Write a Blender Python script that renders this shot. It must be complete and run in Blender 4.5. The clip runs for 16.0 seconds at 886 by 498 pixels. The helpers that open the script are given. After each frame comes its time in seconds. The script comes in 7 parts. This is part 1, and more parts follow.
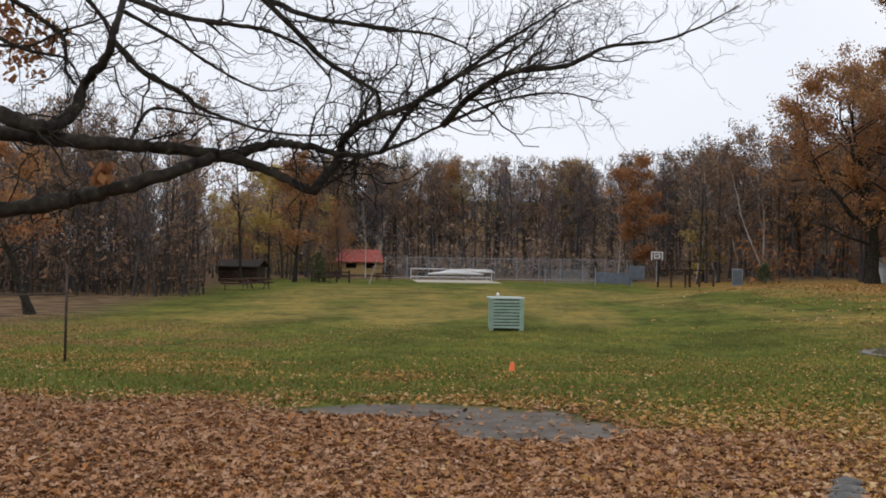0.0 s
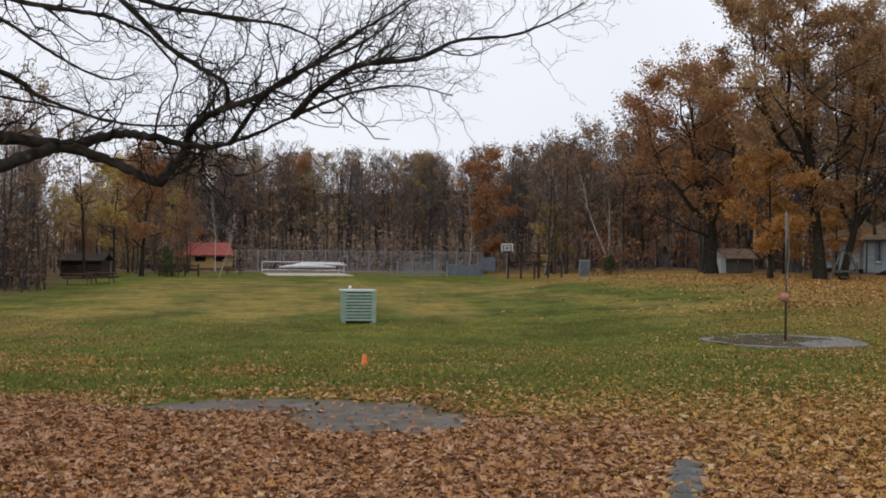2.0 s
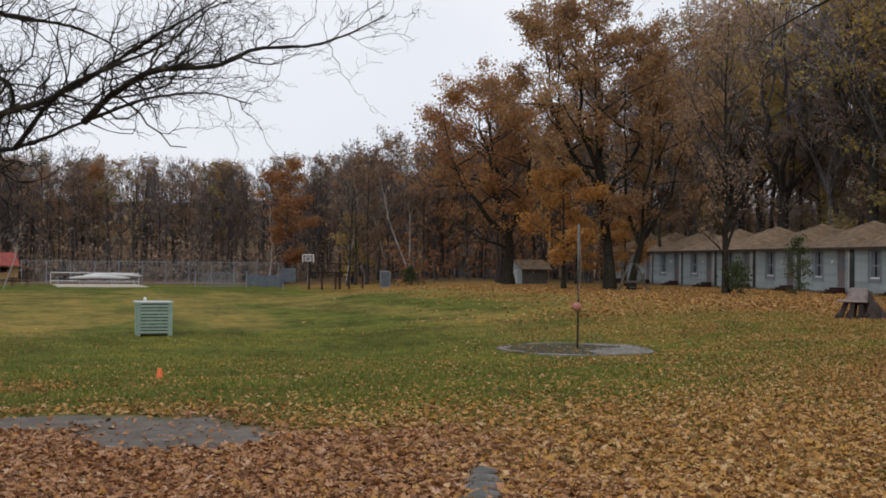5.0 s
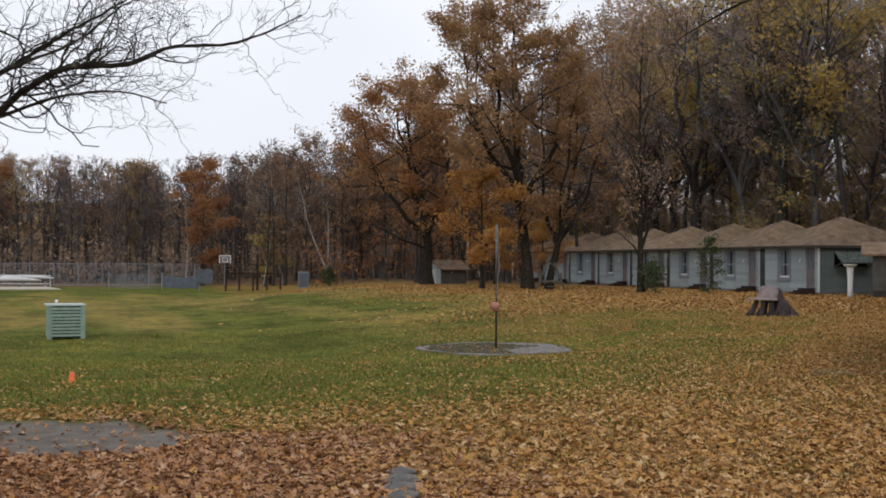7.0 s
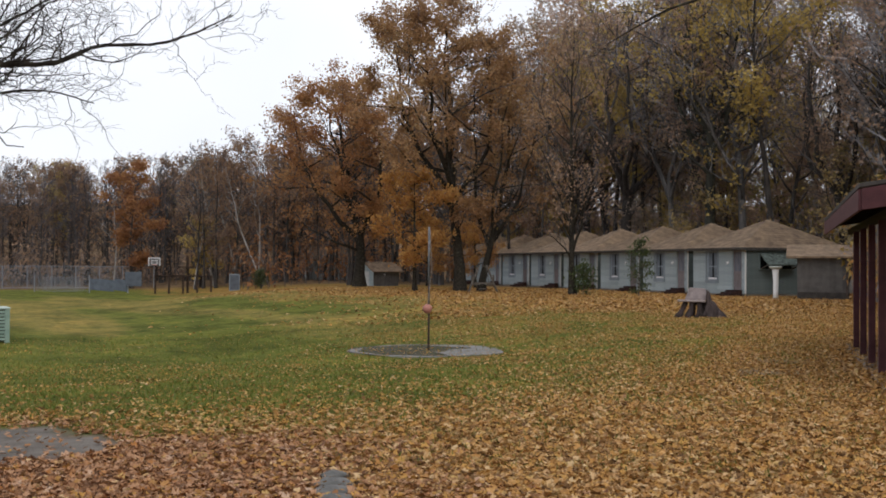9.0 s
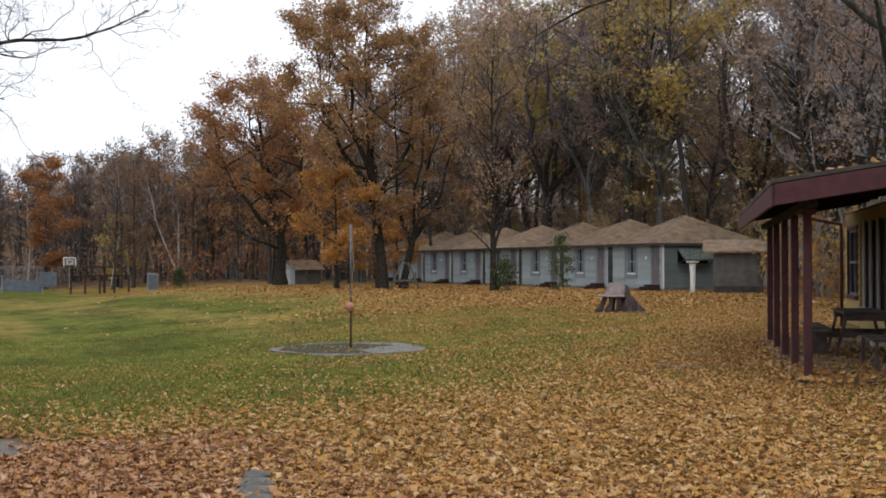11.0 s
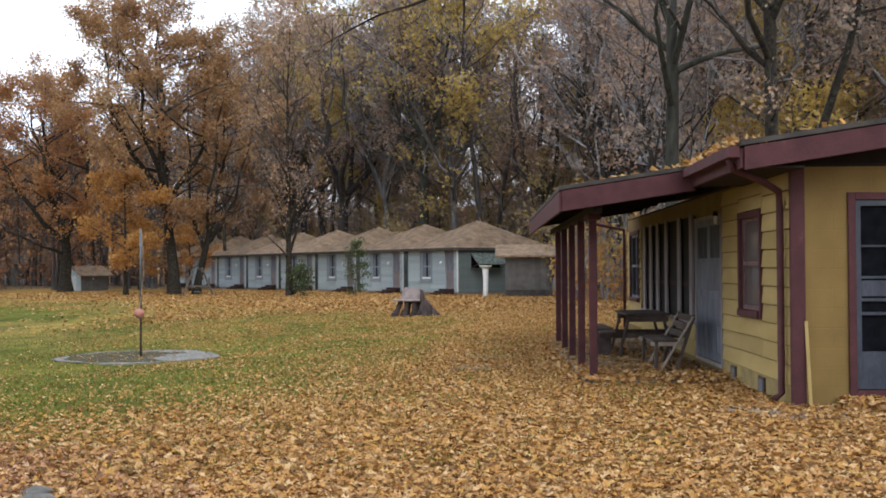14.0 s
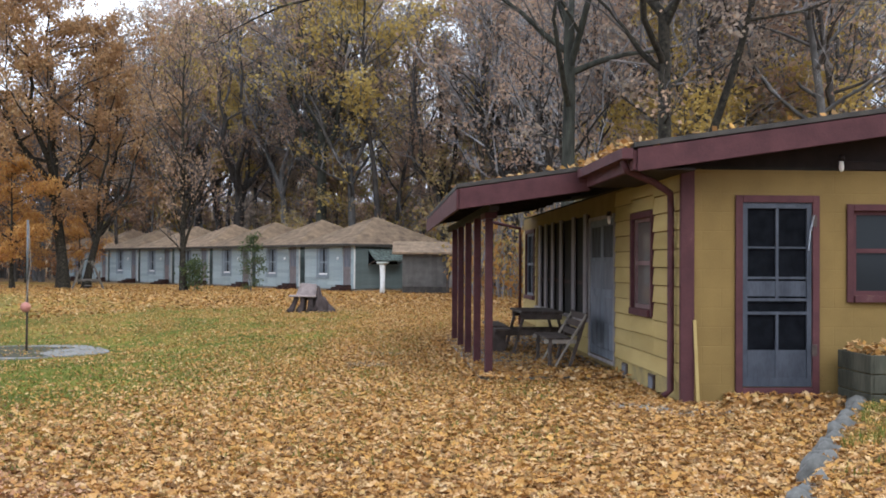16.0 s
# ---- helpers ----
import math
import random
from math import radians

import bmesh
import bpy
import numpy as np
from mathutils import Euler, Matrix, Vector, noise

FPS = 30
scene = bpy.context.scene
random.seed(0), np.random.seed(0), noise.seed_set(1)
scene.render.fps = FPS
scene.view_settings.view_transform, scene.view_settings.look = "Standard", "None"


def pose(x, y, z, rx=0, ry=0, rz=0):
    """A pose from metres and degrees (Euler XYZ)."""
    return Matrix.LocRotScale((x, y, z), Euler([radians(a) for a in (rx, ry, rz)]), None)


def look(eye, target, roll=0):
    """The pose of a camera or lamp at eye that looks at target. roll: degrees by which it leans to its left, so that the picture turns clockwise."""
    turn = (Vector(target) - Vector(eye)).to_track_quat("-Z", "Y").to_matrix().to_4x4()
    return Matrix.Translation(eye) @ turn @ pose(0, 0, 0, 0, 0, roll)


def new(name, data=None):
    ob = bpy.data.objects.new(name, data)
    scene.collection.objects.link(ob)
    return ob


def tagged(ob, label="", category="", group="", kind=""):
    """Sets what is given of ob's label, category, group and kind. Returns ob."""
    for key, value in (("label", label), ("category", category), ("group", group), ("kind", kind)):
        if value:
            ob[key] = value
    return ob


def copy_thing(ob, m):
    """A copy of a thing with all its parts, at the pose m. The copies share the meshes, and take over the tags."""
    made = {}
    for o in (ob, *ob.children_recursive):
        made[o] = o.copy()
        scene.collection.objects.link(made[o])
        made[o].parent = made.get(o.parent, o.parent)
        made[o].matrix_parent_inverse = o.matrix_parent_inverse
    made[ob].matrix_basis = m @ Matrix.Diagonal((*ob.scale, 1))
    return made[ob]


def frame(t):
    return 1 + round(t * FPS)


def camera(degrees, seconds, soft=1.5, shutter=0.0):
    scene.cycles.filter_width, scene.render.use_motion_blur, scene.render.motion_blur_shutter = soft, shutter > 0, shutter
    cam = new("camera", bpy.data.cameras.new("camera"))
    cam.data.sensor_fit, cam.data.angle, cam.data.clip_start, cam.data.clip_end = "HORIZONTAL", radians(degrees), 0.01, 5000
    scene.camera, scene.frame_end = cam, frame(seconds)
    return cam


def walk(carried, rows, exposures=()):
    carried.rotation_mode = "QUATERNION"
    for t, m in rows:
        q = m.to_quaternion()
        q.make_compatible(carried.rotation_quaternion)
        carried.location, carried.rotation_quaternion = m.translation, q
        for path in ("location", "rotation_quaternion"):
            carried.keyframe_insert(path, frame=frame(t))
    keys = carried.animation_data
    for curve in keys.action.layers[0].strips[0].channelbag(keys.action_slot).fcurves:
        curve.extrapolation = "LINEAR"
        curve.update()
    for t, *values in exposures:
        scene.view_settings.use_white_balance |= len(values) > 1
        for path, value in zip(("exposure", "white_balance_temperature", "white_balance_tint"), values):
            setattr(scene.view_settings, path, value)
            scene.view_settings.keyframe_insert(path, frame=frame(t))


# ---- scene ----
# The camera: a phone turned slowly on the spot, eye height above the leaf-covered ground
cam = camera(42.46, 16.0, soft=1.8)
EYE = 1.43
ROWS = [
    (0.0, 0.0000, 0.0000, 0.01, 0.37, -0.80),
    (0.5, 0.0023, 0.0000, -2.18, -0.08, -0.92),
    (1.0, 0.0043, -0.0002, -4.09, -0.07, -0.77),
    (1.5, 0.0063, -0.0003, -6.05, 0.02, -0.62),
    (2.0, 0.0077, -0.0005, -7.40, 0.08, -0.53),
    (2.5, 0.0092, -0.0007, -8.82, 0.10, -0.57),
    (3.0, 0.0112, -0.0010, -10.73, 0.25, -0.48),
    (3.5, 0.0128, -0.0014, -12.31, 0.44, -0.50),
    (4.0, 0.0145, -0.0018, -13.98, 0.46, -0.62),
    (4.5, 0.0167, -0.0024, -16.12, 0.56, -0.57),
    (5.0, 0.0179, -0.0027, -17.36, 0.72, -0.61),
    (7.5, 0.0231, -0.0046, -22.69, 0.79, -0.33),
    (8.0, 0.0244, -0.0052, -23.95, 0.86, -0.34),
    (10.5, 0.0263, -0.0061, -26.02, 0.82, -0.15),
    (11.0, 0.0288, -0.0074, -28.73, 0.77, 0.13),
    (11.5, 0.0307, -0.0084, -30.78, 0.86, 0.37),
    (12.0, 0.0321, -0.0093, -32.31, 1.07, 0.42),
    (12.5, 0.0337, -0.0104, -34.17, 0.99, 0.44),
    (13.0, 0.0353, -0.0115, -36.09, 0.93, 0.54),
    (13.5, 0.0365, -0.0124, -37.47, 0.93, 0.54),
    (14.0, 0.0377, -0.0133, -38.93, 0.97, 0.35),
    (14.5, 0.0392, -0.0146, -40.79, 0.85, 0.21),
    (15.0, 0.0402, -0.0155, -42.09, 0.82, -0.06),
    (15.5, 0.0409, -0.0161, -42.93, 0.91, -0.25),
    (16.0, 0.0418, -0.0169, -44.09, 0.80, -0.31),
]
walk(cam, [(t, pose(x, y, EYE, 90 + pitch, roll, yaw)) for t, x, y, yaw, pitch, roll in ROWS],
     exposures=[(0.0, 0.0, 6500, 10), (3.5, -0.08, 6550, 10), (5.0, -0.10, 6550, 10), (8.0, 0.08, 6500, 10), (11.0, 0.31, 6450, 9), (12.5, 0.56, 6350, 8), (14.5, 0.88, 6080, 8), (16.0, 1.06, 5880, 7)])

# ---- light: a bright overcast sky and a very soft weak sun ----
SUN_EL, SUN_AZ = radians(38), radians(200)
world = bpy.data.worlds.new("overcast_sky")
scene.world = world
world.use_nodes = True
wn, wl = world.node_tree.nodes, world.node_tree.links
wn.clear()
w_out, w_bg = wn.new("ShaderNodeOutputWorld"), wn.new("ShaderNodeBackground")
w_sky, w_mix = wn.new("ShaderNodeTexSky"), wn.new("ShaderNodeMix")
w_sky.sky_type, w_sky.sun_disc = "NISHITA", False
w_sky.sun_elevation, w_sky.sun_rotation, w_sky.dust_density = SUN_EL, SUN_AZ, 4.0
w_co, w_no, w_ramp = wn.new("ShaderNodeTexCoord"), wn.new("ShaderNodeTexNoise"), wn.new("ShaderNodeValToRGB")
w_no.inputs["Scale"].default_value, w_no.inputs["Detail"].default_value = 1.6, 4.0
w_ramp.color_ramp.elements[0].color, w_ramp.color_ramp.elements[0].position = (7.9, 8.35, 9.4, 1), 0.35
w_ramp.color_ramp.elements[1].color, w_ramp.color_ramp.elements[1].position = (9.9, 10.1, 10.8, 1), 0.62
w_mix.data_type, w_mix.inputs["Factor"].default_value = "RGBA", 0.92
wl.new(w_co.outputs["Generated"], w_no.inputs["Vector"])
wl.new(w_no.outputs["Fac"], w_ramp.inputs["Fac"])
wl.new(w_sky.outputs["Color"], w_mix.inputs["A"])
wl.new(w_ramp.outputs["Color"], w_mix.inputs["B"])
wl.new(w_mix.outputs["Result"], w_bg.inputs["Color"])
w_bg.inputs["Strength"].default_value = 0.1
wl.new(w_bg.outputs["Background"], w_out.inputs["Surface"])
sun = new("sun", bpy.data.lights.new("sun", "SUN"))
sun.data.energy, sun.data.angle, sun.data.color = 0.6, radians(25), (1.0, 0.96, 0.9)
sun.matrix_basis = look((0, 0, 40), (40 * math.sin(SUN_AZ + math.pi) / math.tan(SUN_EL), 40 * math.cos(SUN_AZ + math.pi) / math.tan(SUN_EL), 0))


# ---- materials ----
def mat(name, c1, c2, scale=6.0, rough=0.8, bump=0.25, fine=60.0, metal=0.0, stretch=(1, 1, 1), vary=0.12, spots=None, spot_at=0.62):
    """A surface of two colours in broad stains, fine grain with relief, and a little change from piece to piece."""
    m = bpy.data.materials.new(name)
    m.use_nodes = True
    n, l = m.node_tree.nodes, m.node_tree.links
    b = n["Principled BSDF"]
    co, mp = n.new("ShaderNodeTexCoord"), n.new("ShaderNodeMapping")
    mp.inputs["Scale"].default_value = stretch
    l.new(co.outputs["Object"], mp.inputs["Vector"])
    big, small = n.new("ShaderNodeTexNoise"), n.new("ShaderNodeTexNoise")
    big.inputs["Scale"].default_value, big.inputs["Detail"].default_value = scale, 5
    small.inputs["Scale"].default_value, small.inputs["Detail"].default_value = fine, 3
    l.new(mp.outputs["Vector"], big.inputs["Vector"])
    l.new(mp.outputs["Vector"], small.inputs["Vector"])
    ramp = n.new("ShaderNodeValToRGB")
    ramp.color_ramp.elements[0].position, ramp.color_ramp.elements[1].position = 0.3, 0.7
    ramp.color_ramp.elements[0].color, ramp.color_ramp.elements[1].color = (*c1, 1), (*c2, 1)
    if spots:
        e = ramp.color_ramp.elements.new(spot_at + 0.14)
        e.color = (*spots, 1)
    add = n.new("ShaderNodeMath")
    add.operation = "MULTIPLY_ADD"
    add.inputs[1].default_value, add.inputs[2].default_value = 0.35, -0.17
    l.new(small.outputs["Fac"], add.inputs[0])
    plus = n.new("ShaderNodeMath")
    l.new(big.outputs["Fac"], plus.inputs[0])
    l.new(add.outputs[0], plus.inputs[1])
    l.new(plus.outputs[0], ramp.inputs["Fac"])
    info, hsv = n.new("ShaderNodeObjectInfo"), n.new("ShaderNodeHueSaturation")
    rng = n.new("ShaderNodeMapRange")
    rng.inputs["To Min"].default_value, rng.inputs["To Max"].default_value = 1 - vary, 1 + vary
    l.new(info.outputs["Random"], rng.inputs["Value"])
    l.new(rng.outputs["Result"], hsv.inputs["Value"])
    l.new(ramp.outputs["Color"], hsv.inputs["Color"])
    l.new(hsv.outputs["Color"], b.inputs["Base Color"])
    b.inputs["Roughness"].default_value, b.inputs["Metallic"].default_value = rough, metal
    b.inputs["Specular IOR Level"].default_value = 0.5 if rough < 0.6 else 0.25
    bp = n.new("ShaderNodeBump")
    bp.inputs["Strength"].default_value, bp.inputs["Distance"].default_value = bump, 0.01
    l.new(small.outputs["Fac"], bp.inputs["Height"])
    l.new(bp.outputs["Normal"], b.inputs["Normal"])
    return m


def add_courses(m, width, height):
    """Shallow painted-over joints of a block wall."""
    n, l = m.node_tree.nodes, m.node_tree.links
    co, sep, cmb, br, bp = (n.new("ShaderNode" + k) for k in ("TexCoord", "SeparateXYZ", "CombineXYZ", "TexBrick", "Bump"))
    l.new(co.outputs["Object"], sep.inputs[0])
    l.new(sep.outputs["X"], cmb.inputs["X"])
    l.new(sep.outputs["Z"], cmb.inputs["Y"])
    l.new(cmb.outputs[0], br.inputs["Vector"])
    br.inputs["Scale"].default_value, br.inputs["Brick Width"].default_value, br.inputs["Row Height"].default_value = 1.0, width, height
    br.inputs["Mortar Size"].default_value, br.inputs["Mortar Smooth"].default_value = 0.008, 0.6
    bp.inputs["Strength"].default_value, bp.inputs["Distance"].default_value, bp.invert = 0.28, 0.006, True
    l.new(br.outputs["Fac"], bp.inputs["Height"])
    old = n["Principled BSDF"].inputs["Normal"].links[0].from_socket
    l.new(old, bp.inputs["Normal"])
    l.new(bp.outputs["Normal"], n["Principled BSDF"].inputs["Normal"])


def leaf_mat(name, colours, rough=0.6, through_light=0.25, by_object=0.0, gloss=0.08, patch=0.0, patch_scale=0.45):
    """Leaves: each leaf takes a colour of its own from the row of colours, drifting from spray to spray, and lets some light through."""
    m = bpy.data.materials.new(name)
    m.use_nodes = True
    n, l = m.node_tree.nodes, m.node_tree.links
    b = n["Principled BSDF"]
    geo, ramp = n.new("ShaderNodeNewGeometry"), n.new("ShaderNodeValToRGB")
    els = ramp.color_ramp.elements
    for i, c in enumerate(colours):
        e = els[i] if i < 2 else els.new(0.5)
        e.color = (*c, 1)
    for i, e in enumerate(els):
        e.position = i / (len(colours) - 1)
    for i, c in enumerate(colours):
        els[i].color = (*c, 1)
    fac = n.new("ShaderNodeMath")
    fac.operation = "MULTIPLY_ADD"
    info = n.new("ShaderNodeObjectInfo")
    fac.inputs[1].default_value = by_object
    l.new(info.outputs["Random"], fac.inputs[0])
    off = n.new("ShaderNodeMath")
    off.operation = "MULTIPLY"
    off.inputs[1].default_value = 1 - by_object - patch
    l.new(geo.outputs["Random Per Island"], off.inputs[0])
    if patch:
        co, drift, span, both = n.new("ShaderNodeTexCoord"), n.new("ShaderNodeTexNoise"), n.new("ShaderNodeMapRange"), n.new("ShaderNodeMath")
        drift.inputs["Scale"].default_value, drift.inputs["Detail"].default_value = patch_scale, 3
        span.inputs["From Min"].default_value, span.inputs["From Max"].default_value, span.inputs["To Max"].default_value = 0.34, 0.66, patch
        l.new(co.outputs["Object"], drift.inputs["Vector"])
        l.new(drift.outputs["Fac"], span.inputs["Value"])
        l.new(span.outputs["Result"], both.inputs[0])
        l.new(off.outputs[0], both.inputs[1])
        l.new(both.outputs[0], fac.inputs[2])
    else:
        l.new(off.outputs[0], fac.inputs[2])
    l.new(fac.outputs[0], ramp.inputs["Fac"])
    l.new(ramp.outputs["Color"], b.inputs["Base Color"])
    b.inputs["Roughness"].default_value = rough
    b.inputs["Specular IOR Level"].default_value = gloss
    tr, mix, out = n.new("ShaderNodeBsdfTranslucent"), n.new("ShaderNodeMixShader"), n["Material Output"]
    l.new(ramp.outputs["Color"], tr.inputs["Color"])
    mix.inputs["Fac"].default_value = through_light
    l.new(b.outputs["BSDF"], mix.inputs[1])
    l.new(tr.outputs["BSDF"], mix.inputs[2])
    l.new(mix.outputs["Shader"], out.inputs["Surface"])
    return m


def glass_mat(name, tint=(0.02, 0.023, 0.026)):
    m = bpy.data.materials.new(name)
    m.use_nodes = True
    b = m.node_tree.nodes["Principled BSDF"]
    b.inputs["Base Color"].default_value = (*tint, 1)
    b.inputs["Roughness"].default_value, b.inputs["IOR"].default_value = 0.08, 1.5
    b.inputs["Specular IOR Level"].default_value = 0.14
    return m


# front wall ochre, darkened to paint in the shade of the overhang
YELLOW = mat("shaded_ochre_paint", (0.162, 0.105, 0.033), (0.210, 0.138, 0.045), 2.2, 0.75, 0.2, 60, spots=(0.16, 0.10, 0.034), vary=0.0)
add_courses(YELLOW, 0.4, 0.2)
YELLOW_SIDING = mat("yellow_siding_paint", (0.33, 0.24, 0.085), (0.42, 0.315, 0.125), 3, 0.65, 0.15, 70, stretch=(1, 0.25, 1))
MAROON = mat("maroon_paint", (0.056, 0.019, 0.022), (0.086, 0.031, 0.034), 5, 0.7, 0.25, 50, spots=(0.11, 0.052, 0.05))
# near-black maroon puts the eaves' deep shade into soffit, gable and rafters
MAROON_DARK = mat("shade_dark_maroon", (0.012, 0.008, 0.007), (0.024, 0.015, 0.013), 4, 0.8, 0.2)
GREY_DOOR = mat("weathered_grey_paint", (0.105, 0.11, 0.13), (0.18, 0.185, 0.21), 6, 0.7, 0.3, 50, stretch=(1, 1, 0.3))
GREY_STUD = mat("grey_boards", (0.195, 0.170, 0.168), (0.315, 0.282, 0.275), 6, 0.8, 0.3, 40, stretch=(1, 1, 0.2))
FRONT_DOOR = mat("dark_blue_grey_door", (0.034, 0.039, 0.052), (0.072, 0.079, 0.098), 6, 0.75, 0.3, 50, stretch=(1, 1, 0.3))
CABIN_BLIND = mat("grey_blue_blind", (0.13, 0.155, 0.185), (0.21, 0.24, 0.27), 3, 0.8, 0.1)
# near-black that paints the dark of unlit rooms behind openings
DARK_INSIDE = mat("unlit_interior_black", (0.012, 0.011, 0.010), (0.03, 0.026, 0.022), 3, 0.9, 0.0)
SCREEN = mat("fly_screen", (0.004, 0.0045, 0.006), (0.010, 0.011, 0.014), 8, 0.9, 0.3, 200)
SCREEN.node_tree.nodes["Principled BSDF"].inputs["Specular IOR Level"].default_value = 0.04
GLASS = glass_mat("window_glass")
CURTAIN = mat("faded_curtain", (0.20, 0.16, 0.15), (0.30, 0.25, 0.23), 9, 0.9, 0.2)
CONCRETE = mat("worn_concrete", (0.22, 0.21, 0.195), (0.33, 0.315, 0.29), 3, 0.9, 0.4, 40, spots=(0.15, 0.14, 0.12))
DARK_CONCRETE = mat("dark_concrete", (0.10, 0.094, 0.088), (0.19, 0.178, 0.166), 3, 0.85, 0.4, 40, spots=(0.075, 0.07, 0.06))
BLOCK = mat("damp_block", (0.20, 0.16, 0.08), (0.36, 0.27, 0.10), 4, 0.9, 0.3)
STONE = mat("grey_fieldstone", (0.080, 0.077, 0.070), (0.175, 0.168, 0.154), 7, 0.85, 0.5, 40)
OLD_WOOD = mat("old_brown_wood", (0.055, 0.040, 0.034), (0.11, 0.085, 0.072), 7, 0.8, 0.4, 40, stretch=(1, 0.25, 1))
MOSSY = mat("mossy_dark_boards", (0.024, 0.025, 0.018), (0.085, 0.082, 0.060), 5, 0.9, 0.5, 30, stretch=(1, 1, 0.3))
CABIN_CASING = mat("blue_grey_casing", (0.19, 0.225, 0.255), (0.26, 0.295, 0.325), 4, 0.75, 0.2)
PALE_WOOD = mat("pale_weathered_wood", (0.26, 0.22, 0.18), (0.38, 0.33, 0.28), 8, 0.8, 0.3, 40)
STUMP_WOOD = mat("weathered_stump", (0.022, 0.016, 0.015), (0.080, 0.060, 0.056), 5, 0.9, 0.6, 24, stretch=(1, 1, 0.25))
PLANK = mat("worn_seat_plank", (0.19, 0.15, 0.14), (0.31, 0.255, 0.24), 6, 0.75, 0.3, 40)
SHINGLE = mat("leafy_tan_shingle", (0.132, 0.094, 0.066), (0.29, 0.206, 0.135), 2.4, 0.95, 0.7, 9, spots=(0.33, 0.235, 0.135), vary=0.2)
ROOF_FELT = mat("dark_roof_felt", (0.035, 0.032, 0.03), (0.07, 0.062, 0.055), 4, 0.95, 0.4)
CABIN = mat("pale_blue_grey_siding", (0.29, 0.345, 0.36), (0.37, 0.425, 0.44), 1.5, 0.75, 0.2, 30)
# cabin siding again, darker and greener to paint in the side walls' shade
CABIN_SIDE = mat("side_shade_siding", (0.095, 0.122, 0.120), (0.135, 0.16, 0.156), 1.5, 0.8, 0.2, 30)
CABIN_DOOR = mat("taupe_door", (0.17, 0.145, 0.145), (0.23, 0.195, 0.19), 4, 0.8, 0.2)
CABIN_TRIM = mat("off_white_trim", (0.52, 0.52, 0.50), (0.64, 0.64, 0.62), 5, 0.7, 0.2)
WHITE = mat("white_paint", (0.66, 0.67, 0.68), (0.80, 0.80, 0.80), 5, 0.6, 0.2)
STEP_WOOD = mat("dark_red_step", (0.020, 0.009, 0.008), (0.048, 0.022, 0.018), 6, 0.8, 0.3)
SHED_GREY = mat("grey_brown_boards", (0.085, 0.080, 0.076), (0.135, 0.125, 0.118), 3, 0.85, 0.3, 30)
RED_ROOF = mat("faded_red_roof", (0.27, 0.062, 0.050), (0.36, 0.095, 0.075), 2, 0.7, 0.3)
HUT_WALL = mat("tan_yellow_wall", (0.29, 0.20, 0.085), (0.37, 0.262, 0.115), 2, 0.8, 0.2)
LOG = mat("dark_log_wall", (0.035, 0.022, 0.016), (0.065, 0.042, 0.03), 4, 0.9, 0.4)
GALV = mat("galvanised_steel", (0.25, 0.27, 0.30), (0.36, 0.38, 0.42), 10, 0.45, 0.1, metal=0.4)
RUST_PIPE = mat("dark_rusty_pipe", (0.045, 0.032, 0.028), (0.10, 0.075, 0.065), 14, 0.6, 0.2, metal=0.3)
GREEN_BOX = mat("pale_green_paint", (0.20, 0.29, 0.24), (0.28, 0.37, 0.31), 4, 0.6, 0.2)
ORANGE = mat("orange_plastic", (0.85, 0.17, 0.045), (0.95, 0.23, 0.07), 12, 0.45, 0.05)
BALL = mat("brown_red_leather", (0.36, 0.13, 0.095), (0.46, 0.20, 0.15), 14, 0.55, 0.2)
BLUE_GREY = mat("blue_grey_sheet", (0.075, 0.088, 0.110), (0.12, 0.138, 0.165), 3, 0.6, 0.2)
SAND = mat("pale_sand", (0.40, 0.36, 0.29), (0.52, 0.47, 0.39), 2, 0.95, 0.3)
BULB = mat("milk_glass", (0.6, 0.58, 0.55), (0.75, 0.73, 0.7), 6, 0.25, 0.0)
BARK_DARK = mat("wet_dark_bark", (0.007, 0.0055, 0.005), (0.046, 0.039, 0.028), 9, 0.95, 1.0, 22, spots=(0.105, 0.108, 0.066), spot_at=0.56)
BARK = mat("grey_brown_bark", (0.070, 0.060, 0.054), (0.160, 0.140, 0.125), 6, 0.9, 0.6, 25, stretch=(1, 1, 0.25), vary=0.3)
TWIG = mat("grey_brown_twig", (0.12, 0.10, 0.092), (0.20, 0.168, 0.155), 3, 0.9, 0.1, vary=0.25)
BIRCH = mat("pale_birch_bark", (0.26, 0.24, 0.22), (0.46, 0.43, 0.40), 6, 0.8, 0.3, 12, stretch=(1, 1, 0.5), spots=(0.07, 0.06, 0.06))
BARK_WET = mat("damp_brown_bark", (0.030, 0.026, 0.024), (0.082, 0.072, 0.066), 6, 0.9, 0.6, 25, stretch=(1, 1, 0.25), vary=0.3)
TWIG_WET = mat("damp_brown_twig", (0.095, 0.084, 0.082), (0.17, 0.152, 0.147), 3, 0.9, 0.1, vary=0.3)
TWIG_FAR = mat("ash_grey_twig", (0.070, 0.065, 0.070), (0.13, 0.123, 0.129), 3, 0.9, 0.1, vary=0.3)
BARK_PALE = mat("grey_bark", (0.050, 0.047, 0.046), (0.135, 0.127, 0.122), 6, 0.9, 0.6, 25, stretch=(1, 1, 0.25), vary=0.3)
TWIG_PALE = mat("grey_twig", (0.17, 0.161, 0.165), (0.30, 0.286, 0.290), 3, 0.9, 0.1, vary=0.25)
LEAF_TAN = leaf_mat("tan_leaves", [(0.202, 0.161, 0.142), (0.336, 0.264, 0.217), (0.483, 0.391, 0.305), (0.604, 0.522, 0.413)], through_light=0.55, by_object=0.25, patch=0.3)
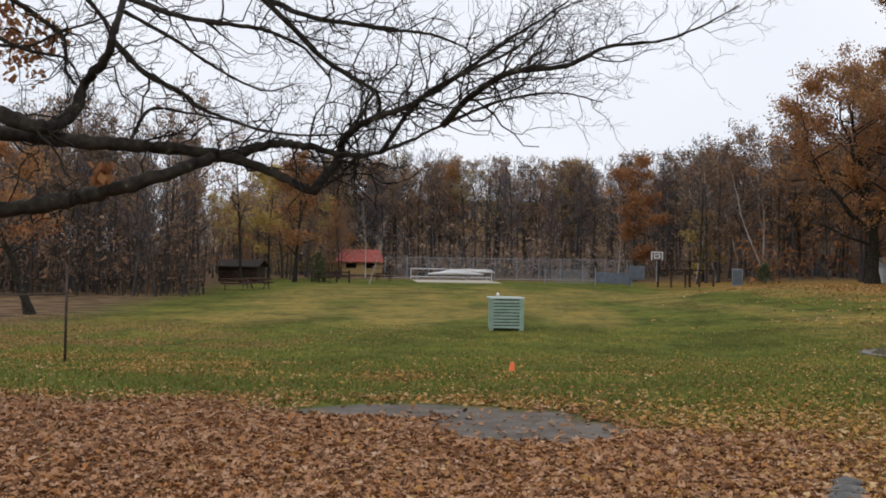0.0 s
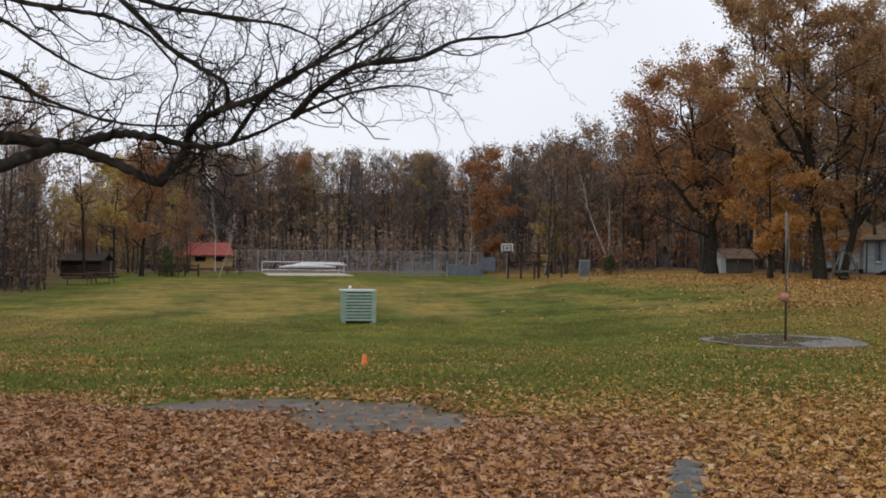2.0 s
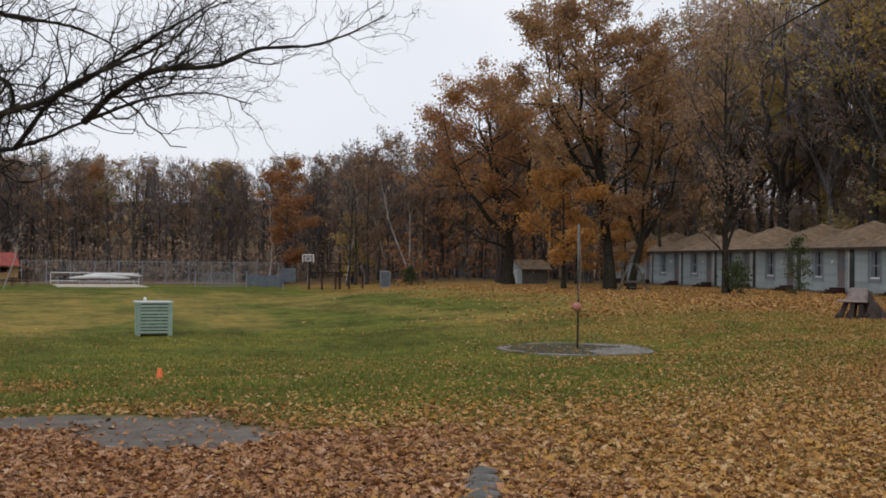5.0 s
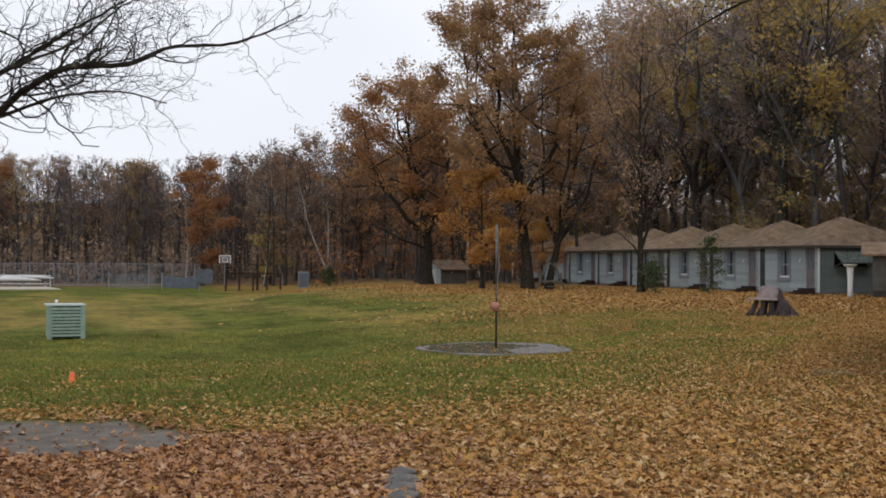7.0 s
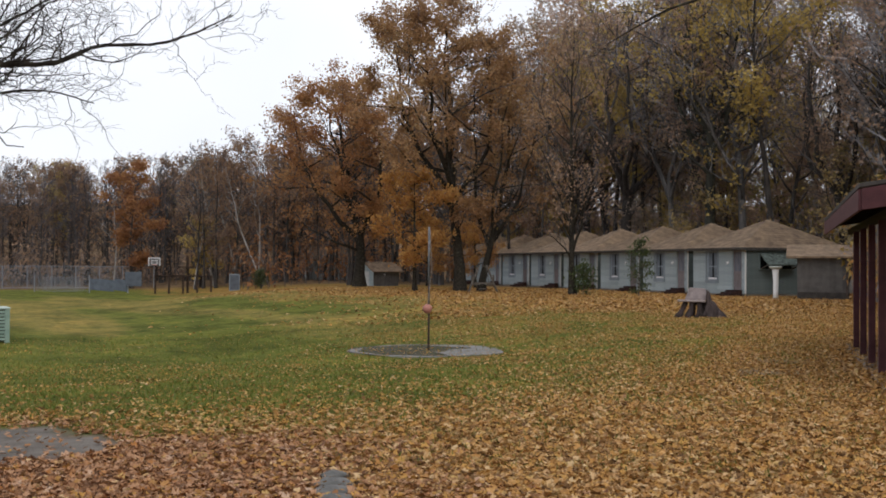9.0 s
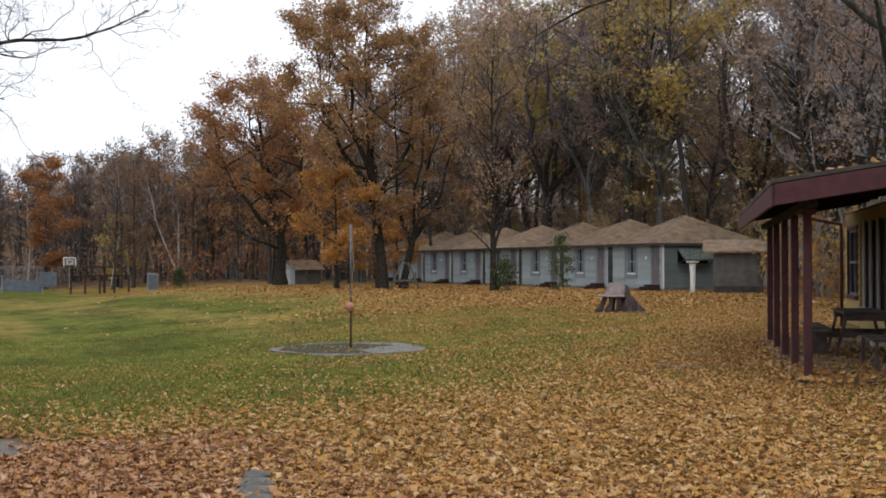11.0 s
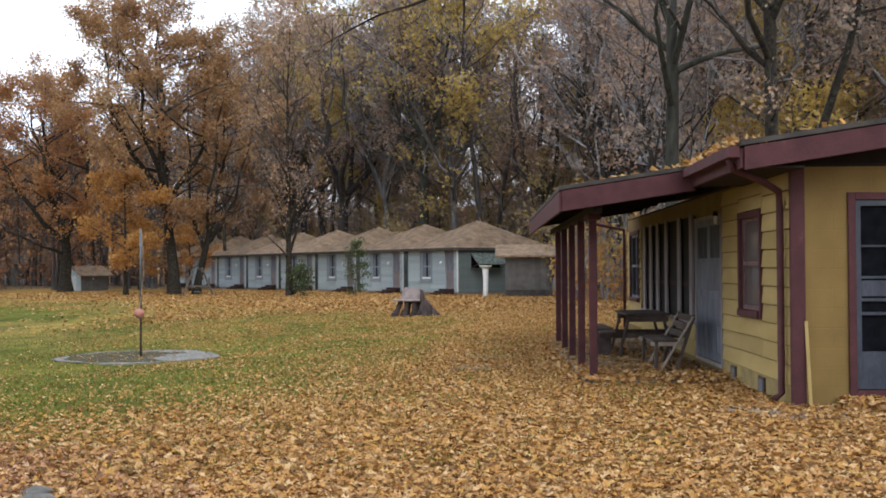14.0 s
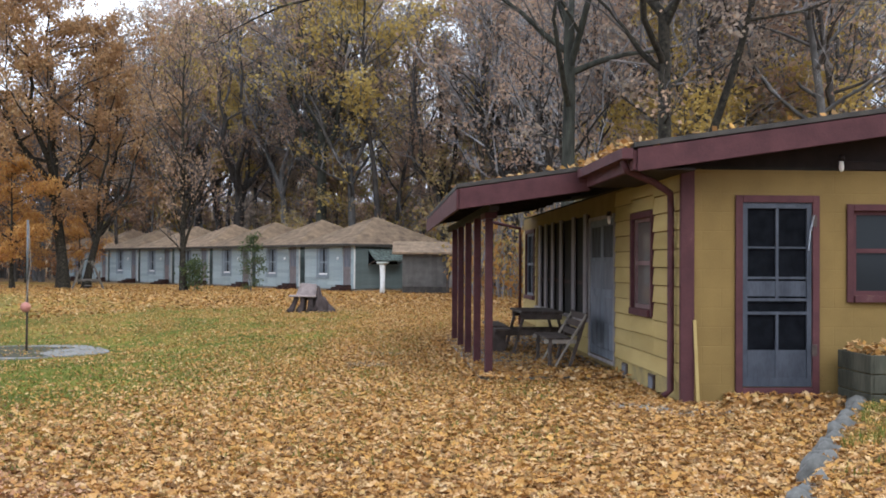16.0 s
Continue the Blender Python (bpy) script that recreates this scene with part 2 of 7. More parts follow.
LEAF_RUST = leaf_mat("dull_rust_leaves", [(0.228, 0.154, 0.131), (0.374, 0.251, 0.185), (0.508, 0.353, 0.249), (0.628, 0.486, 0.362)], through_light=0.55, by_object=0.25, patch=0.3)
LEAF_ORANGE = leaf_mat("rust_orange_leaves", [(0.17, 0.0824, 0.0506), (0.3, 0.139, 0.067), (0.41, 0.211, 0.0892), (0.5, 0.317, 0.149)], through_light=0.4, by_object=0.2, patch=0.35)
LEAF_YELLOW = leaf_mat("yellow_leaves", [(0.24, 0.171, 0.0808), (0.393, 0.282, 0.0969), (0.546, 0.4, 0.122), (0.612, 0.47, 0.194)], through_light=0.45, by_object=0.2, patch=0.3)
LEAF_BROWN = leaf_mat("brown_leaves", [(0.169, 0.119, 0.096), (0.286, 0.196, 0.144), (0.429, 0.284, 0.184), (0.52, 0.365, 0.24)], through_light=0.35, by_object=0.2, patch=0.3)
LEAF_UMBER = leaf_mat("umber_leaves", [(0.135, 0.0924, 0.0736), (0.216, 0.14, 0.0992), (0.324, 0.199, 0.115), (0.405, 0.266, 0.144)], through_light=0.3, by_object=0.2, patch=0.3)
LEAF_OLIVE = leaf_mat("olive_leaves", [(0.195, 0.163, 0.096), (0.312, 0.247, 0.12), (0.442, 0.325, 0.144), (0.52, 0.377, 0.176)], through_light=0.35, by_object=0.2, patch=0.3)
LEAF_OAK = leaf_mat("oak_leaves", [(0.217, 0.118, 0.07), (0.345, 0.200, 0.100), (0.450, 0.280, 0.138), (0.570, 0.410, 0.225)], through_light=0.45, patch=0.45, patch_scale=0.3)
LEAF_GOLD = leaf_mat("golden_maple_leaves", [(0.307, 0.137, 0.0581), (0.439, 0.219, 0.0711), (0.551, 0.312, 0.0969), (0.591, 0.366, 0.155)], through_light=0.45, patch=0.35)
LEAF_GREEN = leaf_mat("dull_green_leaves", [(0.05, 0.075, 0.035), (0.08, 0.11, 0.05), (0.13, 0.15, 0.06)], through_light=0.4)
FALLEN_GOLD = leaf_mat("fallen_golden_leaves", [(0.109, 0.062, 0.033), (0.348, 0.174, 0.056), (0.544, 0.309, 0.090), (0.414, 0.204, 0.068), (0.63, 0.448, 0.246), (0.501, 0.269, 0.090), (0.184, 0.100, 0.050), (0.587, 0.393, 0.155)], 0.75, 0.1, gloss=0.05)
FALLEN_RUST = leaf_mat("fallen_rust_leaves", [(0.20, 0.11, 0.04), (0.36, 0.20, 0.06), (0.48, 0.29, 0.085), (0.30, 0.15, 0.05), (0.52, 0.36, 0.15)], 0.8, 0.1, gloss=0.03)
FALLEN_BROWN = leaf_mat("fallen_wet_brown_leaves", [(0.117, 0.055, 0.0282), (0.233, 0.11, 0.0484), (0.36, 0.18, 0.0836), (0.445, 0.26, 0.15), (0.382, 0.16, 0.044), (0.53, 0.36, 0.246)], 0.6, 0.05, gloss=0.15)
GRASS = leaf_mat("lawn_grass", [(0.0874, 0.12, 0.024), (0.123, 0.158, 0.03), (0.185, 0.182, 0.042), (0.269, 0.204, 0.06)], 0.6, 0.2)


# ---- mesh helpers ----
class Shape:
    """Collects vertices and faces of one mesh."""

    def __init__(self):
        self.v, self.f = [], []

    def box(self, lo, hi, m=None):
        n = len(self.v)
        for z in (lo[2], hi[2]):
            for x, y in ((lo[0], lo[1]), (hi[0], lo[1]), (hi[0], hi[1]), (lo[0], hi[1])):
                p = Vector((x, y, z))
                self.v.append(tuple(m @ p if m else p))
        self.f += [tuple(n + i for i in q) for q in ((3, 2, 1, 0), (4, 5, 6, 7), (0, 1, 5, 4), (1, 2, 6, 5), (2, 3, 7, 6), (3, 0, 4, 7))]
        return self

    def beam(self, p, q, w, h, up=(0, 0, 1)):
        """A bar from p to q, w wide and h high."""
        p, q = Vector(p), Vector(q)
        d = q - p
        s = d.cross(Vector(up))
        s = s.normalized() if s.length > 1e-6 else Vector((1, 0, 0))
        u = s.cross(d).normalized()
        n = len(self.v)
        for e in (p, q):
            for a, b in ((-1, -1), (1, -1), (1, 1), (-1, 1)):
                self.v.append(tuple(e + s * (a * w / 2) + u * (b * h / 2)))
        self.f += [tuple(n + i for i in r) for r in ((0, 1, 2, 3), (7, 6, 5, 4), (1, 0, 4, 5), (2, 1, 5, 6), (3, 2, 6, 7), (0, 3, 7, 4))]
        return self

    def tube(self, pts, radii, sides=6, cap=True):
        pts = np.asarray(pts, float)
        k = len(pts)
        t = np.gradient(pts, axis=0)
        t /= np.linalg.norm(t, axis=1)[:, None] + 1e-9
        a = np.array([1.0, 0, 0]) if abs(t[0][0]) < 0.8 else np.array([0, 1.0, 0])
        s = np.cross(t, a)
        s /= np.linalg.norm(s, axis=1)[:, None] + 1e-9
        u = np.cross(t, s)
        ang = np.arange(sides) * 2 * np.pi / sides
        r = np.broadcast_to(np.asarray(radii, float), (k,))
        ring = pts[:, None] + r[:, None, None] * (np.cos(ang)[None, :, None] * s[:, None] + np.sin(ang)[None, :, None] * u[:, None])
        n = len(self.v)
        self.v += [tuple(p) for p in ring.reshape(-1, 3)]
        for i in range(k - 1):
            for j in range(sides):
                j2 = (j + 1) % sides
                self.f.append((n + i * sides + j, n + i * sides + j2, n + (i + 1) * sides + j2, n + (i + 1) * sides + j))
        if cap:
            self.f.append(tuple(n + j for j in reversed(range(sides))))
            self.f.append(tuple(n + (k - 1) * sides + j for j in range(sides)))
        return self

    def ribbon(self, pts, radii, side):
        """A narrow flat strip along a line, for fine far twigs."""
        n = len(self.v)
        for p, r in zip(pts, radii):
            self.v += [tuple(p - side * r), tuple(p + side * r)]
        for i in range(len(pts) - 1):
            self.f.append((n + 2 * i, n + 2 * i + 1, n + 2 * i + 3, n + 2 * i + 2))
        return self

    def face(self, *pts):
        n = len(self.v)
        self.v += [tuple(p) for p in pts]
        self.f.append(tuple(range(n, n + len(pts))))
        return self

    def slab(self, pts, thick):
        """A flat polygon given thickness along the downward direction."""
        n, k = len(self.v), len(pts)
        self.v += [tuple(p) for p in pts] + [(p[0], p[1], p[2] - thick) for p in pts]
        self.f.append(tuple(range(n, n + k)))
        self.f.append(tuple(n + k + i for i in reversed(range(k))))
        for i in range(k):
            j = (i + 1) % k
            self.f.append((n + j, n + i, n + k + i, n + k + j))
        return self

    def mesh(self, name, material, bevel=0.0, smooth=False):
        me = bpy.data.meshes.new(name)
        me.from_pydata(self.v, [], self.f)
        if bevel:
            bm = bmesh.new()
            bm.from_mesh(me)
            bmesh.ops.bevel(bm, geom=bm.edges[:], offset=bevel, segments=1, affect="EDGES", clamp_overlap=True)
            bm.to_mesh(me)
            bm.free()
        if smooth:
            me.shade_smooth()
        me.materials.append(material)
        me.update()
        return me


def part(name, shape, material, parent, label="", bevel=0.0, smooth=False):
    me = shape if isinstance(shape, bpy.types.Mesh) else shape.mesh(name, material, bevel, smooth)
    ob = new(name, me)
    if parent:
        ob.parent = parent
    return tagged(ob, label)


def thing(name, m, label, category, group="", kind=""):
    ob = new(name)
    ob.empty_display_size = 0.2
    ob.matrix_basis = m
    return tagged(ob, label, category, group, kind)


def solo(name, shape, material, m, label, category, group="", kind="", bevel=0.0, smooth=False):
    ob = part(name, shape, material, None, label, bevel, smooth)
    ob.matrix_basis = m
    return tagged(ob, label, category, group, kind)


def sstep(a, b, q):
    t = np.clip((q - a) / (b - a), 0, 1)
    return t * t * (3 - 2 * t)


LATTICE = np.random.RandomState(7).rand(64, 64)


def vnoise(x, y):
    """Smooth noise from 0 to 1 over the plane, one bump a unit."""
    x, y = np.asarray(x, float), np.asarray(y, float)
    xi, yi = np.floor(x).astype(int), np.floor(y).astype(int)
    fx, fy = x - xi, y - yi
    fx, fy = fx * fx * (3 - 2 * fx), fy * fy * (3 - 2 * fy)
    g = lambda i, j: LATTICE[i % 64, j % 64]
    return (g(xi, yi) * (1 - fx) + g(xi + 1, yi) * fx) * (1 - fy) + (g(xi, yi + 1) * (1 - fx) + g(xi + 1, yi + 1) * fx) * fy


def fbm(x, y):
    return 0.5 * vnoise(x, y) + 0.3 * vnoise(2.1 * x + 9, 2.1 * y + 4) + 0.2 * vnoise(4.3 * x + 3, 4.3 * y + 17)


def ground_z(x, y):
    """The lawn falls a metre to the field; wooded slopes rise round the clearing."""
    x, y = np.asarray(x, float), np.asarray(y, float)

    def fall(x, y):
        return -1.0 * sstep(7, 32, y) * (1 - sstep(6, 22, x - 14 * sstep(60, 100, y)))

    # the worn ring round the tetherball lies nearly level
    level = sstep(4.2, 2.0, np.hypot(x - 11.3, y - 25.35))
    z = fall(x, y) * (1 - level) + (fall(np.float64(11.3), np.float64(25.35)) + 0.012 * (x - 11.3)) * level
    east = np.maximum(0, x - 53)
    out = np.maximum(0, y - 146) * sstep(-60, -20, x)
    return z + np.maximum(16 * sstep(0, 130, east), 14 * sstep(0, 90, out)) + 0.04 * (fbm(x * 0.35, y * 0.35) - 0.5) * sstep(12, 30, y) * (1 - level)


# ---- ground ----
def litter_gold(x, y):
    """Golden leaves: deep round the lodge and under the trees, thinning out over the lawn."""
    r, b = np.hypot(x, y), np.degrees(np.arctan2(x, y))
    n, m = fbm(x * 0.5, y * 0.5), fbm(x * 1.7 + 4, y * 1.7)
    near = np.interp(b, [-25, 0, 8, 15, 23, 28, 33, 38, 44], [10.6, 10.0, 9.0, 9.0, 9.6, 11.0, 13.5, 20.0, 60.0])
    q = r / near + 0.42 * (n - 0.5) + 0.3 * (m - 0.5)
    a = sstep(1.62, 0.62, q) * (0.50 + 0.50 * sstep(0.36, 0.55, 0.5 * n + 0.5 * m)) * sstep(-3.0, 4.0, x + 1.5 * (n - 0.5))
    a = np.maximum(a, 0.22 * sstep(1.75, 0.95, q) * sstep(0.42, 0.60, 0.5 * n + 0.5 * m) * sstep(-3, 3, x))
    g = x - np.minimum(8.2 + 0.3 * (y - 15), 17.5)
    mid = sstep(-5, 8, g + 7 * (n - 0.5)) * (0.15 + 0.34 * sstep(0.38, 0.60, 0.5 * n + 0.5 * m) + 0.42 * sstep(28, 48, r) + 0.15 * sstep(33, 41, b))
    strip = 0.34 * sstep(1.6, 0.5, np.abs(y - 12.0 - 1.4 * (n - 0.5) - 0.05 * x)) * sstep(0.36, 0.55, m) * (x < 1.5)
    c = sstep(0.54, 0.70, fbm(x * 0.25 + 5, y * 0.6)) * sstep(60, 20, y)
    return np.clip(np.maximum(np.maximum(np.maximum(a, mid), strip), c * 0.08 + 0.006), 0, 1)


def litter_rust(x, y):
    """Thin drifts of orange leaves over the open lawn, thickest towards the trees."""
    n, m = fbm(x * 0.45 + 1, y * 0.30), fbm(x * 1.3, y * 1.1 + 5)
    a = sstep(0.44, 0.62, n + 0.16 * (m - 0.5)) * (0.07 + 0.34 * sstep(1.0, -7, x)) * sstep(13.5, 18, y) * sstep(46, 32, y)
    b = 0.10 * sstep(0.5, 3.5, x) * sstep(19, 11, x) * sstep(6, 8, y) * sstep(32, 17, y) * (0.25 + 0.75 * sstep(0.44, 0.60, n))
    heap = 0.42 * sstep(1.25, 0.4, np.hypot((x + 0.75) / 0.75, (y - 16.4) / 1.5) + 0.8 * (m - 0.5))
    return np.clip(a + b + heap + 0.10 * sstep(-4, -12, x) * sstep(14, 20, y) * sstep(60, 40, y), 0, 1)


def litter_brown(x, y):
    n = fbm(x * 0.7 + 3, y * 0.7)
    return sstep(12.1, 10.3, y + 3.6 * (n - 0.5) + 0.7 * np.maximum(x, 0)) * sstep(4.5, 0.5, x + 3 * (n - 0.5))


def bare_dirt(x, y):
    n = 0.75 * (fbm(x * 1.6 + 11, y * 1.6) - 0.5) + 0.45 * (fbm(x * 5.5, y * 5.5 + 3) - 0.5)
    a = ((x + 0.25 + 0.2 * (y - 11)) / 1.25) ** 2 + ((y - 11.0) / 0.62) ** 2
    b = ((x - 0.70) / 0.80) ** 2 + ((y - 9.8) / 1.05) ** 2
    c = ((x - 11.6) / 0.55) ** 2 + ((y - 13.4) / 0.8) ** 2
    d = ((x - 9.4) / 0.22) ** 2 + ((y - 6.75) / 0.75) ** 2
    e = ((x - 13.4) / 0.3) ** 2 + ((y - 15.2) / 0.6) ** 2
    f = ((x - 2.57) / 0.15) ** 2 + ((y - 7.0) / 0.34) ** 2
    c = np.minimum(np.minimum(c, f), np.minimum(d, e))
    return np.maximum(np.maximum(sstep(1.15, 0.9, a + 2 * n), sstep(1.15, 0.9, b + 2 * n)), 0.62 * sstep(1.2, 0.7, c + 2.5 * n))


def straw_patch(x, y):
    """Dry yellow stretches of the field, drawn out across it and cut by mown strips."""
    wave = fbm(x * 0.11 + 2.3, y * 0.045 + 0.6) * 0.55 + fbm(x * 0.33 + 7, y * 0.12) * 0.30 + 0.15 * (0.5 + 0.5 * np.sin((x + 0.03 * y) * 0.95 + 2.2 * fbm(x * 0.05, y * 0.05)))
    return 0.85 * sstep(-14, -8, x) * sstep(0.40, 0.55, wave + 0.10 * (sstep(24, 50, y) - 1)) * sstep(22, 42, y) * sstep(104, 84, y)


def axis_steps(lo, a, b, hi, fine, growth):
    mid = list(np.arange(a, b, fine))
    up, s = [b], fine
    while up[-1] < hi:
        s *= growth
        up.append(up[-1] + s)
    down, s = [a], fine
    while down[-1] > lo:
        s *= growth
        down.append(down[-1] - s)
    return np.array(down[:0:-1] + mid + up)


gx, gy = axis_steps(-900, -16, 30, 900, 0.3, 1.07), axis_steps(-900, 5, 36, 1200, 0.3, 1.06)
X, Y = np.meshgrid(gx, gy)
Z = ground_z(X, Y)
nx, ny = len(gx), len(gy)
idx = np.arange(nx * ny).reshape(ny, nx)
me = bpy.data.meshes.new("ground")
quads = np.stack([idx[:-1, :-1], idx[:-1, 1:], idx[1:, 1:], idx[1:, :-1]], -1).reshape(-1, 4)
me.from_pydata(np.stack([X, Y, Z], -1).reshape(-1, 3).tolist(), [], quads.tolist())
woods = sstep(0, 6, np.maximum(np.maximum(X - 50, Y - 110 - 8 * fbm(X * .1, Y * .1)), np.maximum((-X - 6.2 - 0.07 * Y - 3 * fbm(X * .3, Y * .3)) * (Y > 36), (X + Y * 0.35 - 62))))
for key, val in (("gold", litter_gold(X, Y)), ("brown", litter_brown(X, Y)), ("dirt", bare_dirt(X, Y)), ("woods", woods), ("straw", straw_patch(X, Y)), ("rust", litter_rust(X, Y))):
    at = me.attributes.new(key, "FLOAT", "POINT")
    at.data.foreach_set("value", np.clip(val, 0, 1).ravel().astype(np.float32))
me.shade_smooth()


def ground_mat():
    m = bpy.data.materials.new("lawn_and_leaf_litter")
    m.use_nodes = True
    n, l = m.node_tree.nodes, m.node_tree.links
    b = n["Principled BSDF"]
    geo = n.new("ShaderNodeNewGeometry")

    def noise_tex(scale, stretch=(1, 1, 1), detail=5):
        mp, t = n.new("ShaderNodeMapping"), n.new("ShaderNodeTexNoise")
        mp.inputs["Scale"].default_value = stretch
        t.inputs["Scale"].default_value, t.inputs["Detail"].default_value = scale, detail
        l.new(geo.outputs["Position"], mp.inputs["Vector"])
        l.new(mp.outputs["Vector"], t.inputs["Vector"])
        return t.outputs["Fac"]

    def ramp(fac, *stops):
        r = n.new("ShaderNodeValToRGB")
        e = r.color_ramp.elements
        while len(e) < len(stops):
            e.new(0.5)
        for i, (p, c) in enumerate(stops):
            e[i].position, e[i].color = p, (*c, 1)
        l.new(fac, r.inputs["Fac"])
        return r.outputs["Color"]

    def mixed(fac, a, c):
        x = n.new("ShaderNodeMix")
        x.data_type = "RGBA"
        l.new(fac, x.inputs["Factor"])
        l.new(a, x.inputs["A"])
        l.new(c, x.inputs["B"])
        return x.outputs["Result"]

    def attr(key):
        a = n.new("ShaderNodeAttribute")
        a.attribute_name = key
        return a.outputs["Fac"]

    def thresh(mask, fac, width=0.25):
        s, r = n.new("ShaderNodeMath"), n.new("ShaderNodeMapRange")
        l.new(mask, s.inputs[0])
        l.new(fac, s.inputs[1])
        r.inputs["From Min"].default_value, r.inputs["From Max"].default_value = 1.0 - width, 1.0 + width
        l.new(s.outputs[0], r.inputs["Value"])
        return r.outputs["Result"]

    grass = ramp(noise_tex(14), (0.3, (0.072, 0.091, 0.017)), (0.55, (0.118, 0.131, 0.025)), (0.75, (0.180, 0.162, 0.040)))
    straw = ramp(noise_tex(7), (0.3, (0.145, 0.130, 0.034)), (0.7, (0.26, 0.20, 0.060)))
    brown = ramp(noise_tex(18, detail=3), (0.3, (0.07, 0.038, 0.024)), (0.5, (0.19, 0.10, 0.06)), (0.72, (0.32, 0.20, 0.13)))
    field = mixed(thresh(attr("straw"), noise_tex(0.7, (1, 0.6, 1), 9), 0.4), grass, straw)
    gold = ramp(noise_tex(16, detail=3), (0.28, (0.085, 0.050, 0.020)), (0.45, (0.25, 0.135, 0.038)), (0.6, (0.38, 0.215, 0.062)), (0.78, (0.50, 0.33, 0.13)))
    dirt = ramp(noise_tex(3.5), (0.3, (0.125, 0.108, 0.092)), (0.7, (0.21, 0.185, 0.158)))
    wood_floor = ramp(noise_tex(0.9, detail=8), (0.35, (0.075, 0.050, 0.032)), (0.65, (0.23, 0.148, 0.080)))
    gold = mixed(ramp(noise_tex(0.5), (0.42, (0, 0, 0)), (0.62, (0.3, 0.3, 0.3))), gold, straw)
    mid = n.new("ShaderNodeMix")
    mid.data_type, mid.blend_type, mid.inputs["Factor"].default_value = "RGBA", "MULTIPLY", 1.0
    l.new(field, mid.inputs["A"])
    l.new(ramp(noise_tex(0.45, (1, 0.7, 1), 8), (0.36, (0.66, 0.68, 0.62)), (0.5, (1.0, 1.0, 1.0)), (0.66, (1.34, 1.22, 1.15))), mid.inputs["B"])
    fleck = n.new("ShaderNodeMix")
    fleck.data_type, fleck.blend_type, fleck.inputs["Factor"].default_value = "RGBA", "MULTIPLY", 1.0
    l.new(mid.outputs["Result"], fleck.inputs["A"])
    l.new(ramp(noise_tex(2.6, (1, 0.5, 1), 8), (0.34, (0.68, 0.72, 0.66)), (0.5, (1.0, 1.0, 1.0)), (0.68, (1.30, 1.20, 1.10))), fleck.inputs["B"])
    field = mixed(thresh(attr("rust"), noise_tex(3.0, detail=6), 0.3), fleck.outputs["Result"], brown)
    c = mixed(thresh(attr("gold"), noise_tex(2.2, detail=6), 0.3), field, gold)
    c = mixed(thresh(attr("brown"), noise_tex(9, detail=3)), c, brown)
    c = mixed(attr("woods"), c, wood_floor)
    c = mixed(attr("dirt"), c, dirt)
    l.new(c, b.inputs["Base Color"])
    b.inputs["Roughness"].default_value = 0.95
    b.inputs["Specular IOR Level"].default_value = 0.05
    bp = n.new("ShaderNodeBump")
    bp.inputs["Strength"].default_value, bp.inputs["Distance"].default_value = 0.6, 0.04
    l.new(noise_tex(22, detail=3), bp.inputs["Height"])
    l.new(bp.outputs["Normal"], b.inputs["Normal"])
    return m


me.materials.append(ground_mat())
tagged(new("ground", me), "sloping lawn with worn grass and drifts of autumn leaves", "ground", kind="structure")


def on_ground(x, y, rz=0.0, dz=0.0):
    return pose(x, y, float(ground_z(x, y)) + dz, 0, 0, rz)


# ---- the ochre lodge with its porch ----
# local x runs along the gable front, y along the porch side away from the front, z up
LODGE = pose(10.10, 6.77, 0, 0, 0, -41.1)
lodge = thing("lodge", LODGE, "low ochre-yellow lodge with maroon trim and a long porch", "building")
WALL_H, LEN, WIDTH, SLOPE = 2.44, 13.4, 7.0, 0.15


def roof_w(u):
    return 2.60 + SLOPE * (u + 0.6) if u < 3.5 else 2.60 + SLOPE * (4.1 - (u - 3.5))


def wall_with_holes(along, a0, a1, w0, w1, holes, thick):
    """Wall pieces that leave rectangular holes (a, b, low, high) through the whole thickness. along: 0 for x, 1 for y."""
    s = Shape()

    def put(p, q, lo, hi):
        if q - p > 1e-4 and hi - lo > 1e-4:
            s.box((p, 0.0, lo), (q, thick, hi)) if along == 0 else s.box((0.0, p, lo), (thick, q, hi))

    x = a0
    for h in sorted(holes):
        put(x, h[0], w0, w1)
        put(h[0], h[1], w0, h[2])
        put(h[0], h[1], h[3], w1)
        x = h[1]
    put(x, a1, w0, w1)
    return s


def wall_parts(name, parent, material, label, along, *rest):
    """The same wall with every piece between its openings as a part of its own."""
    s = wall_with_holes(along, *rest)
    for i in range(0, len(s.v), 8):
        q = Shape()
        q.v, q.f = s.v[i:i + 8], s.f[:6]
        part(name, q, material, parent, label)


FRONT_HOLES = [(0.62, 1.36, 0.17, 2.11), (1.80, 2.72, 1.13, 2.03), (4.6, 5.5, 1.13, 2.03)]
SIDE_HOLES = [(1.30, 2.29, 0.92, 2.01), (3.50, 5.30, 0.13, 2.10), (5.36, 11.2, 0.62, 2.20), (11.55, 12.9, 0.80, 2.10)]
wall_parts("front_wall", lodge, YELLOW, "ochre block wall with the overhang's shade painted in", 0, 0.16, WIDTH, 0.0, WALL_H, FRONT_HOLES, 0.16)
wall_parts("side_wall", lodge, YELLOW, "", 1, 0.0, LEN, 0.0, WALL_H, SIDE_HOLES, 0.16)
part("back_wall", Shape().box((0.0, LEN, 0.0), (WIDTH, LEN + 0.16, WALL_H)), YELLOW, lodge)
part("far_wall", Shape().box((WIDTH, 0.0, 0.0), (WIDTH + 0.16, LEN + 0.16, WALL_H)), YELLOW, lodge)
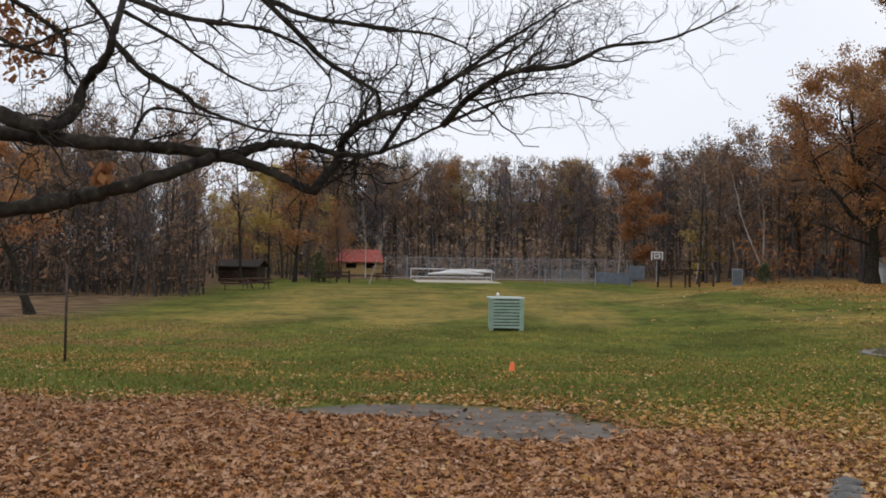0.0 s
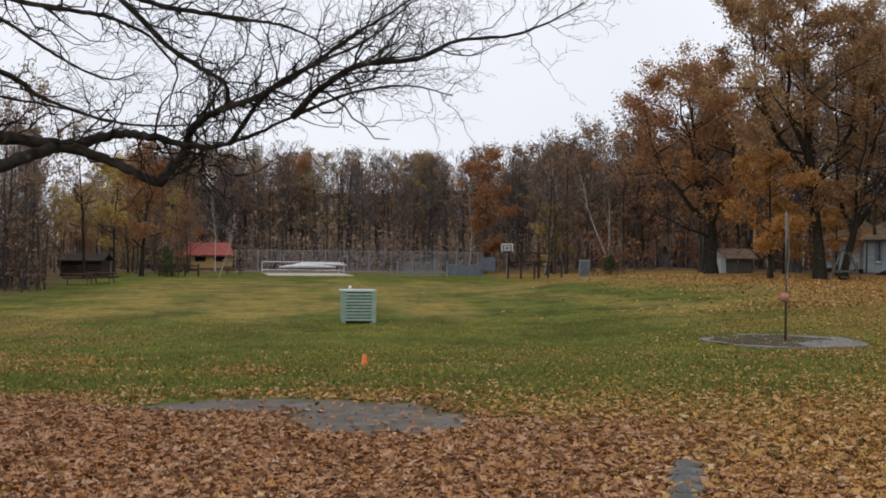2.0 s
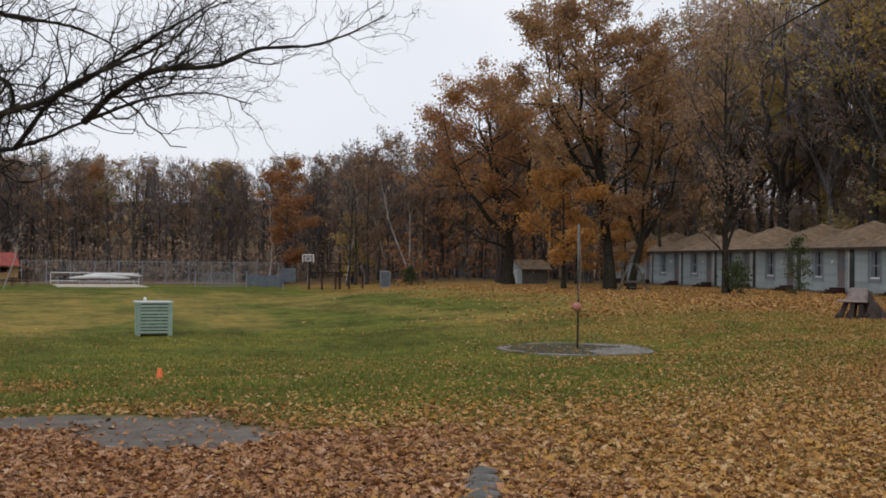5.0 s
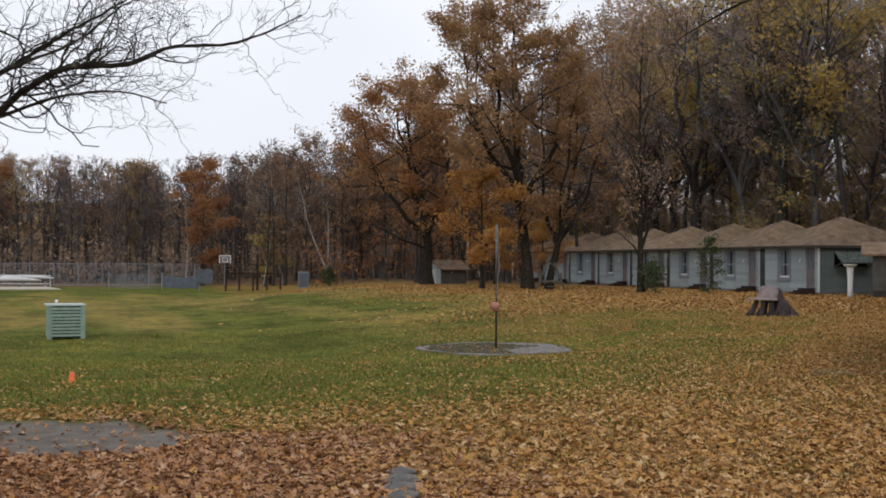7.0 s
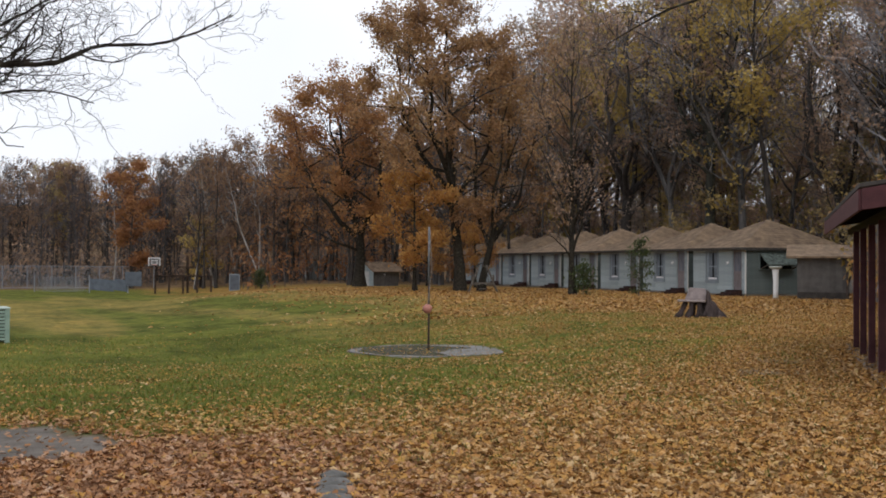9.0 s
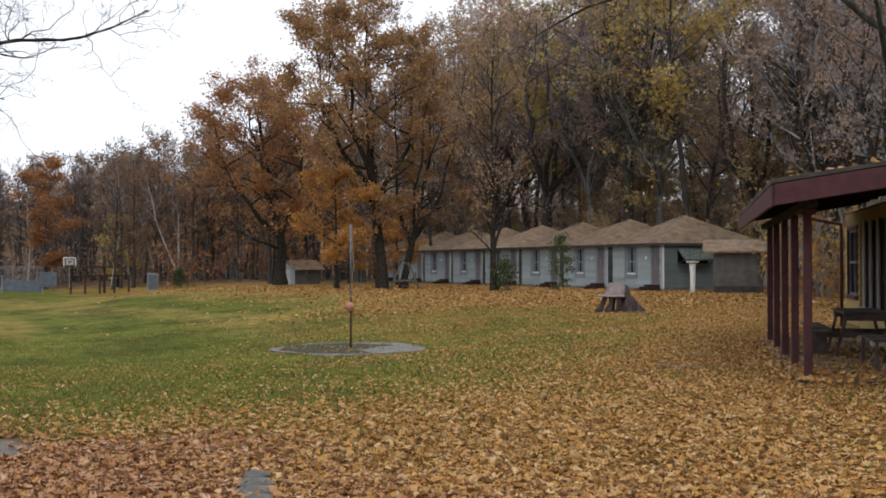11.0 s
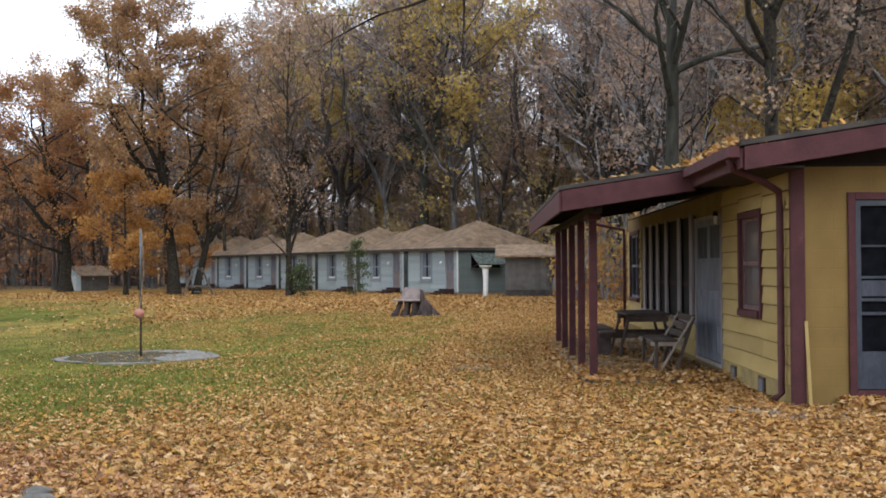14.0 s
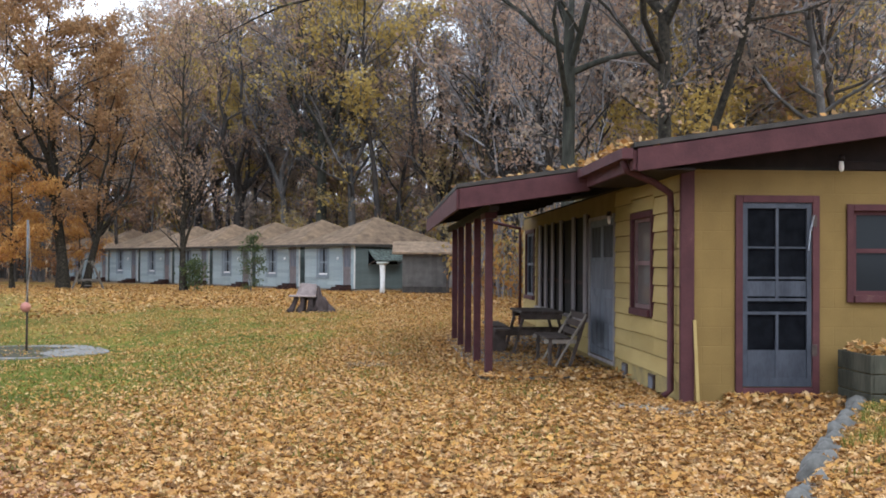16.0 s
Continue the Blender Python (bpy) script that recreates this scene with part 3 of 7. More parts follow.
# floor, ceiling and an added partition, black to stand for unlit rooms
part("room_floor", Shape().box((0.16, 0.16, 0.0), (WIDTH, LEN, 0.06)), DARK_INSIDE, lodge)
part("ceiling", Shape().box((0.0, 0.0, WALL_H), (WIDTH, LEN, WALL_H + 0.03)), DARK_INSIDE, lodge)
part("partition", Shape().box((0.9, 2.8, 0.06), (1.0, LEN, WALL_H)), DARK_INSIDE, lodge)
part("gable", Shape().box((0.05, 0.04, WALL_H + 0.03), (WIDTH, 0.12, WALL_H + 0.18)), MAROON_DARK, lodge, "recessed gable boards painted dark as shade")
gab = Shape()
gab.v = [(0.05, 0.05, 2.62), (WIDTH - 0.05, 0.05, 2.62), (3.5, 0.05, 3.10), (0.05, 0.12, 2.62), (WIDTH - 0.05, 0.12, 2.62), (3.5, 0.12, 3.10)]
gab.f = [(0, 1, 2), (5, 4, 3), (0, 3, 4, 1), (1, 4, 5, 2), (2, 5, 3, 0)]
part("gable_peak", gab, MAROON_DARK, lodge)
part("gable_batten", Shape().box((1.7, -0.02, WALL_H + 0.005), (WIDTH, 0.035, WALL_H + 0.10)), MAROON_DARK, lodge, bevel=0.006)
# roof: two slopes with overhang, and the porch slope carried further out
V0 = 2.15
roof = Shape()
roof.slab([(-0.6, -0.5, 2.615), (3.5, -0.5, roof_w(3.5) + 0.015), (3.5, V0, roof_w(3.5) + 0.015), (-0.6, V0, 2.615)], 0.05)
roof.slab([(-2.2, V0, roof_w(-2.2) + 0.015), (3.5, V0, roof_w(3.5) + 0.015), (3.5, LEN + 0.6, roof_w(3.5) + 0.015), (-2.2, LEN - 1.6, roof_w(-2.2) + 0.015)], 0.05)
roof.slab([(3.5, -0.5, roof_w(3.5) + 0.015), (7.8, -0.5, roof_w(7.8)), (7.8, LEN + 0.6, roof_w(7.8)), (3.5, LEN + 0.6, roof_w(3.5) + 0.015)], 0.05)
for i, p in enumerate(roof.v):
    roof.v[i] = (p[0] - 0.03 if p[0] < 0 else p[0], p[1] - 0.04 if p[1] < V0 + 0.01 else p[1], p[2] + 0.045)
part("roof", roof, ROOF_FELT, lodge, "dark felt roof edge strewn with leaves")
FH = 0.23


def fascia(p, q, h=FH):
    s = Shape()
    s.slab([(p[0], p[1], p[2]), (q[0], q[1], q[2]), (q[0] + q[3], q[1] + q[4], q[2]), (p[0] + q[3], p[1] + q[4], p[2])], h)
    return s


part("rake_board", fascia((-0.60, -0.53, 2.60), (3.5, -0.53, roof_w(3.5), 0, 0.035)), MAROON, lodge, bevel=0.004)
part("rake_board", fascia((3.5, -0.53, roof_w(3.5)), (7.8, -0.53, roof_w(7.8), 0, 0.035)), MAROON, lodge, bevel=0.004)
part("eave_board", fascia((-0.635, -0.49, 2.59), (-0.635, V0, 2.59, 0.035, 0), 0.2), MAROON, lodge, bevel=0.004)
part("gutter", Shape().box((-0.755, -0.50, 2.50), (-0.745, V0 - 0.05, 2.605)).box((-0.745, -0.50, 2.50), (-0.64, V0 - 0.05, 2.51)).box((-0.745, -0.50, 2.51), (-0.64, -0.49, 2.605)), MAROON, lodge, "maroon gutter full of leaves")
part("porch_rake_board", fascia((-2.2, V0 - 0.035, roof_w(-2.2)), (-0.6, V0 - 0.035, 2.60, 0, 0.035), 0.25), MAROON, lodge, bevel=0.004)
part("porch_eave_board", fascia((-2.235, V0, roof_w(-2.2) - 0.005), (-2.235, LEN - 1.6, roof_w(-2.2) - 0.005, 0.035, 0), 0.25), MAROON, lodge, bevel=0.004)
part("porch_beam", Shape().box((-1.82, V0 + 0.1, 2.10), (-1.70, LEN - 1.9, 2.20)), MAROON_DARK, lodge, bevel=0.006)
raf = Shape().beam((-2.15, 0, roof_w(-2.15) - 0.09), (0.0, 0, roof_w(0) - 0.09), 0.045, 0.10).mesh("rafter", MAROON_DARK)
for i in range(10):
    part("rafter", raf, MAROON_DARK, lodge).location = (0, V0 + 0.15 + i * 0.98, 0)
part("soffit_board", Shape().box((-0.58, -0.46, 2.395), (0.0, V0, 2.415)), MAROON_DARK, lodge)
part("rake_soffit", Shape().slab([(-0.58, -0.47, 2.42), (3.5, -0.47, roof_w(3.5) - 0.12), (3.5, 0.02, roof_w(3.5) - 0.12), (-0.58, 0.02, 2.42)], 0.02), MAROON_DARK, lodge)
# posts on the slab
part("porch_slab", Shape().box((-1.90, 2.75, -0.22), (0.0, 11.2, 0.022)), DARK_CONCRETE, lodge, "worn concrete porch slab with fallen leaves", bevel=0.015)
post = Shape().box((-0.05, -0.05, 0.015), (0.05, 0.05, 2.12)).mesh("porch_post", MAROON, 0.008)
for v in (2.93, 4.75, 6.5, 8.25, 9.95):
    part("porch_post", post, MAROON, lodge).location = (-1.76, v, 0)
part("knee_block", Shape().box((-1.84, 2.65, 2.03), (-1.68, 3.3, 2.10)), MAROON, lodge, bevel=0.008)
# corner boards
part("corner_board", Shape().box((-0.03, -0.03, 0.0), (0.11, -0.001, WALL_H)), MAROON, lodge, bevel=0.004)
part("corner_board", Shape().box((-0.03, 0.0, 0.0), (-0.001, 0.05, WALL_H)), MAROON, lodge, bevel=0.004)
# horizontal siding boards on the porch side, each lapped over the next


def siding(v0, v1, w0, w1):
    k = max(1, round((w1 - w0) / 0.205))
    for i in range(k):
        a, b = w0 + (w1 - w0) * i / k, w0 + (w1 - w0) * (i + 1) / k
        s = Shape()
        s.v = [(-0.004, v0, a), (-0.004, v1, a), (-0.034, v1, a), (-0.034, v0, a), (-0.004, v0, b - 0.016), (-0.004, v1, b - 0.016), (-0.016, v1, b - 0.014), (-0.016, v0, b - 0.014)]
        s.f = [(3, 2, 1, 0), (4, 5, 6, 7), (0, 1, 5, 4), (1, 2, 6, 5), (2, 3, 7, 6), (3, 0, 4, 7)]
        part("siding_board", s, YELLOW_SIDING, lodge)


siding(0.055, 1.22, 0.22, 2.42)
siding(2.37, 3.38, 0.22, 2.42)
siding(1.22, 2.37, 0.22, 0.83)
siding(1.22, 2.37, 2.09, 2.42)
siding(11.3, 11.46, 0.22, 2.2)
siding(11.46, 13.0, 0.22, 0.72)
siding(13.0, LEN, 0.22, 2.2)
siding(5.4, 11.3, 0.10, 0.58)
part("foundation", Shape().box((-0.02, 0.05, -0.15), (0.0, 3.4, 0.21)), BLOCK, lodge, "damp mould-stained foundation strip")


def frame_set(name, along, a, b, lo, hi, w, out, material, sill=True):
    """A flat casing of four boards round an opening, standing proud of the wall."""
    pieces = [(a - w, a, lo - w, hi + w), (b, b + w, lo - w, hi + w), (a, b, hi, hi + w), (a, b, lo - w, lo)]
    for i, (p, q, l, h) in enumerate(pieces):
        o = out + (0.03 if sill and i == 3 else 0)
        s = Shape().box((p, -o, l), (q, -0.003, h)) if along == 0 else Shape().box((-o, p, l), (-0.003, q, h))
        part(name, s, material, lodge, bevel=0.004)


def sash(along, a, b, lo, hi, depth, material, rails, stiles, glass, width=0.045):
    """A sash with rails and stiles at given heights and places, and its pane behind."""
    s = Shape()

    def put(p, q, l, h, d0=depth, d1=depth + 0.03):
        s.box((p, d0, l), (q, d1, h)) if along == 0 else s.box((d0, p, l), (d1, q, h))
    put(a, a + width, lo, hi)
    put(b - width, b, lo, hi)
    for r, t in rails:
        put(a + width, b - width, r, r + t)
    for c, t, l, h in stiles:
        put(c - t / 2, c + t / 2, l, h, depth + 0.004, depth + 0.026)
    ob = part("sash", s, material, lodge)
    g = Shape()
    g.box((a, depth + 0.031, lo), (b, depth + 0.037, hi)) if along == 0 else g.box((depth + 0.031, a, lo), (depth + 0.037, b, hi))
    part("pane", g, glass, ob)
    return ob


# screen door on the gable front
frame_set("door_casing", 0, 0.62, 1.36, 0.17, 2.10, 0.075, 0.035, MAROON, False)
sash(0, 0.625, 1.355, 0.18, 2.10, -0.012, FRONT_DOOR, [(0.18, 0.09), (2.04, 0.06), (0.93, 0.03), (1.07, 0.03), (1.30, 0.025)],
     [(0.99, 0.03, 0.27, 0.93), (0.99, 0.03, 1.10, 2.04)], SCREEN, 0.05)
part("screen_rail", Shape().box((0.675, -0.008, 1.62), (1.305, 0.012, 1.64)), FRONT_DOOR, lodge)
part("door_panel", Shape().box((0.68, -0.002, 1.12), (1.30, 0.012, 1.28)), FRONT_DOOR, lodge, "faded grey-blue panel behind the screen")
part("lower_panel", Shape().box((0.68, -0.002, 0.27), (1.30, 0.010, 0.56)), FRONT_DOOR, lodge, "dark blue-grey lower panel")
part("inner_door", Shape().box((0.63, 0.10, 0.17), (1.35, 0.14, 2.1)), DARK_INSIDE, lodge)
part("door_step", Shape().box((0.50, -0.10, 0.055), (1.48, 0.0, 0.095)), MAROON, lodge, "maroon door sill", bevel=0.006)
for z in (0.5, 1.85):
    part("hinge", Shape().box((1.35, -0.05, z), (1.40, -0.036, z + 0.12)), RUST_PIPE, lodge, "rusty steel hinge")
part("spring", Shape().tube([(1.37, -0.045, 1.97), (1.33, -0.05, 1.8), (1.31, -0.045, 1.6)], 0.008, 5), GALV, lodge)
# front window
frame_set("window_casing", 0, 1.80, 2.72, 1.13, 2.02, 0.07, 0.035, MAROON)
sash(0, 1.80, 2.72, 1.13, 2.03, 0.02, MAROON, [(1.13, 0.05), (1.98, 0.05), (1.58, 0.045)], [], GLASS)
# added blue-grey strip for the reflection low in the window
part("window_shade", Shape().box((1.84, 0.10, 1.18), (2.68, 0.11, 1.32)), BLUE_GREY, lodge, "blue-grey strip for the pane's reflection")
frame_set("window_casing", 0, 4.6, 5.5, 1.13, 2.02, 0.07, 0.035, MAROON)
sash(0, 4.6, 5.5, 1.13, 2.03, 0.02, MAROON, [(1.13, 0.05), (1.98, 0.05), (1.58, 0.045)], [], GLASS)
# side window
FADED_RED = mat("faded_maroon_paint", (0.13, 0.075, 0.075), (0.20, 0.125, 0.12), 6, 0.75, 0.3, 50)
BROWN_PANE = glass_mat("brown_grey_window_glass", (0.115, 0.100, 0.090))
frame_set("window_casing", 1, 1.30, 2.29, 0.92, 2.0, 0.08, 0.05, MAROON)
sash(1, 1.30, 2.29, 0.92, 2.01, 0.0, FADED_RED, [(0.92, 0.05), (1.96, 0.05), (1.44, 0.05)], [], BROWN_PANE)
part("curtain", Shape().box((0.10, 1.32, 0.95), (0.11, 2.27, 2.0)), CURTAIN, lodge, "faded brown curtain")
DOOR_MESH = mat("dusty_fly_screen", (0.035, 0.037, 0.043), (0.085, 0.09, 0.10), 7, 0.85, 0.2, 120, stretch=(1, 1, 0.4))
DOOR_PALE = mat("pale_blue_grey_door", (0.12, 0.131, 0.155), (0.215, 0.23, 0.262), 5, 0.75, 0.3, 50, stretch=(1, 1, 0.3))
# double screen door under the porch
frame_set("door_casing", 1, 3.50, 5.30, 0.13, 2.09, 0.05, 0.03, GREY_STUD, False)
for a, b in ((3.51, 4.395), (4.405, 5.29)):
    sash(1, a, b, 0.14, 2.09, -0.005, DOOR_PALE, [(0.14, 0.12), (2.0, 0.09), (0.62, 0.05), (1.0, 0.10), (1.5, 0.04)],
         [((a + b) / 2, 0.04, 0.26, 1.0)], GREY_DOOR, 0.09)
    part("kick_panel", Shape().box((0.005, a + 0.09, 0.26), (0.02, b - 0.09, 1.0)), DOOR_PALE, lodge, "blue-grey kick panel")
    for lo, hi, dark in ((0.67, 0.99, False), (1.11, 1.49, False), (1.55, 1.99, True)):
        part("door_screen", Shape().box((-0.002, a + 0.092, lo), (0.020, b - 0.092, hi)), DOOR_MESH if dark else GREY_DOOR, lodge, "dark sagging fly screen" if dark else "dusty grey fly screen")
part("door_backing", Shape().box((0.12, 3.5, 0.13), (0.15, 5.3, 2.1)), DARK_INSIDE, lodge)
# row of tall screened openings between grey studs
stud = Shape().box((-0.035, -0.12, 0.60), (0.0, 0.12, 2.22)).mesh("stud", GREY_STUD, 0.006)
for v in (5.67, 6.76, 8.06, 9.05, 9.92, 10.75):
    part("stud", stud, GREY_STUD, lodge, "grey weathered stud").location = (0, v, 0)
part("screen_panel", Shape().box((0.03, 5.37, 0.62), (0.045, 11.2, 2.2)), DARK_INSIDE, lodge, "fly screen with the room's shade painted in")
part("mid_rail", Shape().box((0.0, 5.37, 1.13), (0.028, 11.2, 1.19)), STEP_WOOD, lodge)
part("screen_sill", Shape().box((-0.07, 5.36, 0.575), (0.028, 11.25, 0.62)), GREY_STUD, lodge, bevel=0.006)
frame_set("window_casing", 1, 11.55, 12.9, 0.80, 2.1, 0.08, 0.045, MAROON)
sash(1, 11.55, 12.9, 0.80, 2.1, 0.0, GREY_DOOR, [(0.8, 0.05), (2.05, 0.05), (1.43, 0.05)], [(12.2, 0.05, 0.85, 2.05)], SCREEN)
part("downspout", Shape().tube([(-0.70, -0.28, 2.50), (-0.66, -0.28, 2.40), (-0.30, 0.02, 2.30), (-0.10, 0.16, 2.20), (-0.085, 0.19, 2.05), (-0.085, 0.19, 0.12), (-0.16, 0.19, 0.06)], 0.038, 8), MAROON, lodge, "maroon downspout", smooth=True)
part("downspout", Shape().tube([(-0.75, LEN - 0.6, 2.35), (-0.1, LEN + 0.05, 2.25), (-0.085, LEN + 0.1, 2.1), (-0.085, LEN + 0.1, 0.1)], 0.035, 6), MAROON, lodge, smooth=True)
for v in (1.26, 2.72):
    part("vent", Shape().box((-0.045, v - 0.14, 0.0), (-0.022, v + 0.14, 0.19)), RUST_PIPE, lodge, "dark vent with pale mesh", bevel=0.004)
    part("vent_mesh", Shape().box((-0.050, v - 0.09, 0.03), (-0.046, v + 0.09, 0.16)), GREY_DOOR, lodge)
for p, q in (((-0.10, 3.42, 2.03), 1), ((1.63, -0.12, 2.46), 0)):
    lamp = part("lamp_base", Shape().tube([(p[0], p[1], p[2] + 0.07), (p[0], p[1], p[2] + 0.13)], [0.036, 0.028], 10), MAROON_DARK, lodge, smooth=True)
    part("lamp_globe", Shape().tube([(p[0], p[1], p[2] + 0.075), (p[0], p[1], p[2] + 0.02), (p[0], p[1], p[2] - 0.02), (p[0], p[1], p[2] - 0.04)], [0.020, 0.027, 0.024, 0.010], 12), BULB, lamp, "milky glass globe", smooth=True)
part("drip_slab", Shape().box((-0.75, -1.0, -0.1), (1.3, 0.0, 0.012)), CONCRETE, lodge, "cracked splash slab under the corner")

# loose things at the lodge


def local(u, v, w=0.0, rz=0.0):
    return LODGE @ pose(u, v, w, 0, 0, rz)


plank_m = local(0.13, -0.055, 0.012)
solo("leaning_board", Shape().beam((0.0, -0.05, 0), (-0.02, 0.02, 0.86), 0.032, 0.018, (0, 1, 0)), YELLOW_SIDING, plank_m, "thin pale yellow board leaning on the corner", "board")
table = thing("picnic_table", local(-0.62, 6.9, 0.02) @ Matrix.Scale(0.93, 4), "weathered brown wooden picnic table under the porch", "table")
for i in range(4):
    part("tabletop_plank", Shape().box((-0.36 + i * 0.185, -0.85, 0.70), (-0.36 + i * 0.185 + 0.175, 0.85, 0.74)), OLD_WOOD, table, bevel=0.006)
for y in (-0.62, 0.62):
    for x in (-1, 1):
        part("leg", Shape().beam((0.28 * x, y, 0.70), (0.46 * x, y, 0.0), 0.045, 0.09, (0, 1, 0)), OLD_WOOD, table, bevel=0.005)
    part("crossbar", Shape().box((-0.34, y - 0.02, 0.60), (0.34, y + 0.02, 0.69)), OLD_WOOD, table)
for x in (-0.66, 0.66):
    part("side_seat", Shape().box((x - 0.13, -0.85, 0.40), (x + 0.13, 0.85, 0.44)), OLD_WOOD, table, bevel=0.006)
for y in (-0.62, 0.62):
    part("seat_beam", Shape().box((-0.78, y - 0.025, 0.32), (0.78, y + 0.025, 0.40)), OLD_WOOD, table)
part("apron", Shape().box((-0.34, -0.85, 0.60), (0.34, -0.81, 0.69)), OLD_WOOD, table)
bench = thing("slatted_bench", local(-0.55, 4.6, 0.02) @ Matrix.Scale(0.92, 4), "dark slatted wooden bench with folding pale brace", "bench")
for i in range(3):
    part("seat_slat", Shape().box((-0.33 + i * 0.135, -0.72, 0.42), (-0.21 + i * 0.135, 0.72, 0.445)), OLD_WOOD, bench, bevel=0.004)
for i in range(3):
    x = 0.14 + 0.06 * i
    part("back_slat", Shape().beam((x, -0.72, 0.52 + i * 0.12), (x, 0.72, 0.52 + i * 0.12), 0.02, 0.10), OLD_WOOD, bench, bevel=0.004)
for y in (-0.66, 0.66):
    part("leg", Shape().beam((-0.28, y, 0.42), (-0.28, y, 0.0), 0.05, 0.07, (0, 1, 0)), OLD_WOOD, bench, bevel=0.004)
    part("back_post", Shape().beam((0.02, y, 0.0), (0.28, y, 0.82), 0.045, 0.07, (0, 1, 0)), OLD_WOOD, bench, bevel=0.004)
    part("brace", Shape().beam((-0.22, y - 0.045, 0.0), (0.27, y - 0.045, 0.80), 0.03, 0.05, (0, 1, 0)), PALE_WOOD, bench, "pale diagonal brace", bevel=0.004)
    part("side_rail", Shape().box((-0.36, y - 0.03, 0.36), (0.12, y + 0.03, 0.42)), PALE_WOOD, bench)
bench2 = thing("slatted_bench", local(-1.25, 7.3, 0.02), "dark wooden bench on the far side of the table", "bench")
part("seat", Shape().box((-0.14, -0.8, 0.40), (0.14, 0.8, 0.44)), OLD_WOOD, bench2, bevel=0.005)
for y in (-0.6, 0.6):
    part("leg", Shape().box((-0.12, y - 0.03, 0.0), (0.12, y + 0.03, 0.40)), OLD_WOOD, bench2, bevel=0.005)
planter = thing("planter", local(1.60, -0.95), "mossy dark board planter full of dead leaves beside the door", "planter")
for i in range(3):
    part("side_board", Shape().box((0.0, -0.02, 0.02 + i * 0.19), (1.7, 0.03, 0.20 + i * 0.19)), MOSSY, planter, bevel=0.006)
    part("end_board", Shape().box((-0.03, -0.02, 0.02 + i * 0.19), (0.0, 0.78, 0.20 + i * 0.19)), MOSSY, planter, bevel=0.006)
part("back_board", Shape().box((0.0, 0.74, 0.0), (1.7, 0.78, 0.58)), MOSSY, planter)
part("far_board", Shape().box((1.7, -0.02, 0.0), (1.73, 0.78, 0.58)), MOSSY, planter)
part("soil", Shape().box((0.0, 0.03, 0.0), (1.7, 0.74, 0.50)), BLOCK, planter)
# border of fieldstones that holds a raised bed
rng = random.Random(5)


def stone(rng, sx, sy, sz):
    bm = bmesh.new()
    bmesh.ops.create_icosphere(bm, subdivisions=2, radius=1)
    off = rng.random() * 50
    for v in bm.verts:
        k = 1 + 0.40 * noise.noise(v.co * 1.4 + Vector((off, 0, 0))) + 0.12 * noise.noise(v.co * 4 + Vector((0, off, 0)))
        v.co = Vector((v.co.x * sx * k, v.co.y * sy * k, max(-0.5, v.co.z) * sz * k))
    me = bpy.data.meshes.new("stone")
    bm.to_mesh(me)
    bm.free()
    me.shade_smooth()
    me.materials.append(STONE)
    return me


stones = [stone(rng, rng.uniform(0.075, 0.125), rng.uniform(0.085, 0.13), rng.uniform(0.085, 0.14)) for _ in range(9)]
BED = [(5.6, 3.02), (6.56, 3.45), (8.25, 4.16), (9.77, 4.78), (10.65, 5.13)]
bed_x, bed_y = np.array([p[0] for p in BED]), np.array([p[1] for p in BED])


def bed_rise(x, y):
    """Height of the raised bed behind its stone edge; nought on the lawn."""
    d = (np.interp(x, bed_x, bed_y) - y) * 0.88
    return np.where((d > 0) & (x > 5.5), 0.10 + 0.16 * sstep(0, 1.3, d), 0.0)


bed = thing("stone_border", pose(0, 0, 0), "row of grey fieldstones edging a leafy raised bed", "stone border")
for i in range(27):
    x = 5.6 + 5.05 * (i + rng.uniform(-0.3, 0.3)) / 26
    ob = part("stone", stones[i % 9], STONE, bed)
    ob.matrix_basis = pose(x, float(np.interp(x, bed_x, bed_y)) + rng.uniform(-0.04, 0.04), 0.045, rng.uniform(-14, 14), rng.uniform(-14, 14), 24 + rng.uniform(-30, 30))
bs = Shape()
for i in range(30):
    for k in range(8):
        q = []
        for a, b in ((i, k), (i + 1, k), (i + 1, k + 1), (i, k + 1)):
            x = 5.6 + 7.0 * a / 30
            y = float(np.interp(x, bed_x, bed_y)) - 0.06 - 0.33 * b
            q.append((x, y, float(bed_rise(x, y)) + 0.03 * math.sin(a * 1.7 + b * 2.1)))
        bs.face(q[3], q[2], q[1], q[0])
part("bed_soil", bs, mat("leafy_soil", (0.07, 0.045, 0.02), (0.22, 0.13, 0.045), 6, 0.95, 0.6, 30, spots=(0.09, 0.12, 0.03)), bed, "soil covered in leaves and tufts", smooth=True)
slabs = thing("stepping_stones", pose(0, 0, 0), "flat grey stepping stones half buried in leaves", "stepping stones")
for x, y, a, s in ((2.60, 7.28, 80, 0.7), (2.50, 7.02, 60, 0.9), (2.40, 6.76, 75, 0.95), (2.31, 6.50, 50, 0.9), (2.22, 6.26, 65, 0.9)):
    part("stepping_stone", stone(rng, 0.17 * s, 0.14 * s, 0.035), STONE, slabs).matrix_basis = pose(x, y, 0.022, 0, 0, a)

# ---- the row of pale cabins ----


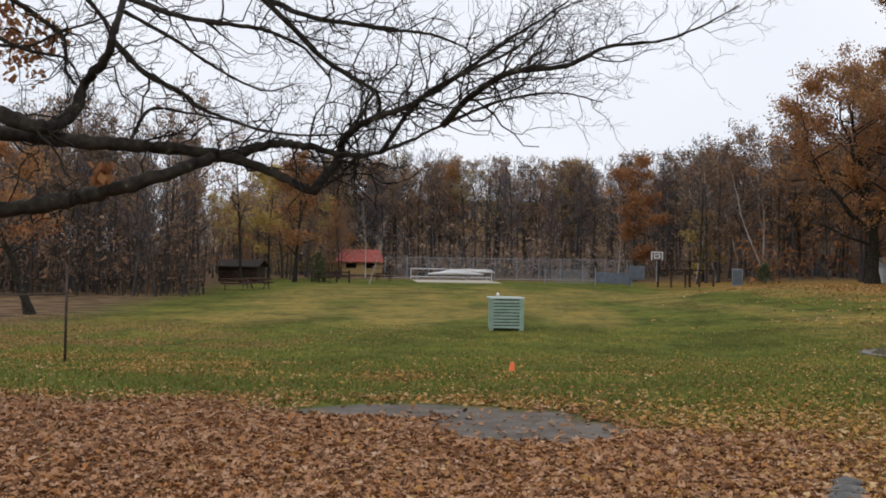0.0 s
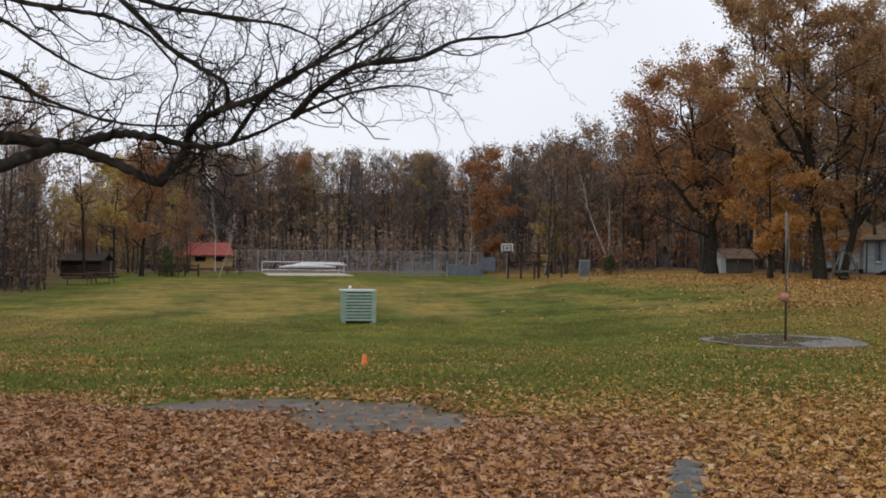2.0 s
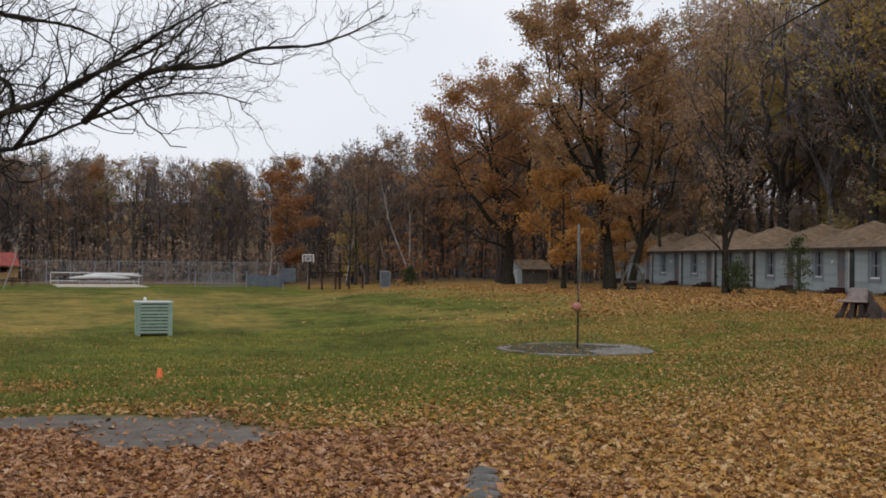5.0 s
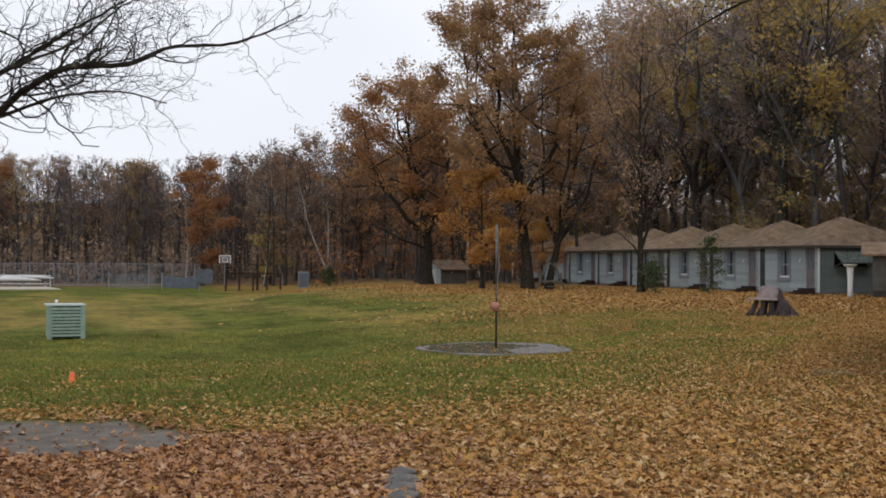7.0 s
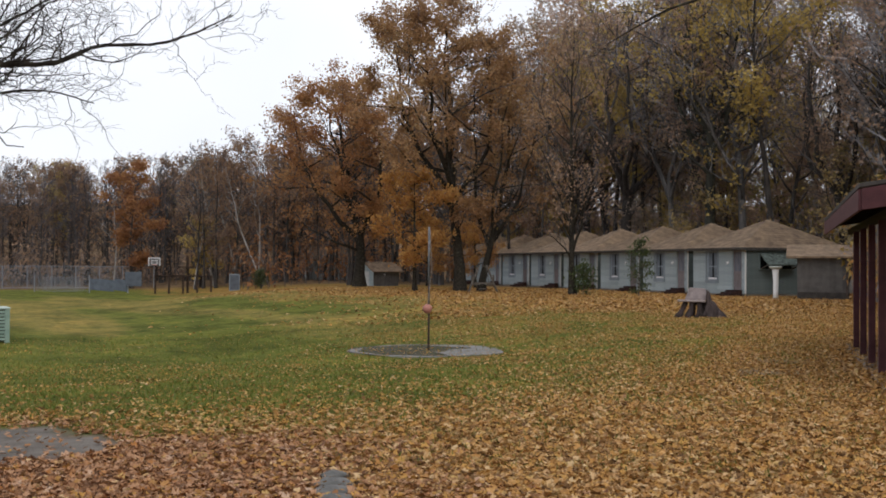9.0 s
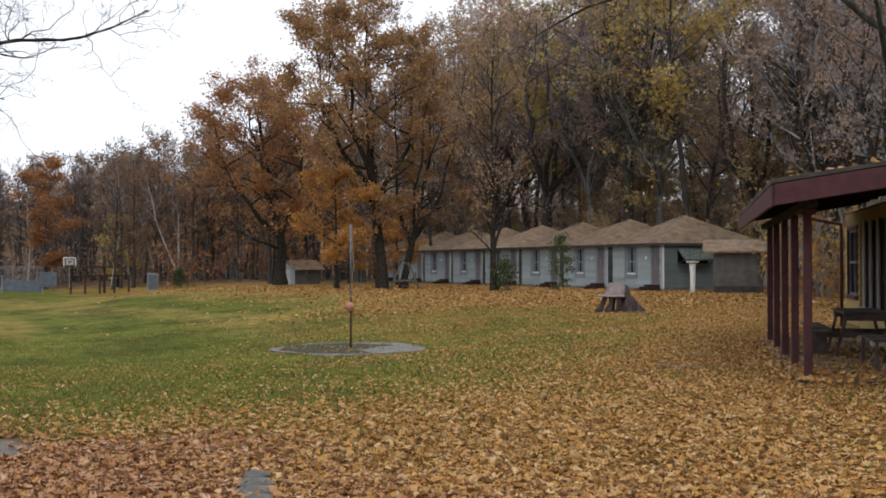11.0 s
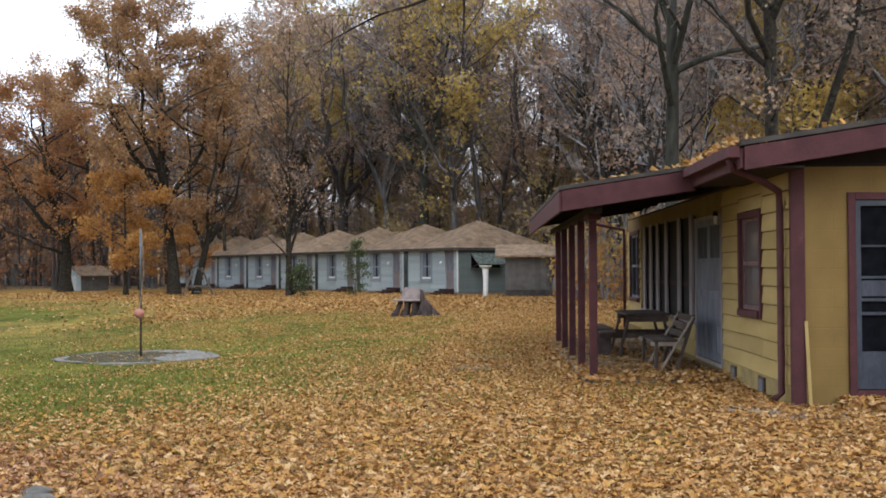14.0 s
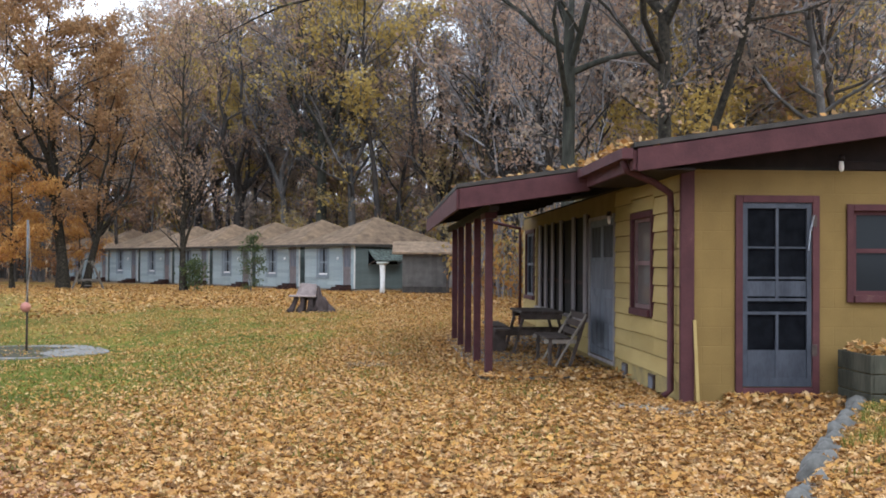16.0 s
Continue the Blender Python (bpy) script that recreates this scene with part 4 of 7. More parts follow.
def cabin(y0, x0):
    """One cabin: its front faces the lawn, local y runs along the front, local x back from it."""
    W, D, H = 4.7, 6.4, 2.52
    c = thing("cabin", pose(x0, y0, 0.0, 0, 0, -3.4), "pale blue-grey clapboard cabin with a tan hipped roof", "cabin", "row of cabins")
    holes = [(0.30, 1.10, 0.28, 2.42), (2.45, 3.35, 0.80, 2.30)]
    wall_parts("front_wall", c, CABIN, "", 1, 0.0, W, 0.12, H, holes, 0.14)
    part("side_wall", Shape().box((0.14, 0.0, 0.12), (D, 0.14, H)), CABIN_SIDE, c, "side wall with its shade painted grey-green")
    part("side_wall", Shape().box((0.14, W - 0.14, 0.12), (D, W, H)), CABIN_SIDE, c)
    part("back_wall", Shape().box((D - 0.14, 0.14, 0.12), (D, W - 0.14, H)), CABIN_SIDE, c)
    part("footing", Shape().box((0.05, 0.04, -0.15), (D - 0.05, W - 0.04, 0.12)), CONCRETE, c)
    for a, b, lo, hi in ((0.12, 0.30, 0.12, H), (1.10, 2.45, 0.12, H), (3.35, W, 0.12, H), (2.45, 3.35, 0.12, 0.8), (2.45, 3.35, 2.31, H)):
        k = max(1, round((hi - lo) / 0.2))
        for i in range(k):
            z0, z1 = lo + (hi - lo) * i / k, lo + (hi - lo) * (i + 1) / k
            key = (round(b - a, 3), round(z1 - z0, 3))
            if key not in BOARDS:
                q = Shape()
                q.v = [(-0.003, 0, 0), (-0.003, b - a, 0), (-0.022, b - a, 0), (-0.022, 0, 0), (-0.003, 0, z1 - z0), (-0.003, b - a, z1 - z0), (-0.01, b - a, z1 - z0), (-0.01, 0, z1 - z0)]
                q.f = [(3, 2, 1, 0), (4, 5, 6, 7), (0, 1, 5, 4), (1, 2, 6, 5), (2, 3, 7, 6), (3, 0, 4, 7)]
                BOARDS[key] = q.mesh("siding_board", CABIN)
            part("siding_board", BOARDS[key], CABIN, c).location = (0, a, z0)
    for i in range(12):
        z0 = 0.12 + i * 0.2
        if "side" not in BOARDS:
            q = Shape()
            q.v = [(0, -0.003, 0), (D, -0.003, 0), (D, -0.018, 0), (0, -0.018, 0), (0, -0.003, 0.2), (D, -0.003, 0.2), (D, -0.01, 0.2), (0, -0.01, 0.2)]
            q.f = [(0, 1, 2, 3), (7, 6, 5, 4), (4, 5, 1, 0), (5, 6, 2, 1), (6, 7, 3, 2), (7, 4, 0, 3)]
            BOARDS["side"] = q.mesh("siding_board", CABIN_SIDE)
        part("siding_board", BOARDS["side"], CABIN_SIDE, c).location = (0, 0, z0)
    part("corner_post", Shape().box((-0.03, -0.03, 0.12), (0.05, 0.04, H)), CABIN_TRIM, c, "off-white corner post", bevel=0.01)
    door = part("door", Shape().box((0.05, 0.32, 0.28), (0.09, 1.08, 2.42)), CABIN_DOOR, c, "taupe door with dark upper screen", bevel=0.005)
    part("door_screen", Shape().box((0.035, 0.42, 1.30), (0.048, 0.98, 2.32)), GREY_DOOR, door, "grey screen of the door")
    part("door_rail", Shape().box((0.03, 0.34, 1.18), (0.048, 1.06, 1.28)), CABIN_DOOR, door)
    win = part("window_frame", Shape().box((-0.045, 2.31, 0.70), (-0.032, 2.45, 2.40)).box((-0.045, 3.35, 0.70), (-0.032, 3.49, 2.40)).box((-0.045, 2.45, 2.30), (-0.032, 3.35, 2.40)).box((-0.065, 2.30, 0.66), (-0.032, 3.50, 0.80)), CABIN_CASING, c, "grey-blue window casing")
    part("sash", Shape().box((0.0, 2.45, 0.80), (0.03, 2.53, 2.30)).box((0.0, 3.27, 0.80), (0.03, 3.35, 2.30)).box((0.0, 2.53, 1.52), (0.03, 3.27, 1.58)).box((0.0, 2.53, 0.80), (0.03, 3.27, 0.86)), CABIN_CASING, win)
    part("sash_rail", Shape().box((-0.004, 2.50, 0.86), (0.03, 3.30, 0.95)), WHITE, win, "white lower rail")
    part("pane", Shape().box((0.032, 2.48, 0.85), (0.04, 3.32, 2.28)), GLASS, win)
    part("blind", Shape().box((0.031, 2.53, 0.96), (0.0315, 2.80, 2.28)).box((0.031, 2.97, 0.96), (0.0315, 3.27, 2.28)), CABIN_BLIND, win, "grey-blue curtain")
    part("inside", Shape().box((0.13, 0.2, 0.15), (0.135, W - 0.2, 2.4)), DARK_INSIDE, c)
    lamp = part("wall_lamp", Shape().tube([(-0.03, 1.42, 1.78), (-0.10, 1.42, 1.76), (-0.12, 1.42, 1.68)], [0.05, 0.06, 0.04], 8), WHITE, c, "small white wall lamp", smooth=True)
    o, e = 0.35, 4.10 - H
    ys, ye, xs, xe = -0.22, W + 0.22, -o, D + o
    r0, r1 = (3.12, W / 2, 4.12), (3.28, W / 2, 4.12)
    rf = Shape()
    z = H + 0.02
    A, B, C, E = (xs, ys, z), (xe, ys, z), (xe, ye, z), (xs, ye, z)
    rf.face(A, B, r1, r0)
    rf.face(B, C, r1)
    rf.face(C, E, r0, r1)
    rf.face(E, A, r0)
    rf.slab([(A[0], A[1], z - 0.001), (B[0], B[1], z - 0.001), (C[0], C[1], z - 0.001), (E[0], E[1], z - 0.001)], 0.10)
    roof = part("roof", rf, SHINGLE, c, "tan shingle roof matted with leaves")
    # shingle courses on the front and near slopes, each butt standing a little proud
    for k in range(1, 12):
        t = k / 12
        s = Shape()
        for P, Q, R, T, nrm in ((E, A, r0, r0, (-1, 0)), (A, B, r0, r1, (0, -1))):
            p, q = Vector(P).lerp(Vector(R), t), Vector(Q).lerp(Vector(T), t)
            s.beam(p + Vector((nrm[0] * 0.01, nrm[1] * 0.01, 0.006)), q + Vector((nrm[0] * 0.01, nrm[1] * 0.01, 0.006)), 0.02, 0.008)
        part("shingle_course", s, SHINGLE, roof)
    part("eave_trim", Shape().box((xs - 0.02, ys - 0.02, z - 0.14), (xs, ye + 0.02, z - 0.005)).box((xs, ys - 0.02, z - 0.14), (xe, ys, z - 0.005)), ROOF_FELT, c, "dark eave edge")
    for i in range(3):
        part("step", Shape().box((-0.36 - 0.30 * i, 0.20, -0.05), (-0.06 - 0.30 * i, 1.25, 0.33 - 0.11 * i)), STEP_WOOD, c, "dark red wooden step", bevel=0.008)
    return c


BOARDS = {}
row = [cabin(47.0 + 5.6 * k, 39.0 + 0.56 * k) for k in range(8)]
# the near cabin's side window under a propped, mossy shutter
MOSS_BOARD = mat("mossy_grey_board", (0.15, 0.18, 0.165), (0.25, 0.285, 0.262), 5, 0.9, 0.5, 30, spots=(0.04, 0.048, 0.04), spot_at=0.5)
win = part("side_window", Shape().box((0.80, -0.045, 1.36), (0.90, -0.020, 2.26)).box((2.90, -0.045, 1.36), (3.00, -0.020, 2.26)).box((0.90, -0.045, 1.36), (2.90, -0.020, 1.44)).box((0.90, -0.045, 2.18), (2.90, -0.020, 2.26)), CABIN_SIDE, row[0])
# black sheet on the solid wall paints the dark of a window hole
part("screen", Shape().box((0.90, -0.030, 1.44), (2.90, -0.022, 2.18)), SCREEN, win, "black sheet for the shaded opening")
flap = Shape()
flap.v = [(0.85, -0.05, 2.27), (2.95, -0.05, 2.27), (2.95, -0.78, 1.66), (0.85, -0.78, 1.66), (0.85, -0.02, 2.23), (2.95, -0.02, 2.23), (2.95, -0.75, 1.61), (0.85, -0.75, 1.61)]
flap.f = [(0, 1, 2, 3), (7, 6, 5, 4), (1, 0, 4, 5), (2, 1, 5, 6), (3, 2, 6, 7), (0, 3, 7, 4)]
shutter = part("shutter", flap, MOSS_BOARD, row[0], "mossy grey-green shutter propped open over the window")
for x in (0.9, 2.9):
    part("prop", Shape().beam((x, -0.05, 1.42), (x, -0.72, 1.66), 0.04, 0.04, (1, 0, 0)), OLD_WOOD, shutter)

# grey-brown shed beside the near cabin
shed = thing("shed", pose(38.3, 42.4, 0, 0, 0, -43), "grey-brown board shed with a low tan roof", "shed")
part("body", Shape().box((0.0, 0.0, -0.1), (2.35, 2.3, 2.02)), SHED_GREY, shed)
for i in range(8):
    part("board", Shape().box((0.002 + i * 0.293, -0.03, 0.35), (0.285 + i * 0.293, -0.004, 2.0)), SHED_GREY, shed)
part("footing", Shape().box((0.02, -0.02, -0.15), (2.33, -0.002, 0.33)), ROOF_FELT, shed)
part("roof", Shape().slab([(-0.5, -0.4, 2.05), (2.75, -0.4, 2.05), (2.75, 1.15, 2.62), (-0.5, 1.15, 2.62)], 0.09).slab([(-0.5, 1.15, 2.62), (2.75, 1.15, 2.62), (2.75, 2.7, 2.05), (-0.5, 2.7, 2.05)], 0.09), SHINGLE, shed, "tan leaf-covered roof")
part("gable_fill", Shape().slab([(0.01, 0.05, 2.1), (0.05, 0.05, 2.1), (0.05, 2.2, 2.1), (0.01, 2.2, 2.1)], 0.1), SHED_GREY, shed)
part("post", Shape().box((2.2, -0.33, -0.1), (2.28, -0.25, 1.97)), OLD_WOOD, shed)
# drinking fountain before the near cabin
fst = thing("drinking_fountain", on_ground(37.6, 43.1), "flaking white drinking fountain post with a small top", "drinking fountain")
part("post", Shape().tube([(0, 0, -0.1), (0, 0, 0.35), (0.01, 0, 0.9), (0, 0, 1.25), (0, 0, 1.5)], [0.15, 0.12, 0.13, 0.15, 0.17], 12), WHITE, fst, "flaking white post", smooth=True)
part("basin", Shape().tube([(0, 0, 1.44), (0, 0, 1.50), (0, 0, 1.58)], [0.18, 0.30, 0.32], 14), mat("greenish_white_enamel", (0.36, 0.40, 0.36), (0.50, 0.53, 0.50), 6, 0.5, 0.1), fst, "dull white basin", smooth=True)
part("tap", Shape().tube([(0.12, -0.12, 0.85), (0.25, -0.2, 0.85), (0.27, -0.2, 0.75)], 0.03, 6), BLUE_GREY, fst)

# ---- carved stump bench ----
def stump_bench(x, y, rz):
    t = thing("stump_bench", on_ground(x, y, rz) @ Matrix.Scale(0.9, 4), "grey-brown tree stump carved into a seat with a plank back", "bench")
    # flaring roots that carry the seat, with clefts between them
    for k, (p, q, r) in enumerate((((-0.56, -0.08, 0.48), (-0.80, -0.16, -0.04), 0.12), ((-0.36, -0.14, 0.48), (-0.44, -0.32, -0.04), 0.11), ((-0.12, -0.12, 0.48), (-0.14, -0.34, -0.04), 0.12),
                                   ((-0.30, 0.16, 0.50), (-0.42, 0.34, -0.04), 0.16), ((0.08, 0.10, 0.52), (0.08, 0.10, -0.04), 0.24))):
        p, q = Vector(p), Vector(q)
        root = Shape().tube([p.lerp(q, a ** 1.3 if a else 0) for a in (0, 0.2, 0.4, 0.6, 0.8, 1.0)], [r * w for w in (0.80, 0.70, 0.66, 0.72, 0.9, 1.25)], 12)
        root.v = [tuple(Vector(v) + Vector((1, 1, 0.2)) * 0.045 * noise.noise(Vector((v[0] * 11 + k, v[1] * 11, v[2] * 3)))) for v in root.v]
        part("root", root, STUMP_WOOD, t, "dark flaring root", smooth=True)
    # the part of the trunk left standing beside the seat, split to a point and sloping away
    bm = bmesh.new()
    bmesh.ops.create_cube(bm, size=1)
    bmesh.ops.subdivide_edges(bm, edges=bm.edges[:], cuts=9, use_grid_fill=True)
    for v in bm.verts:
        h, w = v.co.z + 0.5, v.co.x + 0.5
        q = Vector((0.02 + 0.10 * h + w * (0.66 - 0.52 * h ** 1.3), v.co.y * (0.84 - 0.30 * h) + 0.06 * h, h * (0.94 - 0.34 * w) - 0.05))
        flare = max(0.0, 0.25 - q.z) * 0.5 * math.sin(q.x * 17 + q.y * 13)
        rag = 0.10 * max(0.0, h - 0.6) * noise.noise(Vector((q.x * 14, q.y * 14, 2.0)))
        v.co = q + Vector((flare, flare, 0)) + Vector((1, 1, 0.4)) * 0.06 * noise.noise(q * 6) + Vector((0, -0.035, 0)) * math.sin(q.x * 26 + 3 * q.z) + Vector((0, 0, 1.6 * rag))
    me = bpy.data.meshes.new("stump_back")
    bm.to_mesh(me)
    bm.free()
    me.shade_smooth()
    me.materials.append(STUMP_WOOD)
    part("stump_back", me, STUMP_WOOD, t, "dark standing side of the stump")
    part("seat_plank", Shape().beam((-0.84, -0.06, 0.535), (0.06, -0.06, 0.525), 0.56, 0.065), PLANK, t, "worn pinkish-brown seat plank", bevel=0.018)
    bk = Shape()
    bk.v = [(-0.60, 0.14, 0.56), (0.10, 0.14, 0.56), (0.10, 0.21, 0.56), (-0.60, 0.21, 0.56), (-0.44, 0.36, 0.96), (0.10, 0.36, 0.93), (0.10, 0.43, 0.93), (-0.44, 0.43, 0.96)]
    bk.f = [(3, 2, 1, 0), (4, 5, 6, 7), (0, 1, 5, 4), (1, 2, 6, 5), (2, 3, 7, 6), (3, 0, 4, 7)]
    part("back_plank", bk, PLANK, t, "worn plank backrest", bevel=0.015)
    return t


stump_bench(21.15, 27.35, -36)

# ---- tetherball and its worn ring ----
POLE_GREY = mat("dull_grey_pipe", (0.13, 0.13, 0.135), (0.22, 0.22, 0.225), 12, 0.6, 0.2, metal=0.3)
RING = mat("gritty_grey_concrete", (0.15, 0.143, 0.135), (0.29, 0.275, 0.255), 5, 0.95, 0.5, 30, spots=(0.10, 0.095, 0.075))
tb = thing("tetherball_pole", on_ground(11.35, 25.3), "tall rusty tetherball pole with a hanging ball", "tetherball")
part("pole", Shape().tube([(0, 0, -0.1), (0.005, 0, 1.0), (0.0, 0, 1.6), (0.0, 0, 3.0)], [0.028, 0.026, 0.025, 0.023], 8), RUST_PIPE, tb, smooth=True)
part("pole_sleeve", Shape().tube([(0, 0, 1.65), (0, 0, 3.02)], [0.029, 0.027], 8), POLE_GREY, tb, "grey upper sleeve", smooth=True)
part("rope", Shape().tube([(0.02, -0.02, 2.95), (0.05, -0.06, 2.0), (-0.06, -0.07, 1.14)], 0.008, 5), PALE_WOOD, tb)
bm = bmesh.new()
bmesh.ops.create_uvsphere(bm, u_segments=20, v_segments=12, radius=0.115)
me = bpy.data.meshes.new("ball")
bm.to_mesh(me)
bm.free()
me.shade_smooth()
me.materials.append(BALL)
part("ball", me, BALL, tb, "scuffed brown-red ball").location = (-0.07, -0.08, 1.03)
s = Shape()
for a0, a1, r0, r1 in ((-95, -5, 0.65, 2.0), (-5, 60, 1.35, 1.88), (60, 130, 1.74, 1.84), (130, 265, 1.76, 1.94)):
    for i in range(12):
        a, b = radians(a0 + (a1 - a0) * i / 12), radians(a0 + (a1 - a0) * (i + 1) / 12)
        q = [(11.30 + r * math.cos(c) * 0.92, 25.35 + r * math.sin(c)) for r, c in ((r0 + 0.07 * math.sin(9 * a), a), (r1 + 0.12 * math.sin(5 * a), a), (r1 + 0.12 * math.sin(5 * b), b), (r0 + 0.07 * math.sin(9 * b), b))]
        s.slab([(x, y, float(ground_z(x, y)) + 0.028) for x, y in q], 0.1)
solo("worn_ring", s, RING, pose(0, 0, 0), "broken pale gravel ring round the tetherball pole", "gravel ring", kind="structure")
bm = bmesh.new()
bmesh.ops.create_circle(bm, cap_ends=True, segments=40, radius=1.75)
me = bpy.data.meshes.new("mud_patch")
for v in bm.verts:
    v.co.x *= 1 + 0.08 * math.sin(7 * v.co.y)
    x, y = 11.25 + v.co.x, 25.5 + v.co.y * 1.1
    v.co = Vector((x, y, float(ground_z(x, y)) + 0.02))
bm.to_mesh(me)
bm.free()
me.materials.append(mat("wet_mud", (0.040, 0.036, 0.022), (0.075, 0.068, 0.04), 3, 0.95, 0.4, 20))
ob = solo("mud_patch", me, None, pose(0, 0, 0), "dark worn muddy circle in the grass", "mud", kind="structure")

# ---- green slatted box, cone, left pole ----
gb = thing("slatted_box", on_ground(2.12, 37.7, 3), "pale green slatted wooden box on the lawn", "box")
part("body", Shape().box((-0.52, 0.02, 0.05), (0.52, 0.95, 1.05)), GREEN_BOX, gb)
part("lid", Shape().box((-0.58, -0.06, 1.05), (0.58, 1.0, 1.11)), mat("pale_lid", (0.42, 0.50, 0.46), (0.55, 0.62, 0.58), 5, 0.6), gb, "paler lid", bevel=0.01)
for i in range(9):
    part("slat", Shape().box((-0.44, -0.025, 0.09 + i * 0.105), (0.44, 0.0, 0.165 + i * 0.105)), GREEN_BOX, gb, bevel=0.004)
for x in (-0.5, 0.5):
    part("corner_post", Shape().box((x - 0.07, -0.04, 0.0), (x + 0.07, 0.06, 1.05)), GREEN_BOX, gb, bevel=0.006)
part("gap_shadow_board", Shape().box((-0.44, 0.0, 0.06), (0.44, 0.018, 1.04)), MAROON_DARK, gb)
cone = thing("sports_cone", on_ground(1.16, 18.75), "small orange plastic training cone on the grass", "cone")
part("cone_body", Shape().tube([(0, 0, 0.0), (0, 0, 0.015), (0, 0, 0.165)], [0.06, 0.056, 0.034], 14), ORANGE, cone, smooth=False)
part("cone_base", Shape().box((-0.065, -0.065, -0.01), (0.065, 0.065, 0.008)), ORANGE, cone)
lp = thing("net_pole", on_ground(-6.74, 20.4), "thin dark metal pole with a sagging rail", "pole")
part("pole", Shape().tube([(0, 0, -0.1), (0.01, 0, 0.9), (0.02, 0, 1.74)], 0.026, 8), RUST_PIPE, lp, smooth=True)
part("rail", Shape().tube([(0.0, 0, 1.22), (-0.9, 0.05, 1.19), (-2.4, 0.2, 1.18), (-4, 0.4, 1.2)], 0.014, 6), RUST_PIPE, lp, smooth=True)
part("end_pole", Shape().tube([(-4, 0.4, -0.1), (-4, 0.4, 1.74)], 0.026, 8), RUST_PIPE, lp, smooth=True)
# small lawn marker behind the box
mk = thing("lawn_marker", on_ground(2.1, 43.5), "thin stake with a white knob in the lawn", "stake")
part("stake", Shape().tube([(0, 0, -0.05), (0, 0, 0.95)], 0.012, 5), RUST_PIPE, mk)
part("knob", Shape().tube([(0, 0, 0.92), (0, 0, 0.97), (0, 0, 1.03), (0, 0, 1.07)], [0.03, 0.06, 0.06, 0.02], 8), WHITE, mk, "white knob", smooth=True)

# ---- far side of the field ----
hut = thing("red_roof_hut", on_ground(-9.6, 131, 6), "small tan hut with a faded red metal roof", "hut")
wall_parts("wall", hut, HUT_WALL, "", 0, -2.1, 2.6, -0.2, 1.75, [(-1.55, -0.35, 1.0, 1.5), (0.55, 1.75, 1.0, 1.5)], 0.12)
part("side_wall", Shape().box((-2.1, 0.12, -0.2), (-1.98, 3.0, 1.75)), HUT_WALL, hut)
part("side_wall", Shape().box((2.48, 0.12, -0.2), (2.6, 3.0, 1.75)), HUT_WALL, hut)
part("back_wall", Shape().box((-2.1, 3.0, -0.2), (2.6, 3.12, 1.75)), HUT_WALL, hut)
part("inside", Shape().box((-1.9, 0.5, 0.1), (2.4, 0.55, 1.7)), DARK_INSIDE, hut)
for a in (-1.55, 0.55):
    part("window_sill", Shape().box((a, -0.06, 0.94), (a + 1.2, 0.0, 1.0)), OLD_WOOD, hut)
part("roof", Shape().slab([(-2.75, -0.5, 1.70), (2.75, -0.5, 1.70), (2.45, 1.6, 3.1), (-2.45, 1.6, 3.1)], 0.08).slab([(-2.45, 1.6, 3.1), (2.45, 1.6, 3.1), (2.75, 3.6, 1.70), (-2.75, 3.6, 1.70)], 0.08), RED_ROOF, hut, "faded red roof")
part("plinth_logs", Shape().beam((-2.0, -0.15, 0.1), (2.5, -0.15, 0.1), 0.12, 0.2), OLD_WOOD, hut)
# chain-link fence: rails, posts and woven wire
FX0, FX1, FY = -6.2, 20.6, 122.0
fence = thing("chain_link_fence", pose(0, FY, 0), "tall grey chain-link fence across the end of the field", "fence")
fp = Shape().tube([(0, 0, -0.1), (0, 0, 2.3)], 0.045, 6).mesh("fence_post", GALV)
for x in np.arange(FX0, FX1 + 0.1, 2.35):
    part("fence_post", fp, GALV, fence).location = (x, 0, float(ground_z(x, FY)))
zf = lambda x: float(ground_z(x, FY))
for h in (0.08, 2.28):
    part("rail", Shape().tube([(x, 0, zf(x) + h) for x in np.linspace(FX0, FX1, 10)], 0.03, 5), GALV, fence)
wire = Shape()
for x in np.arange(FX0, FX1 - 2.2, 0.16):
    wire.beam((x, 0.02, zf(x) + 0.05), (x + 2.2, 0.02, zf(x + 2.2) + 2.25), 0.010, 0.010)
    wire.beam((x + 2.2, 0.03, zf(x + 2.2) + 0.05), (x, 0.03, zf(x) + 2.25), 0.010, 0.010)
tagged(part("wire_mesh", wire, GALV, fence), kind="stuff")
# second run of fence that comes nearer, with a pale blue-grey tarpaulin
gate = thing("screened_fence", pose(0, 0, 0), "shorter fence run hung with a blue-grey windscreen", "fence")
for x, y in ((9.6, 107), (13.9, 104), (16.8, 101.5)):
    part("fence_post", Shape().tube([(x, y, float(ground_z(x, y)) - 0.1), (x, y, float(ground_z(x, y)) + 1.5)], 0.05, 6), GALV, gate)
link = Shape()
for i in range(34):
    for a, b in ((i, i + 9), (i + 9, i)):
        p = [(9.6 + 0.1 * k, 107 - 0.0698 * k) for k in (a, b)]
        link.beam((*p[0], float(ground_z(*p[0])) + 0.05), (*p[1], float(ground_z(*p[1])) + 1.4), 0.012, 0.012)
tagged(part("wire_mesh", link, GALV, gate), kind="stuff")
ws = Shape()
for a, b in (((13.9, 104), (15.8, 102.6)), ((15.8, 102.6), (16.8, 101.5))):
    ws.beam((a[0], a[1], float(ground_z(*a)) + 0.75), (b[0], b[1], float(ground_z(*b)) + 0.6), 0.03, 1.0)
part("windscreen", ws, BLUE_GREY, gate, "blue-grey windscreen cloth")
